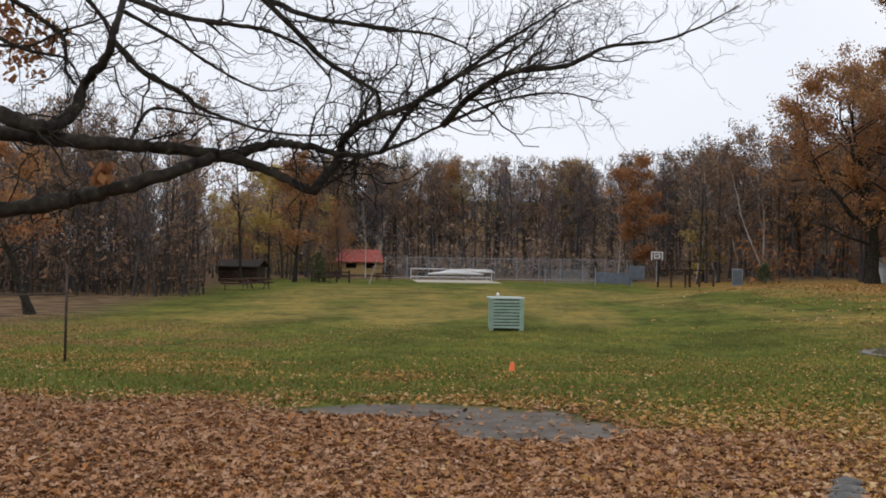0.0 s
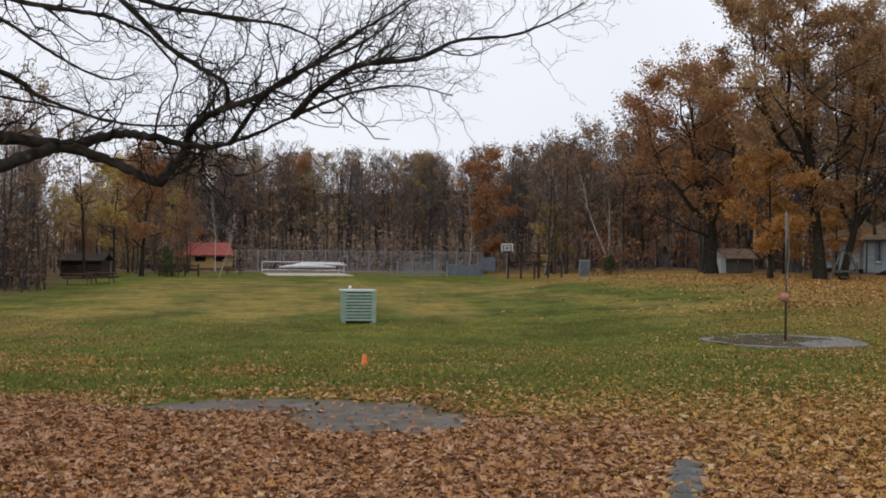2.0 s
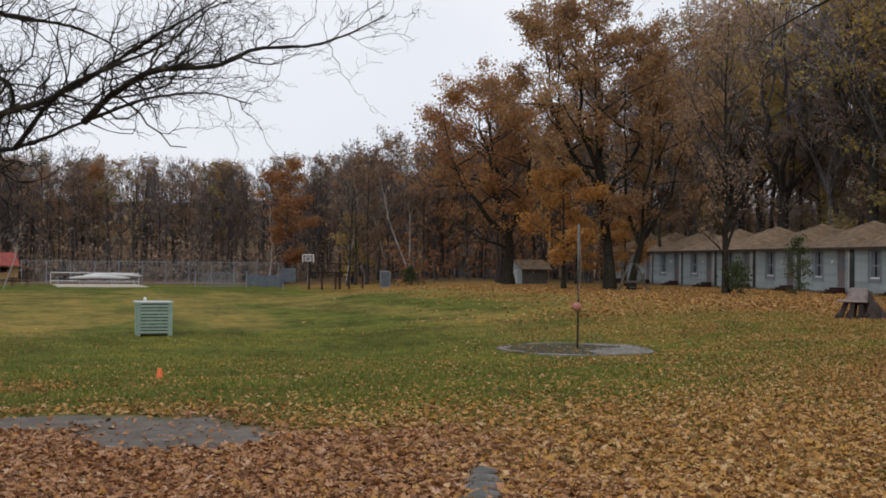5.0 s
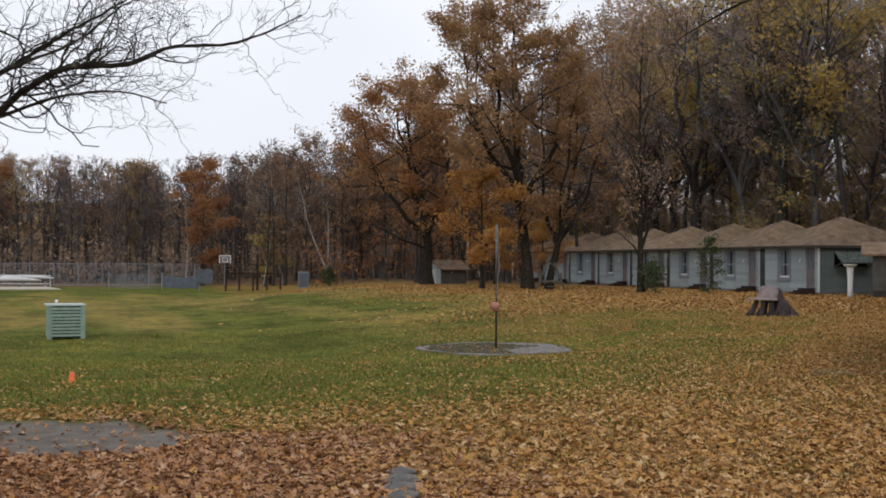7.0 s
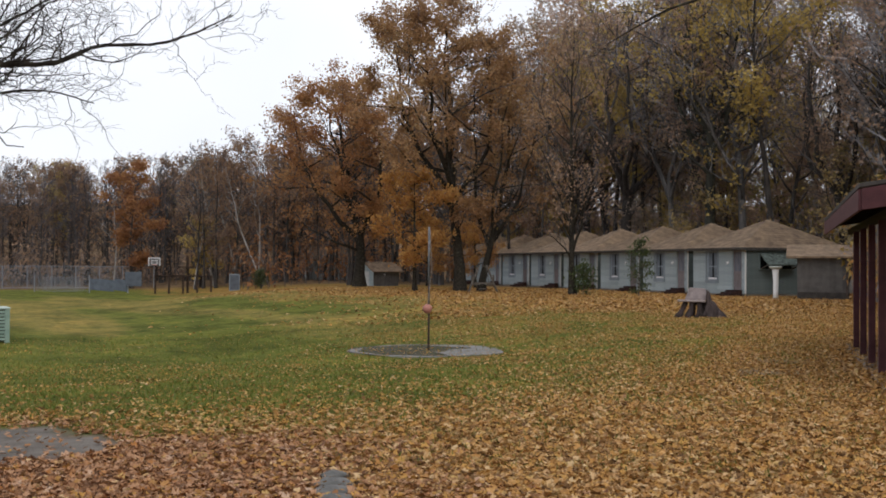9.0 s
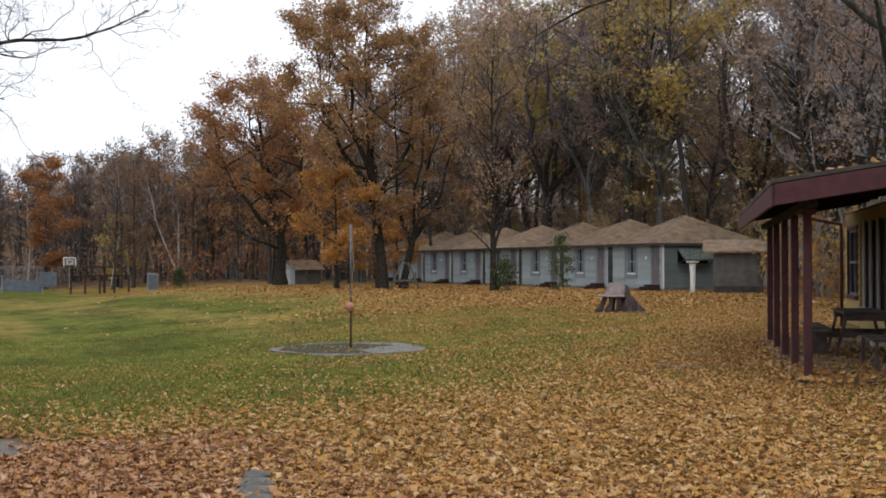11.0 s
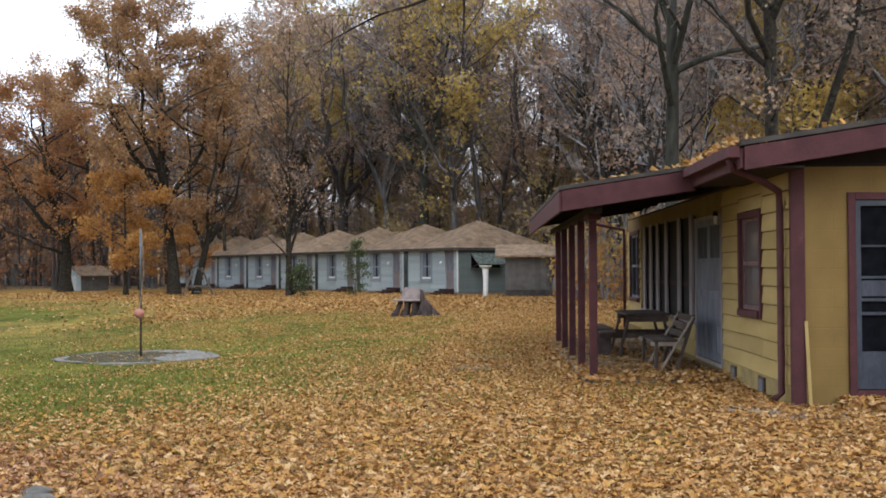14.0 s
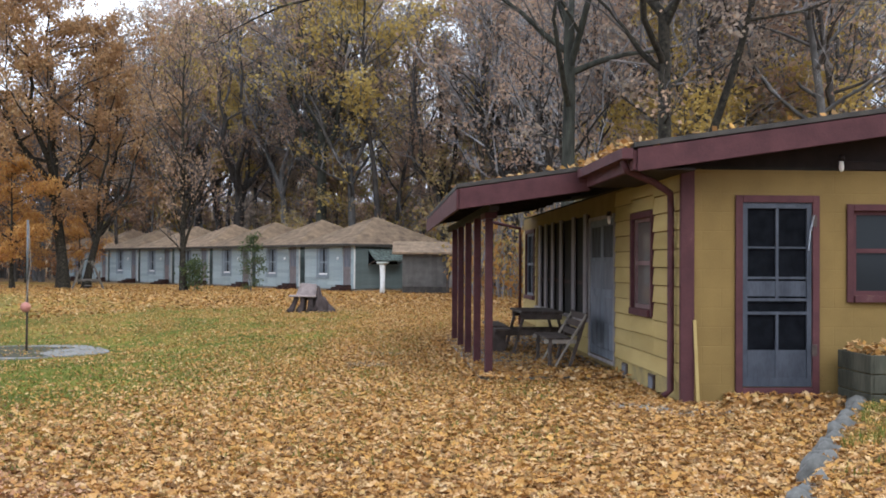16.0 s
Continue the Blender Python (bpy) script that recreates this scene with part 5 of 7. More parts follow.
part("dark_screen", Shape().box((16.5, 101.2, -0.4), (17.9, 101.4, 0.85)), BLUE_GREY, gate)
# upturned boats on a rack
bt = thing("boat_rack", on_ground(1.0, 117, 4), "low rack with upturned white boats", "boat rack")
for i, (a, b, z) in enumerate(((-2.6, 3.2, 0.62), (-1.2, 4.4, 0.85))):
    hull = Shape()
    st = np.linspace(0, 1, 9)
    hull.tube([(a + (b - a) * q, 0.5 * i, z + 0.12 * math.sin(math.pi * q)) for q in st], [0.05 + 0.15 * math.sin(math.pi * q) ** 0.7 for q in st], 8)
    part("boat", hull, WHITE, bt, "white upturned hull", smooth=True)
for x in (-3.6, -1.5, 1.5, 3.6):
    part("rack_post", Shape().box((x - 0.05, -0.3, -0.1), (x + 0.05, 0.9, 0.45)), GALV, bt)
part("rack_rail", Shape().tube([(-4.3, -0.2, 1.15), (4.0, -0.2, 1.1)], 0.04, 6).tube([(-4.3, -0.2, 1.15), (-4.3, -0.2, 0)], 0.04, 6).tube([(-4.3, -0.2, 0.35), (4.0, -0.2, 0.3)], 0.04, 6).tube([(4.0, -0.2, 1.1), (4.0, -0.2, 0)], 0.04, 6), WHITE, bt, "white pipe rail")
part("sand_strip", Shape().box((-4.2, -12.0, -0.1), (3.6, -1.5, 0.05)), SAND, bt)
# basketball hoop
hp = thing("basketball_hoop", on_ground(22.6, 120.5, -8), "white basketball backboard on a pole behind the fence", "basketball hoop")
part("pole", Shape().tube([(0, 0.5, -0.1), (0, 0.5, 2.6), (0, 0.1, 2.9)], 0.06, 8), GALV, hp)
part("backboard", Shape().box((-0.6, 0.0, 2.3), (0.6, 0.05, 3.15)), mat("board_grey", (0.14, 0.14, 0.14), (0.24, 0.24, 0.24), 4), hp, "worn backboard", bevel=0.01)
part("board_border", Shape().box((-0.62, -0.02, 3.06), (0.62, 0.0, 3.16)).box((-0.62, -0.02, 2.3), (-0.52, 0.0, 3.06)).box((0.52, -0.02, 2.3), (0.62, 0.0, 3.06)), WHITE, hp, "white border")
part("target", Shape().box((-0.3, -0.02, 2.45), (0.3, 0.0, 2.52)).box((-0.3, -0.02, 2.52), (-0.23, 0.0, 2.9)).box((0.23, -0.02, 2.52), (0.3, 0.0, 2.9)).box((-0.23, -0.02, 2.83), (0.23, 0.0, 2.9)), WHITE, hp)
ring = [(0.23 * math.cos(a), -0.3 + 0.23 * math.sin(a), 2.42) for a in np.linspace(0, 2 * math.pi, 17)]
part("rim", Shape().tube(ring, 0.02, 5, False), ORANGE, hp, "orange rim")
# dark timber play frame
pf = thing("timber_frame", on_ground(21.6, 99, -5), "dark timber pole frame at the edge of the field", "play frame")
for x in (-2.9, -1.75, -0.55, 0.65, 1.85):
    part("upright", Shape().tube([(x, 0, -0.1), (x, 0, 1.55)], 0.09, 7), LOG, pf)
part("top_rail", Shape().tube([(-2.9, 0, 1.5), (1.85, 0, 1.5)], 0.06, 6), LOG, pf)
part("mast", Shape().tube([(-0.1, 0.6, 0), (-0.1, 0.6, 3.2)], 0.11, 7), LOG, pf)
part("platform", Shape().box((-0.9, 0.2, 2.2), (0.7, 1.0, 2.32)), LOG, pf)
gbx = thing("utility_box", on_ground(25.2, 97.6, -12), "grey metal utility cabinet", "cabinet")
part("body", Shape().box((-0.45, 0, -0.05), (0.45, 0.6, 1.45)), mat("box_grey", (0.20, 0.23, 0.26), (0.28, 0.31, 0.34), 3, 0.6), gbx, bevel=0.02)
part("cabinet_door", Shape().box((-0.38, -0.02, 0.1), (0.38, 0.0, 1.35)), BLUE_GREY, gbx)
# dark log cabin among the trees
lc = thing("log_cabin", on_ground(-17.7, 98, -6) @ Matrix.Scale(0.7, 4), "dark log cabin under bare trees", "cabin")
wall_parts("wall", lc, LOG, "", 0, -2.2, 2.4, -0.2, 1.9, [(-0.3, 0.5, 0.7, 1.3)], 0.2)
part("side_wall", Shape().box((2.2, 0.2, -0.2), (2.4, 4.0, 1.9)), LOG, lc)
part("inside", Shape().box((-0.4, 0.3, 0.5), (0.6, 0.34, 1.4)), CURTAIN, lc)
for i in range(7):
    part("log", Shape().tube([(-2.35, -0.02, 0.0 + i * 0.27), (2.55, -0.02, 0.0 + i * 0.27)], 0.12, 7), LOG, lc, smooth=True)
part("roof", Shape().slab([(-2.7, -0.6, 1.9), (2.9, -0.6, 1.9), (2.9, 2.1, 2.75), (-2.7, 2.1, 2.75)], 0.1).slab([(-2.7, 2.1, 2.75), (2.9, 2.1, 2.75), (2.9, 4.6, 1.9), (-2.7, 4.6, 1.9)], 0.1), mat("dark_brown_shingle", (0.022, 0.017, 0.014), (0.05, 0.038, 0.03), 4, 0.95, 0.4), lc, "dark brown low roof")


RED_WOOD = mat("red_brown_wood", (0.055, 0.026, 0.018), (0.10, 0.052, 0.036), 6, 0.85, 0.3)


def picnic(x, y, rz, s=1.0):
    t = thing("picnic_table", on_ground(x, y, rz), "brown wooden picnic table on the grass", "table", "tables by the log cabin")
    part("tabletop", Shape().box((-0.9, -0.37, 0.66), (0.9, 0.37, 0.76)), RED_WOOD, t, bevel=0.01)
    for y_ in (-0.7, 0.7):
        part("seat", Shape().box((-0.9, y_ - 0.14, 0.40), (0.9, y_ + 0.14, 0.48)), RED_WOOD, t)
    for x_ in (-0.6, 0.6):
        for d in (-1, 1):
            part("leg", Shape().beam((x_, d * 0.25, 0.72), (x_, d * 0.72, 0.0), 0.05, 0.1), OLD_WOOD, t)
        part("crossbar", Shape().box((x_ - 0.03, -0.75, 0.34), (x_ + 0.03, 0.75, 0.42)), OLD_WOOD, t)


for x, y, rz in ((-13.9, 76, 10), (-12.8, 79, -6), (-10.4, 99, 4), (-5.6, 108, 12)):
    picnic(x, y, rz)
rail = thing("post_rail", on_ground(-9.4, 101), "dark post-and-rail fence beside the hut", "fence")
for x in (-2.2, -1.1, 0, 1.1):
    part("post", Shape().box((x - 0.08, -0.08, -0.1), (x + 0.08, 0.08, 1.05)), LOG, rail)
for z in (0.5, 0.9):
    part("rail", Shape().beam((-2.2, 0, z), (1.1, 0, z), 0.05, 0.12), LOG, rail)
# small grey hut and pale house among the trees on the way to the cabins
sh = thing("small_hut", on_ground(31.2, 78.2, 14) @ Matrix.Scale(0.82, 4), "small pale grey hut with a tan gable roof", "hut")
part("body", Shape().box((-0.9, 0, -0.1), (1.9, 2.2, 1.45)), SHED_GREY, sh)
for i in range(7):
    part("board", Shape().box((-0.88 + i * 0.395, -0.03, -0.05), (-0.50 + i * 0.395, -0.003, 1.42)), SHED_GREY, sh)
gable = Shape()
gable.v = [(-0.96, -0.04, -0.1), (-0.96, 2.24, -0.1), (-0.96, 2.24, 1.45), (-0.96, 1.1, 2.05), (-0.96, -0.04, 1.45)] + [(-0.903, -0.04, -0.1), (-0.903, 2.24, -0.1), (-0.903, 2.24, 1.45), (-0.903, 1.1, 2.05), (-0.903, -0.04, 1.45)]
gable.f = [(4, 3, 2, 1, 0), (5, 6, 7, 8, 9)] + [(i, (i + 1) % 5, 5 + (i + 1) % 5, 5 + i) for i in range(5)]
# paler siding puts the light from the left into this end
part("gable_end", gable, CABIN, sh, "gable end painted paler as the lit side")
part("gable_door", Shape().box((-1.0, 0.6, 0.0), (-0.965, 1.4, 1.3)), CABIN_TRIM, sh)
part("roof", Shape().slab([(-1.25, -0.4, 1.32), (2.2, -0.4, 1.32), (2.2, 1.1, 2.16), (-1.25, 1.1, 2.16)], 0.08).slab([(-1.25, 1.1, 2.16), (2.2, 1.1, 2.16), (2.2, 2.6, 1.32), (-1.25, 2.6, 1.32)], 0.08), SHINGLE, sh)
part("lamp", Shape().tube([(0.3, -0.05, 1.05), (0.3, -0.1, 1.0)], [0.05, 0.07], 8), WHITE, sh)
ph = thing("pale_house", on_ground(41.5, 117, -14) @ Matrix.Scale(0.8, 4), "pale grey-blue house seen between the trunks", "house")
wall_parts("wall", ph, CABIN, "", 0, -4, 5, -0.1, 2.6, [(-2.5, -1.5, 0.8, 1.9), (1.5, 2.6, 0.8, 1.9)], 0.15)
part("side_wall", Shape().box((-4, 0.15, -0.1), (-3.85, 6, 2.6)), CABIN, ph)
part("inside", Shape().box((-3.5, 0.4, 0.1), (4.6, 0.45, 2.5)), DARK_INSIDE, ph)
part("roof", Shape().slab([(-4.6, -0.5, 2.6), (5.6, -0.5, 2.6), (5.6, 3, 4.4), (-4.6, 3, 4.4)], 0.1), SHINGLE, ph)
# timber swing seat by the trees
SWING_WOOD = mat("weathered_swing_timber", (0.075, 0.066, 0.056), (0.15, 0.132, 0.112), 6, 0.85, 0.4, 40)
sw = thing("glider_swing", on_ground(29.8, 58.9, -24), "weathered wooden glider swing in front of the cabins", "swing")
for y in (-0.55, 0.55):
    for x in (-0.85, 0.85):
        part("leg", Shape().beam((x, y, -0.05), (x * 0.25, y * 0.8, 1.55), 0.07, 0.09, (0, 1, 0)), SWING_WOOD, sw, bevel=0.008)
    part("side_brace", Shape().beam((-0.62, y * 0.93, 0.5), (0.62, y * 0.93, 0.5), 0.05, 0.08), SWING_WOOD, sw)
part("top_bar", Shape().beam((0, -0.6, 1.5), (0, 0.6, 1.5), 0.08, 0.09), SWING_WOOD, sw, bevel=0.008)
for d in (-1, 1):
    part("seat", Shape().box((0.16 * d if d > 0 else -0.55, -0.42, 0.40), (0.55 if d > 0 else 0.16 * d, 0.42, 0.45)), SWING_WOOD, sw)
    part("backrest", Shape().beam((0.62 * d, -0.42, 0.72), (0.62 * d, 0.42, 0.72), 0.05, 0.55), SWING_WOOD, sw)
    part("hanger", Shape().beam((0.20 * d, 0.46, 1.45), (0.42 * d, 0.46, 0.35), 0.03, 0.04, (0, 1, 0)), SWING_WOOD, sw)
part("footboard", Shape().box((-0.2, -0.40, 0.16), (0.2, 0.40, 0.20)), SWING_WOOD, sw)

# ---- trees ----


def grow(rng, h, r0, first=0.3, mains=14, subs=5, twigs=4, crown=(0.6, 0.4, 0.24), up=0.5, wander=0.03, leaders=0, fork=0.25, shift=(0, 0), sweep=0.3):
    """Polylines of a broadleaf tree, (level, points, radii), whose limbs reach out to an egg-shaped crown
    (height of its middle, half height, half width, in tree heights), and the outer points where leaves sit."""
    out, tips = [], []
    mid = np.array([shift[0] * h, shift[1] * h, crown[0] * h])
    half = np.array([crown[2] * h, crown[2] * h, crown[1] * h])
    jit = lambda a: np.array([rng.uniform(-a, a), rng.uniform(-a, a), rng.uniform(-a, a)])

    def reach(p, d):
        """How far it is from p along d to the outside of the crown."""
        e, q = d / half, (p - mid) / half
        a, b, c = e @ e, e @ q, q @ q - 1
        w = b * b - a * c
        return (-b + math.sqrt(w)) / a if w > 0 and -b + math.sqrt(w) > 0 else 0.10 * h

    top = fork * h if leaders else 0.95 * h
    n = 5 if leaders else 10
    p, drift = np.zeros((n, 3)), jit(wander)
    for i in range(1, n):
        drift = drift * 0.7 + jit(wander)
        p[i] = p[i - 1] + np.array([drift[0] * top / n * 2.5, drift[1] * top / n * 2.5, top / (n - 1)])
    s = np.linspace(0, 1, n)
    p[:, :2] += mid[:2] * 0.6 * (s[:, None] * top / h) ** 1.5
    rad = r0 * ((1 - 0.30 * s) if leaders else (1 - 0.93 * s ** 0.85))
    rad[0] *= 1.4
    out.append((0, p, rad))
    stems = [(p, rad, first, mains)] if not leaders else [(p, rad, 0.6, 4)]
    a0 = rng.uniform(0, 6.28)
    for f in range(leaders):
        a = a0 + f * 6.28 / leaders + rng.uniform(-0.4, 0.4)
        w = rng.uniform(0.30, 0.70) if f else 0.15
        goal = mid + half * np.array([math.cos(a) * w, math.sin(a) * w, 0.80 - 0.25 * w + rng.uniform(-0.1, 0.1)])
        base = p[-1] if f % 2 == 0 else p[-2] + (p[-1] - p[-2]) * rng.uniform(0.2, 0.9)
        s = np.linspace(0, 1, 9)[:, None]
        bow = np.array([math.cos(a), math.sin(a), 0.0]) * h * 0.07 * rng.uniform(0.5, 1.4)
        q = base + (goal - base) * s + bow * np.sin(np.pi * s ** 0.8) + np.array([jit(0.012 * h) for _ in range(9)]) * (s > 0)
        rr = r0 * (0.66 if f == 0 else rng.uniform(0.40, 0.58)) * (1 - 0.93 * s[:, 0] ** 0.9)
        out.append((0, q, rr))
        stems.append((q, rr, 0.10, max(4, int(mains * (1.2 if f == 0 else 0.8)))))
    az = rng.uniform(0, 6.28)
    for p, rad, low, count in stems:
        k = len(p) - 1
        for b in range(count):
            t = low + (0.97 - low) * ((b + rng.random() * 0.9) / count)
            i = min(int(t * k), k - 1)
            base = p[i] + (p[i + 1] - p[i]) * (t * k - i)
            az += 2.4 + rng.uniform(-0.6, 0.6)
            el = up + rng.uniform(-0.3, 0.3) + 0.45 * max(0, t - 0.55)
            d = np.array([math.cos(az) * math.cos(el), math.sin(az) * math.cos(el), math.sin(el)])
            ln = min(reach(base, d), 0.42 * h) * rng.uniform(0.68, 1.02)
            m = [base]
            for _ in range(5):
                d = d + jit(0.26) + np.array([0, 0, sweep * 0.25])
                d /= np.linalg.norm(d)
                m.append(m[-1] + d * ln / 5)
            m = np.array(m)
            rb = max(0.014, min(np.interp(t * k, np.arange(k + 1), rad) * 0.62, 0.022 * ln + 0.012))
            out.append((1, m, rb * (1 - 0.85 * np.linspace(0, 1, 6))))
            for j in range(subs):
                ts = 0.22 + 0.78 * (j + rng.random()) / subs
                i = min(int(ts * 5), 4)
                sb = m[i] + (m[i + 1] - m[i]) * (ts * 5 - i)
                sd = (m[i + 1] - m[i]) / (ln / 5) + np.array([rng.uniform(-1, 1), rng.uniform(-1, 1), rng.uniform(-0.6, 0.8)]) * 0.9
                sd /= np.linalg.norm(sd)
                sl = max(0.04 * h, ln * rng.uniform(0.28, 0.5) * (1.15 - 0.5 * ts))
                bend = jit(0.16) * sl
                q = np.array([sb, sb + sd * sl * 0.5 + bend, sb + sd * sl + np.array([0, 0, 0.12 * sl])])
                out.append((2, q, np.array([rb * 0.42, rb * 0.28, rb * 0.1])))
                tips.append(q[2])
                for _ in range(twigs):
                    wb = q[1] + (q[2] - q[1]) * rng.uniform(-0.6, 1)
                    wd = sd + np.array([rng.uniform(-1, 1), rng.uniform(-1, 1), rng.uniform(-0.6, 0.8)]) * 0.9
                    wl = sl * rng.uniform(0.3, 0.65) / np.linalg.norm(wd)
                    e = wb + wd * wl
                    out.append((3, np.array([wb, (wb + e) / 2 + jit(0.10) * wl, e]), np.array([1, 0.7, 0.3]) * max(0.006, rb * 0.12)))
                    tips += [e, (wb + e) / 2]
    return out, np.array(tips)


def leaf_cloud(rng, tips, count, size, spread, corners=4, clump=0.0, favour=(0, 0, 0)):
    """Single small leaf faces in sprays round the twig ends. clump: the share of the crown left bare, in patches;
    favour: the direction in which the leaves are densest."""
    nr = np.random.RandomState(rng.randrange(10 ** 6))
    if clump:
        h, c = tips[:, 2].max(), tips.mean(0)
        off = Vector((rng.uniform(0, 90), rng.uniform(0, 90), rng.uniform(0, 90)))
        val = np.array([noise.noise(Vector(p) * (7.0 / h) + off) + 0.6 * noise.noise(Vector(p) * (17.0 / h) + off) for p in tips])
        val = val + (tips - c) @ np.array(favour) / h
        tips = tips[val > np.quantile(val, clump)]
    c = tips[nr.randint(0, len(tips), count)] + nr.normal(0, spread, (count, 3)) * [1, 1, 0.7]
    a, b = nr.normal(size=(count, 3)), nr.normal(size=(count, 3))
    a /= np.linalg.norm(a, axis=1)[:, None]
    b -= a * np.sum(a * b, 1)[:, None]
    b /= np.linalg.norm(b, axis=1)[:, None]
    s = size * nr.uniform(0.6, 1.3, (count, 1))
    ends = [c - a * s * 0.5, c + b * s * 0.38, c + a * s * 0.5, c - b * s * 0.38] if corners == 4 else [c - a * s * 0.5 + b * s * 0.45, c + a * s * 0.62, c - a * s * 0.4 - b * s * 0.5]
    v = np.stack(ends, 1).reshape(-1, 3)
    me = bpy.data.meshes.new("crown")
    me.from_pydata(v.tolist(), [], np.arange(count * corners).reshape(-1, corners).tolist())
    return me


def tree(name, label, seed, h, r0, bark, leaf=None, leaves=0, leaf_size=0.2, leaf_spread=0.35, sides=(7, 5, 3, 3), twig=None, category="tree", group="", far=False, clump=0.3, favour=(0, 0, 0), **kw):
    rng = random.Random(seed)
    sk, tips = grow(rng, h, r0, **kw)
    t = thing(name, pose(0, 0, 0), label, category, group)
    trunk, br, tw = Shape(), Shape(), Shape()
    for lv, p, r in sk:
        if lv < 2 or (lv == 2 and not far):
            (trunk if lv == 0 else br if lv == 1 else tw).tube(p, r, sides[lv], False)
        else:
            a = rng.uniform(0, 3.14)
            tw.ribbon(p, np.maximum(r, 0.011) * 1.2, np.array([math.cos(a), math.sin(a), 0.3]))
    part("trunk", trunk, bark, t, smooth=True)
    tagged(part("branchwork", br, bark, t, smooth=True), kind="stuff")
    tagged(part("brushwood", tw, twig or TWIG, t), kind="stuff")
    if leaf:
        me = leaf_cloud(rng, tips, leaves, leaf_size, leaf_spread, 3 if far else 4, clump, favour)
        me.materials.append(leaf)
        tagged(part("crown", me, leaf, t), kind="stuff")
    return t


def place(t, x, y, rz=0, s=1.0, sz=None, lean=0.0, towards=0.0):
    """Stands a tree on the ground; lean tips it, in degrees, towards a compass bearing."""
    tip = Matrix.Rotation(radians(lean), 4, (-math.cos(radians(towards)), math.sin(radians(towards)), 0))
    t.matrix_basis = pose(x, y, float(ground_z(x, y)) - 0.1) @ tip @ pose(0, 0, 0, 0, 0, rz) @ Matrix.Diagonal((s, s, sz or s, 1))
    return t


FOREST = []
forest_kinds = [
    ("bare_tree", "tall bare grey-brown forest tree", None, 0, 0.2),
    ("slender_tree", "slender bare tree with a few brown leaves", LEAF_UMBER, 1200, 0.2),
    ("woodland_tree", "forest tree with thin rust-orange leaves", LEAF_ORANGE, 2400, 0.19),
    ("woodland_tree", "forest tree with thin yellow leaves", LEAF_YELLOW, 1800, 0.19),
    ("woodland_tree", "forest tree with brown clinging leaves", LEAF_UMBER, 2800, 0.19),
    ("woodland_tree", "forest tree with olive-brown leaves", LEAF_OLIVE, 1900, 0.19),
]
for i, (nm, lb, lf, nl, ls) in enumerate(forest_kinds * 2):
    FOREST.append(tree(nm, lb, 40 + i, 15, 0.13 + 0.03 * (i % 3), BARK_WET, lf, nl, ls, 0.34, sides=(6, 3, 3, 3), mains=19, subs=5, twigs=5 if lf else 8, far=True, twig=TWIG_WET if lf else TWIG_FAR, clump=0.35,
                       first=0.16 + 0.06 * (i % 4), crown=((0.58, 0.42, 0.16), (0.60, 0.40, 0.21), (0.55, 0.44, 0.18))[i % 3], up=(0.75, 0.6, 0.85)[i % 3], group="wood round the clearing"))
# taller trees of the slope behind the cabins: kinds 12 to 19
slope_kinds = [
    ("bare_tree", "tall grey-barked tree with bare tangled branches", None, 0, 0.2),
    ("autumn_tree", "tall tree with thin tan leaves behind the cabins", LEAF_TAN, 3300, 0.13),
    ("autumn_tree", "tall tree with dull rust leaves behind the cabins", LEAF_RUST, 3700, 0.13),
    ("autumn_tree", "tall tree with golden leaves behind the cabins", LEAF_YELLOW, 4000, 0.13),
]
for i, (nm, lb, lf, nl, ls) in enumerate(slope_kinds * 2):
    FOREST.append(tree(nm, lb, 140 + i, 15, 0.15 + 0.04 * (i % 3), BARK_PALE if i % 3 == 1 else BARK_WET, lf, nl, ls, 0.27, sides=(7, 4, 3, 3), mains=17, subs=5, twigs=6 if lf else 9, far=True, twig=TWIG_PALE, clump=0.42,
                       first=0.26 + 0.05 * (i % 4), crown=((0.62, 0.38, 0.20), (0.64, 0.36, 0.25), (0.60, 0.38, 0.22))[i % 3], up=(0.7, 0.5, 0.75)[i % 3], wander=0.05, leaders=(0, 0, 3, 0, 2)[i % 5], fork=0.35, group="wood on the slope"))
# young trees of the understorey, leafy almost to the ground: kinds 20 to 23
for i, (lb, lf) in enumerate((("young tree with tan leaves down to the ground", LEAF_TAN), ("young tree with rust leaves down to the ground", LEAF_RUST),
                              ("young tree with golden leaves down to the ground", LEAF_YELLOW), ("young tree with olive-gold leaves down to the ground", LEAF_OLIVE))):
    FOREST.append(tree("young_tree", lb, 180 + i, 15, 0.12, BARK_WET, lf, 3600, 0.24, 0.5, sides=(6, 3, 3, 3), mains=20, subs=5, twigs=5, far=True, twig=TWIG_PALE, clump=0.2,
                       first=0.08, crown=(0.50, 0.50, 0.27), up=0.5, wander=0.05, group="understorey on the slope"))
rng = random.Random(11)
used = set()


def wood(count, pick, kinds, hs):
    n = 0
    while n < count:
        x, y = pick()
        k = rng.choice(kinds)
        h = rng.uniform(*hs) / 15
        w = h * rng.uniform(0.85, 1.2)
        if k not in used:
            place(FOREST[k], x, y, rng.uniform(0, 360), w, h)
            used.add(k)
        else:
            copy_thing(FOREST[k], pose(x, y, float(ground_z(x, y)) - 0.1, rng.uniform(-3, 3), rng.uniform(-3, 3), rng.uniform(0, 360)) @ Matrix.Diagonal((w, w, h, 1)) @ Matrix.Diagonal([1 / q for q in FOREST[k].scale] + [1]))
        n += 1


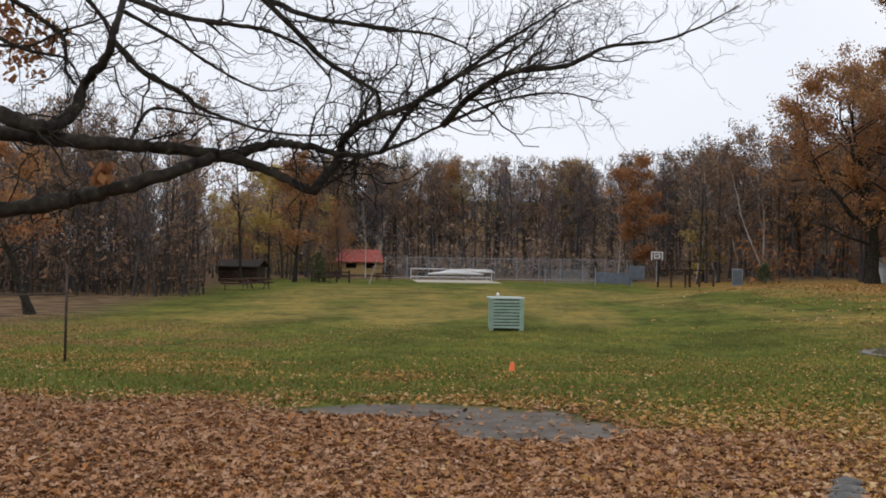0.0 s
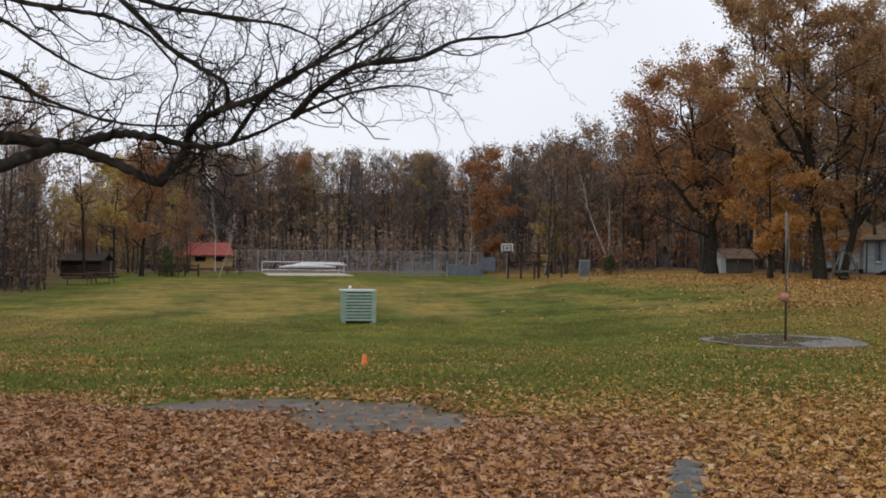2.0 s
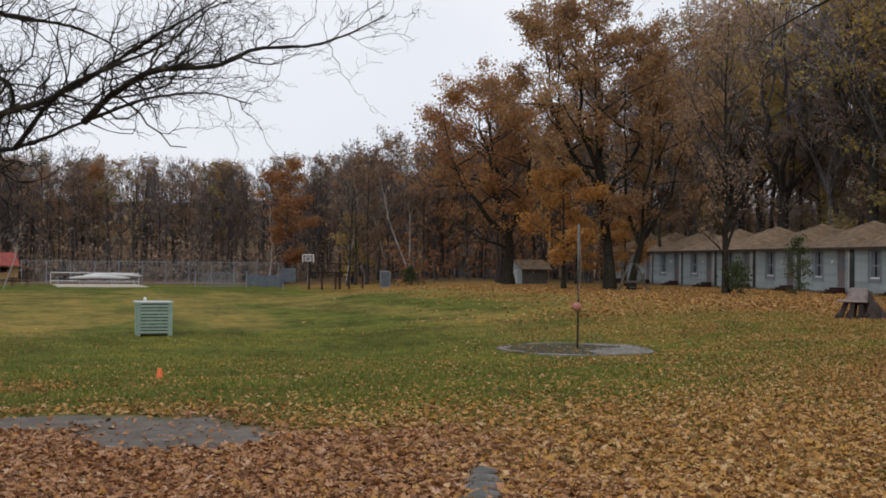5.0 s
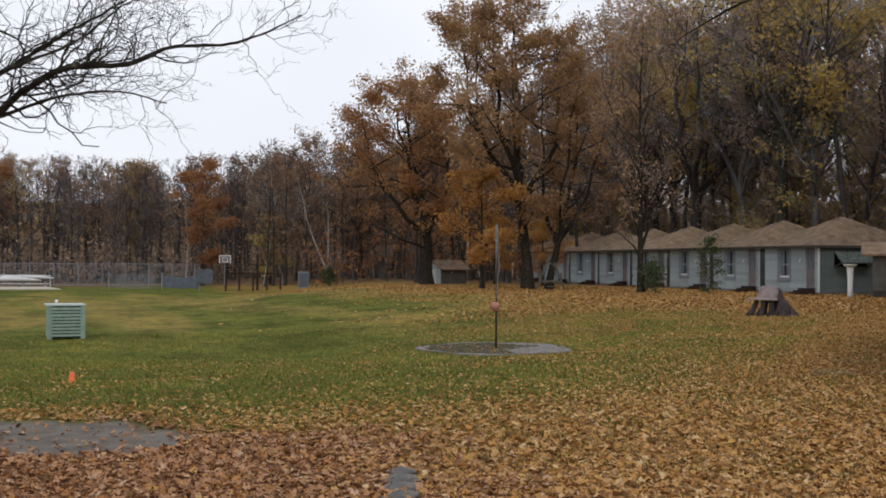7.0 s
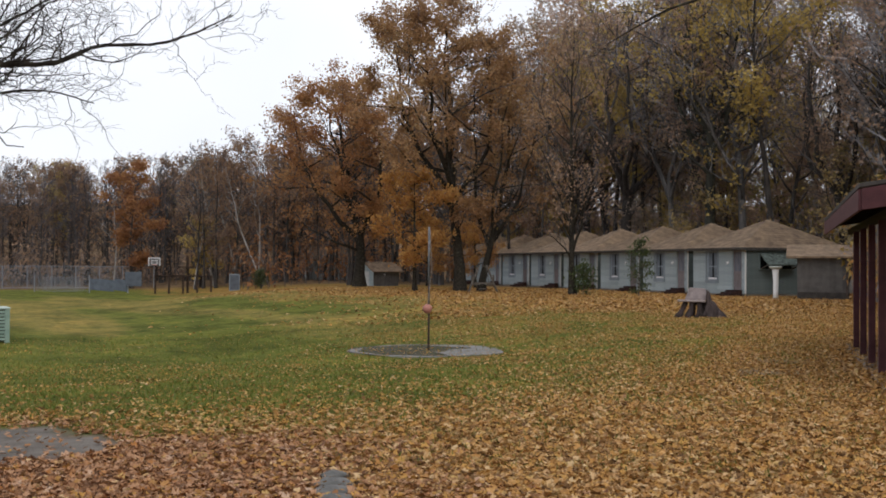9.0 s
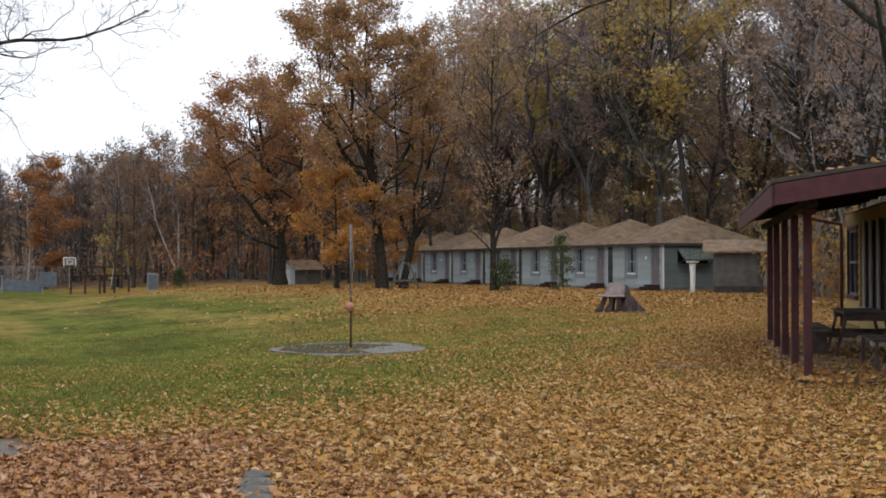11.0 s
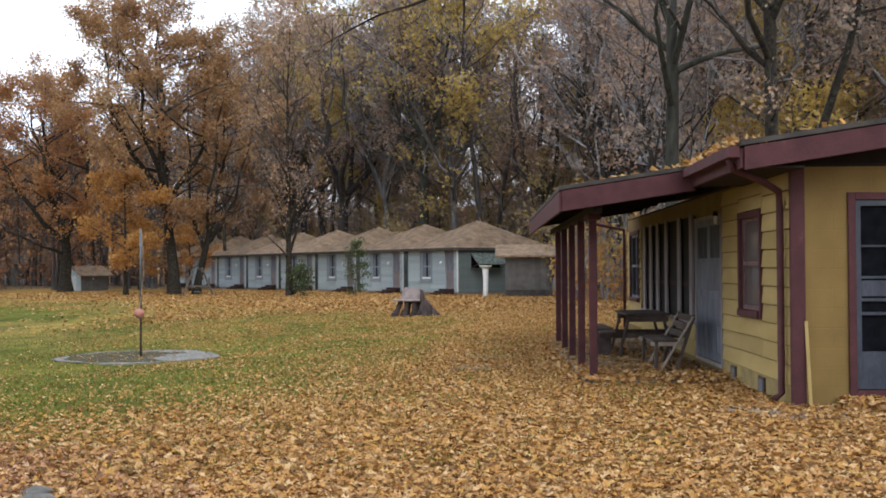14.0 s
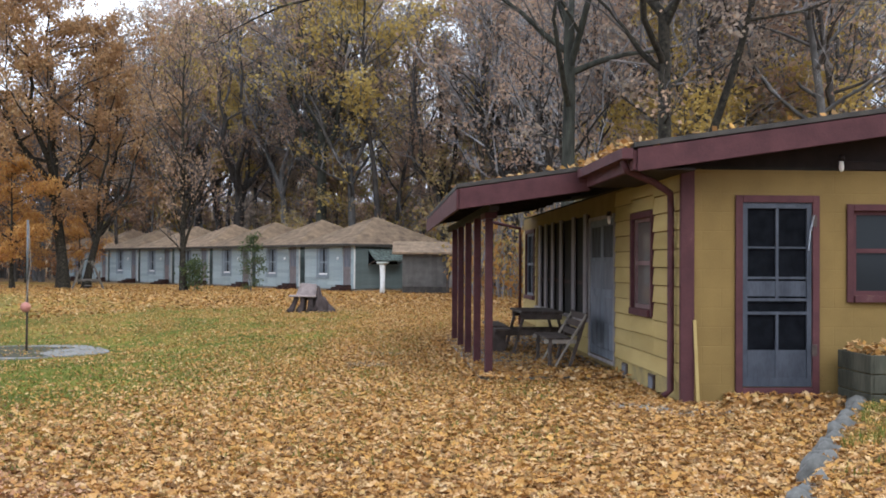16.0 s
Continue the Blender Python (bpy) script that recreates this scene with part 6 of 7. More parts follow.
def polar(a0, a1, d0, d1):
    def pick():
        a, d = radians(rng.uniform(a0, a1)), rng.uniform(d0, d1)
        return d * math.sin(a), d * math.cos(a)
    return pick


BAREISH = [0, 1, 6, 7, 1, 7, 4, 10]
SLOPE_WOOD = [12, 13, 14, 15, 16, 17, 18, 19, 13, 14, 15, 18]
BARE = [0, 6, 0, 6, 1, 7]
wood(70, polar(-26, -12.3, 78, 112), BARE + [4, 10], (10, 14))
wood(26, polar(-25, -12.6, 64, 78), [0, 6, 1, 7], (9, 12))
wood(56, polar(-12.6, -5, 110, 150), [2, 8, 4, 10, 1, 7, 3, 0], (6.5, 9.5))
wood(46, polar(-27, -12.5, 112, 165), BARE + [4], (9, 14))
wood(175, polar(-9, 19, 137, 165), [0, 6] * 6 + [1, 7] * 3 + [4, 10, 2, 3, 5], (12, 16))
wood(60, polar(-9, 19, 140, 168), [0, 6, 0, 6, 1, 7], (13, 16.5))
wood(110, polar(-11, 22, 165, 205), [0, 6, 4, 10, 5, 1, 7, 2, 0, 6], (9, 12.5))
wood(58, polar(12, 23, 108, 140), BAREISH + [2, 8, 0, 6], (12, 16))
wood(44, polar(20, 30, 86, 125), [0, 6, 1, 7, 0, 6, 2, 8, 4, 10, 12, 16], (13, 18))
wood(24, lambda: (rng.uniform(48, 56), rng.uniform(52, 100)), SLOPE_WOOD, (18, 25))
wood(8, lambda: (rng.uniform(50, 62), rng.uniform(66, 104)), SLOPE_WOOD, (23, 29))
wood(54, lambda: (rng.uniform(54, 80), rng.uniform(24, 112)), SLOPE_WOOD, (14, 22))
wood(5, polar(36, 42, 72, 92), SLOPE_WOOD, (24, 29))
wood(26, lambda: (rng.uniform(48, 80), rng.uniform(-12, 36)), SLOPE_WOOD, (16, 23))
wood(20, lambda: (rng.uniform(47.5, 56), rng.uniform(24, 54)), SLOPE_WOOD, (17, 24))
wood(18, polar(50, 68, 34, 50), SLOPE_WOOD, (11, 17))
wood(78, lambda: (rng.uniform(49.5, 60), rng.uniform(26, 102)), [20, 21, 22, 23], (6, 11))
wood(14, polar(50, 68, 32, 46), [20, 21, 22, 23], (5, 8))
for k in range(len(FOREST)):
    if k not in used:
        place(FOREST[k], -40 + 3 * k, 175)


def thicket(name, label, count, pick, hs, leaf, seed, whip=TWIG_WET, size=0.13):
    """Undergrowth: bare whips and saplings with a few leaves, grown as one mass."""
    nr = np.random.RandomState(seed)
    st, tri = Shape(), []
    for _ in range(count):
        x, y = pick()
        z, h = float(ground_z(x, y)) - 0.05, rng.uniform(*hs)
        lean = nr.normal(0, 0.12, 2)
        top = np.array([x + lean[0] * h, y + lean[1] * h, z + h])
        a = rng.uniform(0, 3.14)
        side = np.array([math.cos(a), math.sin(a), 0])
        foot = np.array([x, y, z])
        st.ribbon([foot, (foot + top) / 2 + np.append(nr.normal(0, 0.12, 2), 0), top], [0.035, 0.025, 0.01], side)
        for k in range(9):
            b = foot + (top - foot) * rng.uniform(0.12, 0.95)
            e = b + np.array([nr.normal(0, 0.16), nr.normal(0, 0.16), rng.uniform(0.02, 0.22)]) * h
            st.ribbon([b, (b + e) / 2 + np.array([0, 0, 0.03 * h]), e], [0.016, 0.012, 0.008], np.array([-side[1], side[0], 0.4]))
            for _ in range(2):
                c = b + (e - b) * rng.uniform(0.3, 1.1) + nr.normal(0, 0.12, 3)
                tri.append([c + nr.normal(0, size, 3) for _ in range(3)])
    t = thing(name, pose(0, 0, 0), label, "undergrowth", kind="stuff")
    tagged(part("brushwood", st, whip, t), kind="stuff")
    me = bpy.data.meshes.new("foliage")
    me.from_pydata(np.array(tri).reshape(-1, 3).tolist(), [], np.arange(len(tri) * 3).reshape(-1, 3).tolist())
    me.materials.append(leaf)
    tagged(part("foliage", me, leaf, t), kind="stuff")


thicket("undergrowth", "bare brown undergrowth under the trees", 1000, polar(-26, -11.8, 64, 112), (1.5, 6), LEAF_UMBER, 1, BARK_WET, 0.10)
thicket("undergrowth", "brown and orange undergrowth at the far wood's edge", 1000, polar(-16, 22, 128, 165), (2, 7), LEAF_BROWN, 2)
thicket("undergrowth", "golden bank of shrubs behind the hut", 240, polar(-8.5, -3.2, 134, 150), (1.2, 4), LEAF_YELLOW, 7)
thicket("undergrowth", "young trees at the wood's edge", 260, polar(14, 27, 98, 130), (2, 6), LEAF_ORANGE, 3)
thicket("undergrowth", "brown undergrowth behind the cabins", 900, lambda: (rng.uniform(48.5, 72), rng.uniform(10, 108)), (2, 8), LEAF_RUST, 4, TWIG_PALE, 0.13)
thicket("undergrowth", "golden shrubs behind the cabins", 600, lambda: (rng.uniform(48.5, 64), rng.uniform(8, 100)), (2, 6), LEAF_YELLOW, 5, TWIG_PALE, 0.13)
thicket("undergrowth", "golden shrubs beyond the porch", 80, polar(44.5, 50.5, 50, 62), (1.5, 5), LEAF_YELLOW, 8, TWIG_PALE, 0.10)
thicket("undergrowth", "rust-orange shrubs beyond the porch", 90, polar(45, 51, 47, 58), (1.2, 4.5), LEAF_GOLD, 9, TWIG_PALE, 0.10)
thicket("undergrowth", "brushwood with tan leaves behind the lodge", 150, polar(49, 68, 32, 50), (2, 6), LEAF_TAN, 6, TWIG_PALE, 0.07)

# trees that stand out singly
oak = tree("oak_tree", "large oak full of rust-orange leaves beside the cabins", 3, 18.5, 0.34, BARK_DARK, LEAF_OAK, 42000, 0.155, 0.25, mains=16, subs=6, twigs=4, crown=(0.57, 0.43, 0.28), up=0.45, wander=0.03,
           leaders=4, fork=0.33, shift=(-0.06, 0.03), twig=TWIG_WET, clump=0.2, favour=(-0.9, 0.3, -0.2))
place(oak, 29.6, 61.5)
oak_twin = tree("oak_tree", "leaning second oak with thinner leaves and open limbs", 9, 17, 0.24, BARK_DARK, LEAF_OAK, 9000, 0.155, 0.25, mains=12, subs=5, twigs=4, crown=(0.60, 0.38, 0.20), up=0.55, wander=0.05,
                leaders=4, fork=0.20, shift=(0.10, -0.05), twig=TWIG_WET, clump=0.3, favour=(0, 0, 0.9))
place(oak_twin, 30.75, 61.0)
oak2 = tree("oak_tree", "dark-trunked oak with rust leaves and heavy low limbs", 8, 15.8, 0.44, BARK_DARK, LEAF_ORANGE, 26000, 0.165, 0.27, mains=15, subs=6, twigs=5, crown=(0.57, 0.44, 0.29), up=0.3, wander=0.04,
            leaders=4, fork=0.24, shift=(-0.13, 0.05), twig=TWIG_WET, clump=0.18, favour=(-0.5, 0.2, 0.7))
place(oak2, 29.0, 77.0)
low = tree("maple_tree", "leaning maple with low golden leaves", 17, 7.6, 0.15, BARK_DARK, LEAF_GOLD, 7500, 0.16, 0.27, mains=16, subs=5, twigs=4, first=0.3, crown=(0.62, 0.38, 0.34), up=0.2, sweep=0.0, clump=0.35)
place(low, 27.0, 62.3, 100)
for x, y, s, rz in ((34.6, 69.5, 0.62, 20), (35.0, 78.5, 0.7, 200)):
    copy_thing(low, pose(x, y, float(ground_z(x, y)) - 0.1, 0, 0, rz) @ Matrix.Scale(s, 4))
thin = tree("slender_tree", "slender upright dark tree with few leaves before the cabins", 23, 15, 0.19, BARK_DARK, LEAF_BROWN, 2600, 0.13, 0.3, mains=36, subs=5, twigs=5, first=0.13, crown=(0.56, 0.44, 0.15), up=0.85, twig=TWIG_WET, clump=0.5)
place(thin, 31.9, 52.4, 0)
# big trunks behind the lodge and the cabins
GREEN_BARK = mat("grey_green_bark", (0.018, 0.018, 0.015), (0.060, 0.060, 0.048), 6, 0.9, 0.9, 20, stretch=(1, 1, 0.25), spots=(0.11, 0.12, 0.085))
tall = tree("tall_tree", "tall grey-green barked tree forking behind the lodge", 71, 17, 0.22, GREEN_BARK, LEAF_TAN, 2600, 0.12, 0.3, mains=9, subs=6, twigs=5, crown=(0.66, 0.34, 0.27), up=0.35, wander=0.012, leaders=3, fork=0.47, twig=TWIG_WET, clump=0.5, sides=(10, 5, 3, 3))
place(tall, 23.9, 19.75, 20)
place(tree("tall_tree", "stout dark-trunked tree forking behind the lodge", 72, 17, 0.20, BARK_DARK, LEAF_BROWN, 2600, 0.12, 0.3, mains=9, subs=6, twigs=5, crown=(0.66, 0.34, 0.26), up=0.35, wander=0.010, leaders=3, fork=0.45, twig=TWIG_WET, clump=0.5, sides=(10, 5, 3, 3)), 23.2, 16.1, 0)
place(tree("tall_tree", "leaning dark tree behind the lodge", 73, 17, 0.17, BARK_DARK, LEAF_TAN, 1800, 0.12, 0.3, mains=16, subs=6, twigs=5, first=0.45, crown=(0.66, 0.34, 0.22), up=0.5, wander=0.05, twig=TWIG_WET, clump=0.5, sides=(10, 5, 3, 3)), 24.4, 17.4, 60, lean=16, towards=147)
place(tree("tall_tree", "stout dark tree with a green-stained trunk behind the cabins", 74, 24, 0.42, GREEN_BARK, LEAF_RUST, 9000, 0.16, 0.35, mains=11, subs=6, twigs=5, crown=(0.66, 0.34, 0.20), up=0.45, wander=0.03, leaders=4, fork=0.44, twig=TWIG_WET, clump=0.5), 48.0, 61.6, 0)
place(tree("tall_tree", "stout gnarled dark tree behind the cabins", 75, 23, 0.50, BARK_WET, LEAF_BROWN, 6000, 0.16, 0.35, mains=11, subs=6, twigs=5, crown=(0.62, 0.38, 0.22), up=0.55, wander=0.04, leaders=5, fork=0.30, twig=TWIG_WET, clump=0.5), 48.2, 71.7, 0)
for x, y, s, rz in ((51.0, 82.0, 0.9, 70), (50.5, 52.0, 0.8, 220)):
    copy_thing(bpy.data.objects["tall_tree.004"] if x > 50 else bpy.data.objects["tall_tree.003"], pose(x, y, float(ground_z(x, y)) - 0.1, 0, 0, rz) @ Matrix.Scale(s, 4))
# orange tree standing out at the far wood
place(tree("maple_tree", "rust-orange maple in broad tiers at the edge of the far wood", 31, 13.5, 0.22, BARK_WET, LEAF_ORANGE, 7000, 0.26, 0.4, mains=17, subs=5, twigs=3, first=0.2, crown=(0.60, 0.40, 0.22), up=0.15, twig=TWIG_WET, clump=0.4), 20.5, 122.0, 0)
place(tree("maple_tree", "yellow-leaved young maple at the wood's edge", 33, 7, 0.12, BARK_WET, LEAF_YELLOW, 2200, 0.25, 0.35, mains=14, subs=4, twigs=3, first=0.2, crown=(0.56, 0.44, 0.3), up=0.4, twig=TWIG_WET), 25.5, 112.0, 0)
place(tree("maple_tree", "orange tree by the log cabin", 35, 11, 0.2, BARK_DARK, LEAF_ORANGE, 3600, 0.24, 0.35, mains=16, subs=5, twigs=3, first=0.2, crown=(0.58, 0.42, 0.24), up=0.45, twig=TWIG_WET), -13.0, 100.0, 0)
place(tree("maple_tree", "golden tree behind the log cabin", 36, 11, 0.14, BARK_DARK, LEAF_YELLOW, 3000, 0.24, 0.35, mains=16, subs=5, twigs=3, first=0.2, crown=(0.56, 0.44, 0.24), up=0.5, twig=TWIG_WET), -16.4, 107.0, 0)
place(tree("maple_tree", "dark-trunked tree with orange leaves by the rail", 37, 15.5, 0.19, BARK_DARK, LEAF_ORANGE, 5000, 0.16, 0.3, mains=16, subs=5, twigs=3, first=0.45, crown=(0.73, 0.27, 0.22), up=0.4, twig=TWIG_WET, clump=0.3), -20.6, 46.0, 0)
place(tree("maple_tree", "crooked dark tree with low rust leaves by the rail", 39, 6.8, 0.19, BARK_DARK, LEAF_ORANGE, 3600, 0.15, 0.25, mains=12, subs=5, twigs=3, first=0.35, crown=(0.62, 0.32, 0.36), up=0.1, wander=0.12, sweep=0.0, twig=TWIG_WET, clump=0.4), -15.7, 43.5, 0, lean=10, towards=-70)
place(tree("slender_tree", "slender dark tree before the log cabin", 38, 13, 0.15, BARK_DARK, LEAF_BROWN, 900, 0.2, 0.4, mains=18, subs=5, twigs=5, first=0.3, crown=(0.62, 0.38, 0.16), up=0.6, twig=TWIG_WET), -16.3, 92.0, 0)
birches = tree("birch_tree", "leaning pale-barked birch without leaves", 51, 13, 0.11, BIRCH, None, 0, mains=12, subs=3, twigs=3, first=0.45, crown=(0.7, 0.3, 0.12), up=0.8, wander=0.06, twig=TWIG_PALE, group="birches at the wood's edge")
place(birches, 24.5, 110, 30)
for x, y, s, rz, a in ((26.8, 112, 0.9, 200, 6), (18.6, 121, 0.8, 60, 4), (27.5, 115, 1.1, 310, 8), (28.5, 109, 1.05, 120, 12), (30.2, 107, 1.15, 10, 9), (31.6, 110, 1.2, 250, 5), (29.4, 104, 0.95, 170, 14), (49.5, 50.5, 1.25, 90, -14), (50.3, 51.2, 1.15, 150, -17), (-6.2, 96, 0.5, 40, -10), (-8.5, 125, 0.7, 80, 6)):
    copy_thing(birches, pose(x, y, float(ground_z(x, y)) - 0.1, 0, -a, rz * 0 - 10) @ pose(0, 0, 0, 0, 0, rz) @ Matrix.Scale(s, 4))
place(tree("spruce_tree", "small dark green spruce beside the benches", 63, 2.6, 0.05, BARK_WET, LEAF_GREEN, 1400, 0.12, 0.08, mains=30, subs=4, twigs=2, first=0.06, crown=(0.30, 0.70, 0.26), up=0.1, clump=0.05), -10.7, 98.5)
sap = tree("sapling", "small olive-green sapling before the cabins", 61, 3.0, 0.035, BARK, LEAF_GREEN, 1500, 0.10, 0.12, mains=18, subs=4, twigs=3, first=0.06, crown=(0.5, 0.5, 0.24), up=0.7, clump=0.1)
place(sap, 34.2, 49.6)
bush = tree("bush", "leafy green-brown bush at the foot of a tree", 62, 1.6, 0.03, BARK, LEAF_GREEN, 1100, 0.13, 0.2, mains=14, subs=4, twigs=3, first=0.05, crown=(0.5, 0.5, 0.5), up=0.5, clump=0.1, category="bush")
place(bush, 32.3, 52.0)
copy_thing(bush, place(new("spot"), 27.2, 96.5).matrix_basis)
bpy.data.objects.remove(bpy.data.objects["spot"])

# ---- the great bare limbs overhead ----
TRUNK = (-5.4, 8.6)
crown_oak = thing("overhanging_oak", pose(0, 0, 0), "old oak reaching bare mossy limbs over the lawn", "tree")
tr = Shape().tube([(TRUNK[0], TRUNK[1], z) for z in (-0.1, 0.3, 1.0, 2.0, 3.0, 4.5, 6.5, 8.5)], [0.62, 0.48, 0.42, 0.40, 0.36, 0.30, 0.22, 0.14], 14)
part("trunk", tr, BARK_DARK, crown_oak, smooth=True)
def smooth_line(pts, k=4):
    """A smooth curve through the given points."""
    p = np.array(pts, float)
    q = np.vstack([2 * p[0] - p[1], p, 2 * p[-1] - p[-2]])
    out = []
    for i in range(1, len(q) - 2):
        for t in np.arange(k) / k:
            out.append(0.5 * (2 * q[i] + (q[i + 1] - q[i - 1]) * t + (2 * q[i - 1] - 5 * q[i] + 4 * q[i + 1] - q[i + 2]) * t ** 2 + (3 * q[i] - q[i - 1] - 3 * q[i + 1] + q[i + 2]) * t ** 3))
    return np.array(out + [p[-1]])


rng = random.Random(77)
fine = Shape()


def sprout(base, d, ln, r, depth):
    """A twig that winds and forks."""
    p, q = [base], d / np.linalg.norm(d)
    for _ in range(6):
        q = 0.5 * q + 0.5 * d / np.linalg.norm(d) + np.array([rng.uniform(-1, 1), rng.uniform(-0.8, 0.8), rng.uniform(-0.9, 1.0)]) * 0.66
        q /= np.linalg.norm(q)
        p.append(p[-1] + q * ln / 6)
    p = np.array(p)
    fine.tube(p, r * np.linspace(1, 0.4, 7), 4 if r > 0.006 else 3, False)
    if depth:
        for k in (1, 2, 3, 4, 5, 6):
            if rng.random() < 0.52:
                e = (p[k] - p[k - 1]) / (ln / 6) * 0.8 + np.array([rng.uniform(-1, 1), rng.uniform(-0.6, 0.6), rng.uniform(-0.8, 0.9)]) * 1.0
                sprout(p[k], e, ln * rng.uniform(0.35, 0.6), max(0.0019, r * 0.55), depth - 1)


def limb(ra, rb, *pts):
    """A limb of the old oak through the points of its bends, tapering from ra to rb, with its side shoots."""
    c = smooth_line(pts, 7)
    n = len(c)
    wob = np.array([[rng.uniform(-1, 1) for _ in range(3)] for _ in range(n)]) * ra * 0.10
    rad = 0.72 * np.linspace(ra, rb, n) * np.array([1 + rng.uniform(-0.12, 0.14) for _ in range(n)])
    part("limb", Shape().tube(c + wob, rad, 10), BARK_DARK, crown_oak, "mossy dark limb" if ra > 0.08 else "", smooth=True)
    for k in range(2, n - 1):
        x = c[k][0]
        if x < -4.2:
            continue
        keep = 0.12 if ra > 0.08 else 0.36
        for _ in range(2):
            if rng.random() < keep * (0.65 + 0.45 * (x > -1.2)):
                t = c[k] - c[k - 1]
                t /= np.linalg.norm(t)
                d = t * 0.8 + np.array([rng.uniform(-0.6, 0.8), rng.uniform(-0.6, 0.6), rng.uniform(-0.8, 0.9)])
                d /= np.linalg.norm(d)
                sprout(c[k], d, rng.uniform(0.34, 0.85), max(0.0036, min(0.010, rad[k] * 0.40)), 2)


limb(0.115, 0.016, (-5.3, 8.6, 1.35), (-4.5, 8.95, 1.62), (-3.62, 9.29, 1.76), (-3.17, 9.33, 1.83), (-2.66, 8.99, 1.91), (-2.18, 8.96, 2.05), (-1.92, 9.43, 2.22), (-1.74, 9.84, 2.3), (-1.45, 9.67, 2.37), (-1.14, 9.24, 2.31), (-0.83, 9.22, 2.24), (-0.54, 9.7, 2.31), (-0.02, 10.0, 2.58))
limb(0.045, 0.006, (-0.02, 10.0, 2.58), (0.21, 9.7, 2.79), (0.53, 9.24, 2.93), (0.97, 9.26, 2.99), (1.37, 9.7, 3.23), (1.88, 9.81, 3.32), (2.13, 9.38, 3.37), (2.3, 8.93, 3.43))
limb(0.10, 0.045, (-5.3, 8.6, 2.3), (-4.4, 8.85, 2.45), (-3.55, 9.1, 2.37), (-2.86, 8.84, 2.28), (-2.47, 8.94, 2.27), (-2.15, 9.3, 2.27), (-1.74, 9.55, 2.22), (-1.37, 9.5, 2.08), (-1.08, 9.4, 1.95))
limb(0.055, 0.008, (-1.08, 9.4, 1.95), (-0.92, 9.75, 2.23), (-0.86, 9.6, 2.39), (-0.64, 9.21, 2.51), (-0.34, 9.35, 2.65), (-0.02, 9.84, 2.9), (0.31, 9.97, 3.16), (0.55, 9.54, 3.27), (0.77, 9.17, 3.35), (1.07, 9.37, 3.6))
limb(0.10, 0.035, (-5.3, 8.6, 2.9), (-4.4, 8.7, 2.70), (-3.41, 8.74, 2.47), (-3.1, 8.68, 2.37), (-3.03, 9.0, 2.45), (-3.0, 9.3, 2.62), (-2.94, 9.3, 2.81), (-2.66, 8.93, 2.96), (-2.59, 8.88, 3.16), (-2.63, 9.33, 3.53))
limb(0.05, 0.010, (-4.9, 8.6, 4.0), (-3.6, 9.3, 3.9), (-2.75, 9.61, 3.6), (-2.24, 9.39, 3.39), (-1.79, 9.06, 3.26), (-1.46, 9.24, 3.24), (-1.21, 9.76, 3.19), (-1.0, 9.92, 2.96))
limb(0.05, 0.008, (-4.9, 8.6, 4.4), (-3.2, 9.5, 4.1), (-1.71, 9.85, 3.69), (-1.19, 9.58, 3.44), (-0.69, 9.21, 3.29), (-0.38, 9.34, 3.28), (-0.03, 9.84, 3.32), (0.3, 9.97, 3.18))
limb(0.035, 0.008, (-2.63, 9.01, 3.1), (-2.36, 8.91, 2.84), (-2.19, 9.36, 2.75), (-2.09, 9.77, 2.67), (-1.77, 9.63, 2.54), (-1.44, 9.2, 2.42), (-1.13, 9.18, 2.39), (-0.77, 9.67, 2.46))
limb(0.025, 0.010, (-2.5, 9.0, 2.27), (-2.5, 9.62, 2.63), (-2.22, 9.64, 2.62), (-1.7, 9.26, 2.5))
limb(0.03, 0.008, (-0.54, 9.7, 2.31), (-0.2, 9.5, 2.75), (0.2, 9.3, 2.95), (0.6, 9.6, 3.2), (0.95, 9.5, 3.5))
limb(0.022, 0.006, (0.05, 10.0, 2.62), (0.5, 9.8, 2.78), (0.95, 9.6, 2.82), (1.3, 9.4, 2.72))
limb(0.03, 0.008, (-3.9, 9.0, 3.3), (-3.4, 9.1, 3.05), (-3.1, 9.3, 3.0), (-2.95, 9.2, 2.8))
limb(0.036, 0.014, (-3.75, 9.1, 3.6), (-3.47, 9.3, 3.43), (-3.27, 9.4, 3.29), (-3.13, 9.3, 3.18), (-3.07, 9.2, 3.04), (-3.10, 9.3, 2.90), (-3.01, 9.3, 2.78))
limb(0.024, 0.007, (-2.62, 9.2, 3.38), (-2.23, 9.4, 3.18), (-2.0, 9.3, 3.02), (-1.68, 9.2, 2.83), (-1.45, 9.3, 2.76), (-1.26, 9.4, 2.83))
limb(0.030, 0.012, (-2.97, 9.2, 3.55), (-2.81, 9.3, 3.34), (-2.74, 9.3, 3.18))
limb(0.022, 0.008, (-3.70, 9.3, 3.11), (-3.38, 9.2, 3.08), (-3.15, 9.3, 3.22), (-2.88, 9.4, 3.34), (-2.55, 9.3, 3.46))
limb(0.034, 0.018, (-1.60, 9.2, 3.60), (-1.26, 9.3, 3.29), (-1.03, 9.4, 3.06), (-0.80, 9.3, 2.90), (-0.57, 9.3, 2.76), (-0.55, 9.4, 2.60), (-0.66, 9.4, 2.49))
tagged(part("brushwood", fine, BARK_DARK, crown_oak, "tangle of fine bare branch ends"), kind="stuff")
cl = leaf_cloud(random.Random(3), np.array([(-2.62, 8.75, 2.02), (-2.60, 8.74, 2.08), (-2.64, 8.73, 1.97)]), 34, 0.10, 0.035)
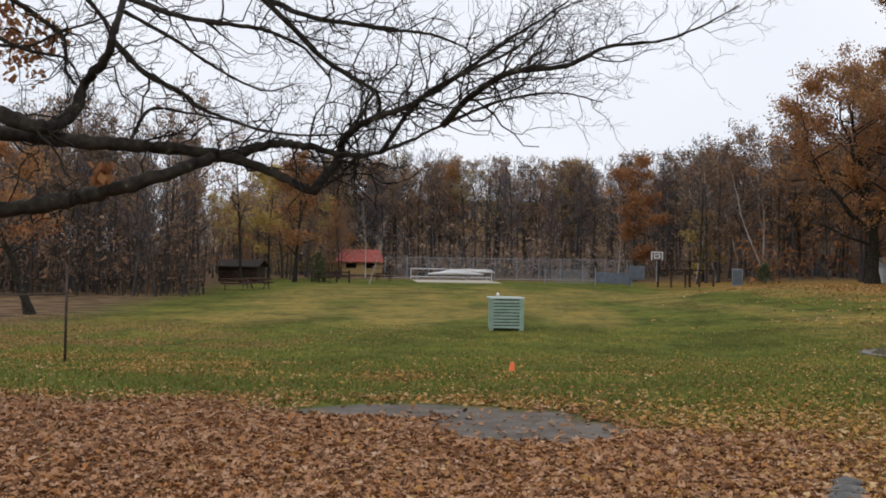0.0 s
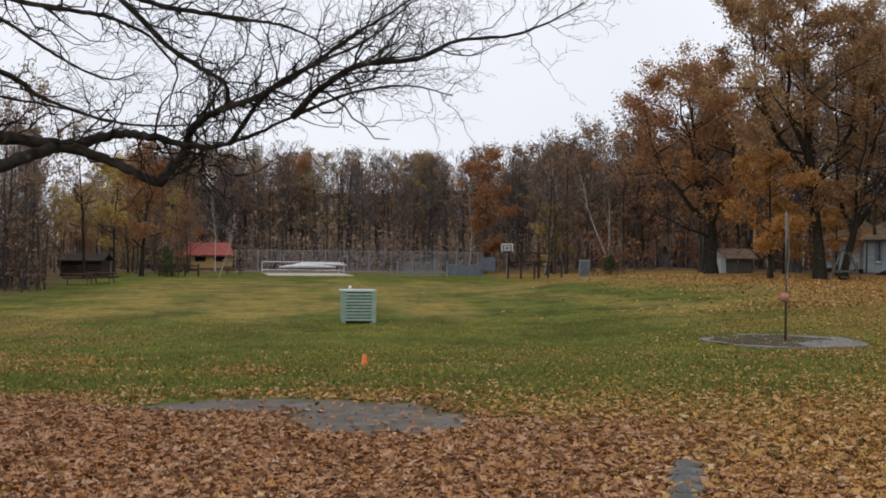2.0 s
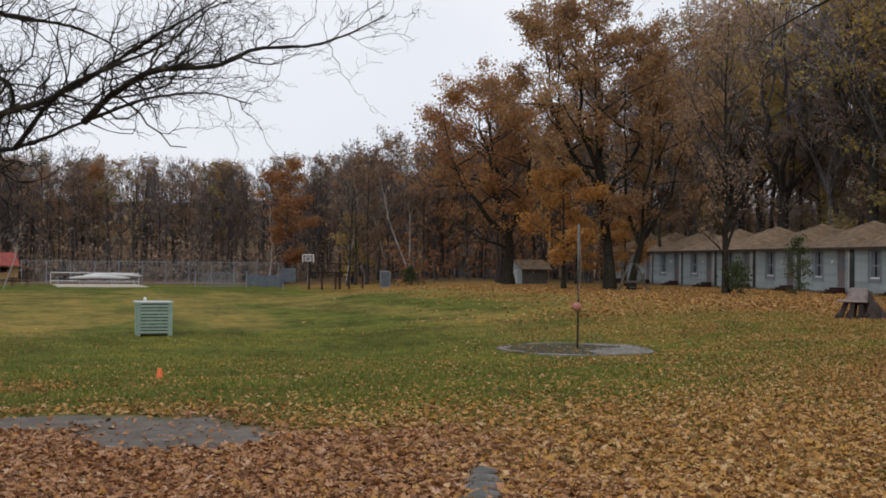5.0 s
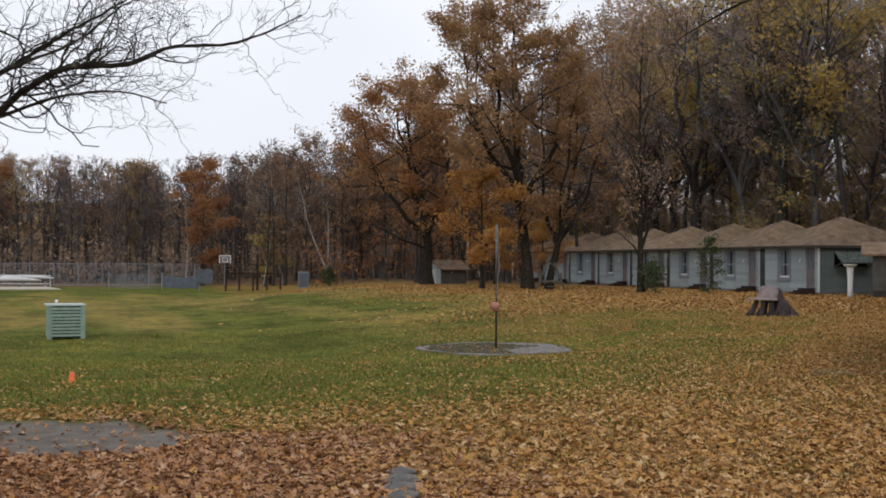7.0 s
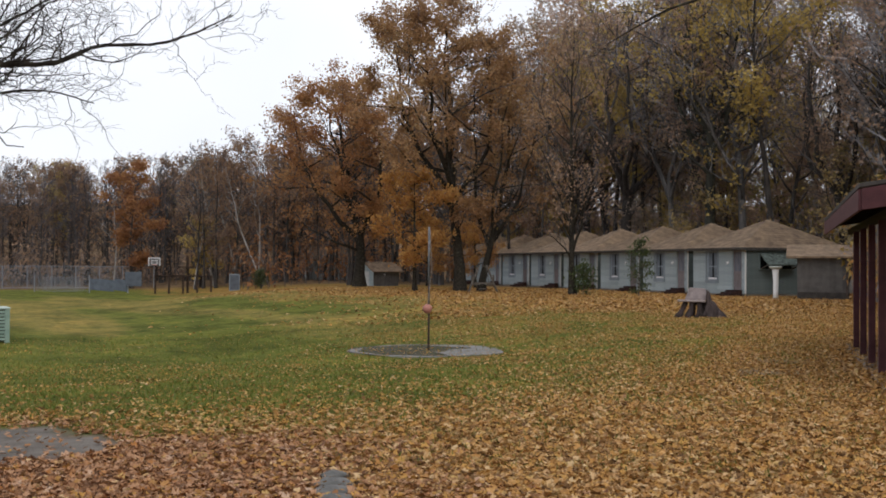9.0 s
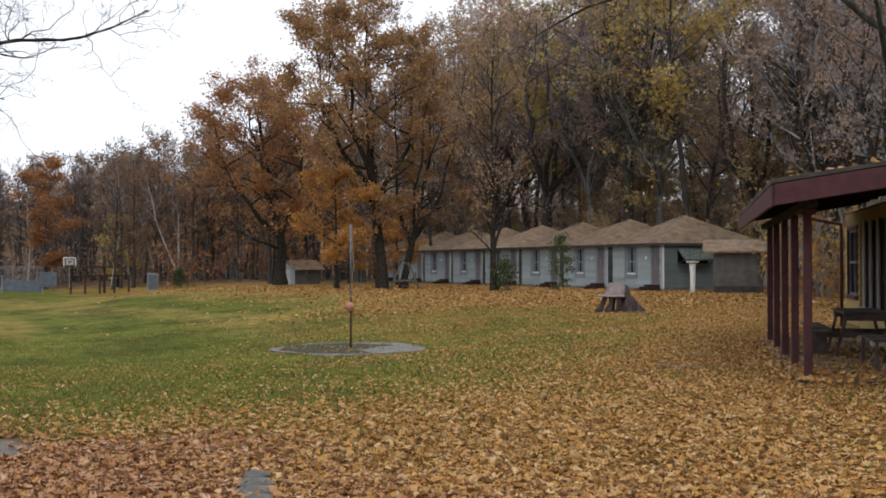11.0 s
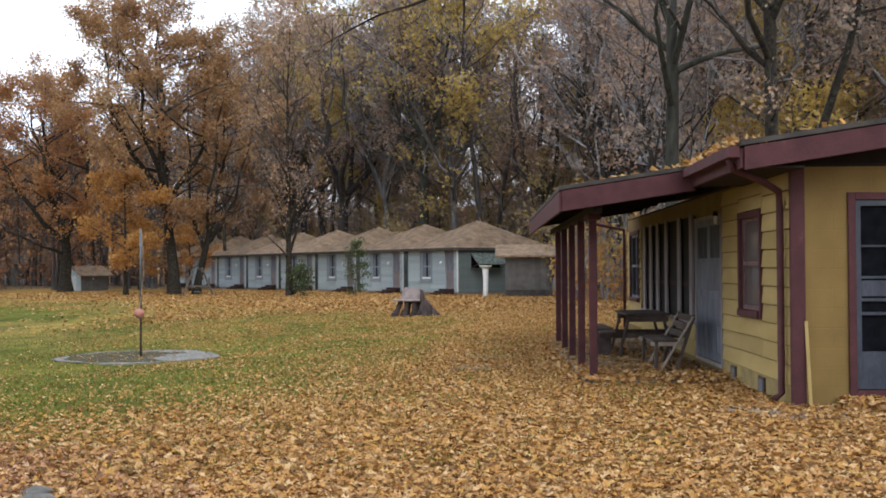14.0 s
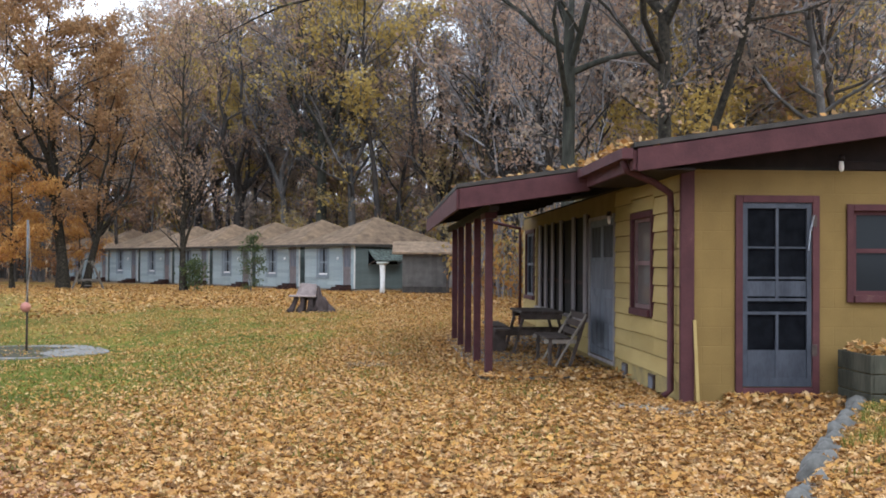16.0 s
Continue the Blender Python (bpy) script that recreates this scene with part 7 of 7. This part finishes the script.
cl.materials.append(LEAF_ORANGE)
tagged(part("withered_foliage", cl, LEAF_ORANGE, crown_oak, "last withered orange leaves"), kind="stuff")
cl = leaf_cloud(random.Random(8), np.array([(-3.62, 9.6, 3.30), (-3.48, 9.5, 3.12), (-3.56, 9.6, 2.98), (-3.70, 9.5, 3.42), (-3.36, 9.6, 3.30)]), 210, 0.075, 0.085)
cl.materials.append(LEAF_ORANGE)
tagged(part("withered_foliage", cl, LEAF_ORANGE, crown_oak), kind="stuff")
# a thin branch end of another tree above the lodge path
tw = thing("overhead_branch", pose(0, 0, 0), "thin bare branch end hanging over the path", "branch")
fine = Shape()
c = smooth_line([(6.9, 5.6, 4.6), (6.4, 6.4, 4.1), (5.82, 6.89, 3.7), (5.54, 7.11, 3.53), (5.33, 7.27, 3.45), (5.15, 7.39, 3.34), (4.96, 7.52, 3.21)])
part("branch", Shape().tube(c, np.linspace(0.022, 0.004, len(c)), 6), BARK_DARK, tw, smooth=True)
for k in range(6, len(c), 2):
    d = c[k] - c[k - 1]
    sprout(c[k], d / np.linalg.norm(d) + np.array([rng.uniform(-0.5, 0.5), rng.uniform(-0.5, 0.5), rng.uniform(-0.5, 0.6)]), rng.uniform(0.2, 0.5), 0.004, 1)
tagged(part("brushwood", fine, BARK_DARK, tw), kind="stuff")

# ---- fallen leaves and grass ----


def scatter_leaves(name, label, material, density, count, seed, size, r1, r0=6.2):
    nr = np.random.RandomState(seed)
    r = r0 + (r1 - r0) * nr.rand(count) ** 1.15
    a = np.radians(nr.uniform(-25, 68, count))
    x, y = r * np.sin(a), r * np.cos(a)
    loc_u = (x - 10.10) * math.cos(radians(41.1)) - (y - 6.77) * math.sin(radians(41.1))
    loc_v = (x - 10.10) * math.sin(radians(41.1)) + (y - 6.77) * math.cos(radians(41.1))
    inside = (loc_u > -0.05) & (loc_v > -0.02) & (loc_u < 7.3) & (loc_v < 13.7)
    porch = (loc_u > -1.9) & (loc_v > 2.55) & (loc_v < 11.2)
    keep = (nr.rand(count) < density(x, y) * np.where(porch & (loc_v > 4.0), 0.7, 1)) & ~inside
    x, y, porch = x[keep], y[keep], porch[keep]
    n = len(x)
    z = ground_z(x, y) + bed_rise(x, y) + nr.uniform(0.004, 0.035, n)
    z = np.where(porch, 0.026 + nr.uniform(0, 0.02, n), z)
    s = size * nr.uniform(0.55, 1.25, n)
    th = nr.uniform(0, 6.283, n)
    tx, ty = nr.normal(0, 0.28, n), nr.normal(0, 0.28, n)
    curl = nr.uniform(-1.2, 2.2, n)
    # near leaves are lobed and cupped round a centre, far ones folded along the middle
    lobed = np.array([(-0.45, 0, 0.02), (-0.30, 0.40, 0.17), (-0.02, 0.19, 0.05), (0.20, 0.46, 0.20), (0.56, 0, 0.08), (0.20, -0.46, 0.20), (-0.02, -0.19, 0.05), (-0.30, -0.40, 0.17), (0.0, 0.0, 0.0)])
    folded = np.array([(-0.5, 0, 0.0), (0.05, 0.40, 0.16), (0.5, 0, 0.02), (-0.05, -0.40, 0.16)])
    verts, faces, at = [], [], 0
    close = np.hypot(x, y) < 12.5
    for sel, shape, fan in ((close, lobed, [(8, i, (i + 1) % 8) for i in range(8)]), (~close, folded, [(0, 1, 2), (0, 2, 3)])):
        k, c = len(shape), int(sel.sum())
        ss, cc, tt = s[sel][:, None], curl[sel][:, None], th[sel][:, None]
        skew = nr.uniform(0.75, 1.2, (c, 1))
        px, py, pz = shape[:, 0][None] * ss, shape[:, 1][None] * ss * skew, shape[:, 2][None] * ss * cc
        v = np.zeros((c, k, 3))
        v[:, :, 0] = x[sel][:, None] + px * np.cos(tt) - py * np.sin(tt)
        v[:, :, 1] = y[sel][:, None] + px * np.sin(tt) + py * np.cos(tt)
        v[:, :, 2] = z[sel][:, None] + pz + px * tx[sel][:, None] + py * ty[sel][:, None]
        verts.append(v.reshape(-1, 3))
        faces.append((at + np.arange(c)[:, None, None] * k + np.array(fan)[None]).reshape(-1, 3))
        at += c * k
    v, f = np.vstack(verts), np.vstack(faces)
    me = bpy.data.meshes.new(name)
    me.from_pydata(v.reshape(-1, 3).tolist(), [], f.tolist())
    me.materials.append(material)
    return tagged(new(name, me), label, "leaves", kind="stuff")


scatter_leaves("fallen_golden_leaves", "golden and orange fallen maple leaves on the lawn", FALLEN_GOLD,
               lambda x, y: np.clip(litter_gold(x, y) * (1 - 0.8 * litter_brown(x, y)) * (1 - 0.975 * bare_dirt(x, y)), 0, 1), 760000, 1, 0.053, 42)
scatter_leaves("fallen_brown_leaves", "wet brown fallen oak leaves matted on bare ground", FALLEN_BROWN,
               lambda x, y: np.clip(litter_brown(x, y) * (1 - 0.975 * bare_dirt(x, y)) + 0.008, 0, 1), 340000, 2, 0.050, 20)
scatter_leaves("fallen_far_leaves", "golden fallen leaves on the lawn before the cabins", FALLEN_GOLD, lambda x, y: np.clip(litter_gold(x, y) * (x > 8) * (x < 50), 0, 1), 150000, 3, 0.12, 78, 38)
scatter_leaves("fallen_rust_leaves", "thin drift of orange-brown fallen leaves on the open lawn", FALLEN_RUST, lambda x, y: litter_rust(x, y) * (1 - 0.95 * bare_dirt(x, y)), 380000, 6, 0.056, 46, 6.5)
# leaves caught on the lodge roof, in its gutter and in the planter
nr = np.random.RandomState(9)


def heap(name, label, u, v, w, size):
    n = len(u)
    c = np.stack([u, v, w], 1)
    a, b = nr.normal(size=(n, 3)) * [1, 1, 0.45], nr.normal(size=(n, 3)) * [1, 1, 0.45]
    a, b = a / np.linalg.norm(a, axis=1)[:, None] * size, b / np.linalg.norm(b, axis=1)[:, None] * size
    me = bpy.data.meshes.new(name)
    me.from_pydata(np.stack([c - a * 0.5, c + b * 0.4, c + a * 0.5, c - b * 0.4], 1).reshape(-1, 3).tolist(), [], np.arange(n * 4).reshape(-1, 4).tolist())
    me.materials.append(FALLEN_GOLD)
    ob = tagged(new(name, me), label, "leaves", kind="stuff")
    ob.matrix_basis = LODGE
    return ob


k = 420
heap("gutter_leaves", "golden leaves heaped in the gutter", nr.uniform(-0.76, -0.35, k), nr.uniform(-0.5, 2.1, k), 2.60 + nr.uniform(0.03, 0.10, k), 0.09)
k = 2600
u, v = nr.uniform(-2.2, 3.4, k), nr.uniform(-0.5, 13.0, k)
ok = (u > -0.6) | (v > V0)
u, v = u[ok], v[ok]
heap("roof_leaves", "fallen leaves scattered over the felt roof", u, v, 2.60 + SLOPE * (u + 0.6) + nr.uniform(0.065, 0.10, len(u)), 0.09)
k = 700
heap("planter_leaves", "dead leaves piled in the planter", 1.6 + nr.uniform(0.02, 1.68, k), -0.95 + nr.uniform(0.04, 0.74, k), 0.52 + nr.uniform(0.0, 0.16, k), 0.09)
k = 900
u = nr.uniform(0.4, 1.7, k)
heap("door_leaves", "drift of leaves against the wall below the door", u, nr.uniform(-0.75, -0.03, k) * nr.rand(k) ** 0.6, nr.uniform(0.01, 0.12, k), 0.085)
k = 500
u, v = nr.uniform(-2.1, 0.0, k), nr.uniform(2.3, 3.3, k)
heap("porch_leaves", "leaves drifted over the slab's edge", u, v, 0.02 + nr.uniform(0.0, 0.06, k), 0.08)
k = 1500
heap("kerb_leaves", "leaves banked along the edge of the porch slab", -1.90 - 0.28 * nr.rand(k) ** 1.5, nr.uniform(2.75, 11.2, k), -0.10 + nr.uniform(0.0, 0.13, k), 0.07)
nr = np.random.RandomState(4)
n = 90000
r, a = 8 + 32 * nr.rand(n) ** 1.2, np.radians(nr.uniform(-25, 50, n))
x, y = r * np.sin(a), r * np.cos(a)
keep = nr.rand(n) > np.clip(bare_dirt(x, y) * 1.2 + litter_brown(x, y) * 0.97 + litter_gold(x, y) * 0.6 + litter_rust(x, y) * 0.4, 0, 1)
x, y = x[keep], y[keep]
n = len(x)
z, h, th, w = ground_z(x, y), nr.uniform(0.03, 0.075, n), nr.uniform(0, 6.28, n), nr.uniform(0.006, 0.014, n)
lx, ly = nr.normal(0, 0.03, n), nr.normal(0, 0.03, n)
v = np.stack([np.stack([x - w * np.cos(th), y - w * np.sin(th), z], 1), np.stack([x + w * np.cos(th), y + w * np.sin(th), z], 1), np.stack([x + lx, y + ly, z + h], 1)], 1).reshape(-1, 3)
bx = nr.uniform(6.4, 10.5, 6000)
by = np.interp(bx, bed_x, bed_y) - nr.uniform(0.1, 1.6, 6000)
tuft = fbm(bx * 1.7, by * 1.7) > 0.52
bx, by = bx[tuft], by[tuft]
m = len(bx)
bz, bh, bt = bed_rise(bx, by), nr.uniform(0.05, 0.13, m), nr.uniform(0, 6.28, m)
v = np.vstack([v, np.stack([np.stack([bx - 0.006 * np.cos(bt), by - 0.006 * np.sin(bt), bz], 1), np.stack([bx + 0.006 * np.cos(bt), by + 0.006 * np.sin(bt), bz], 1), np.stack([bx + nr.normal(0, 0.04, m), by + nr.normal(0, 0.04, m), bz + bh], 1)], 1).reshape(-1, 3)])
n += m
me = bpy.data.meshes.new("grass")
me.from_pydata(v.tolist(), [], np.arange(n * 3).reshape(-1, 3).tolist())
me.materials.append(GRASS)
tagged(new("grass", me), "short damp lawn grass", "grass", kind="stuff")
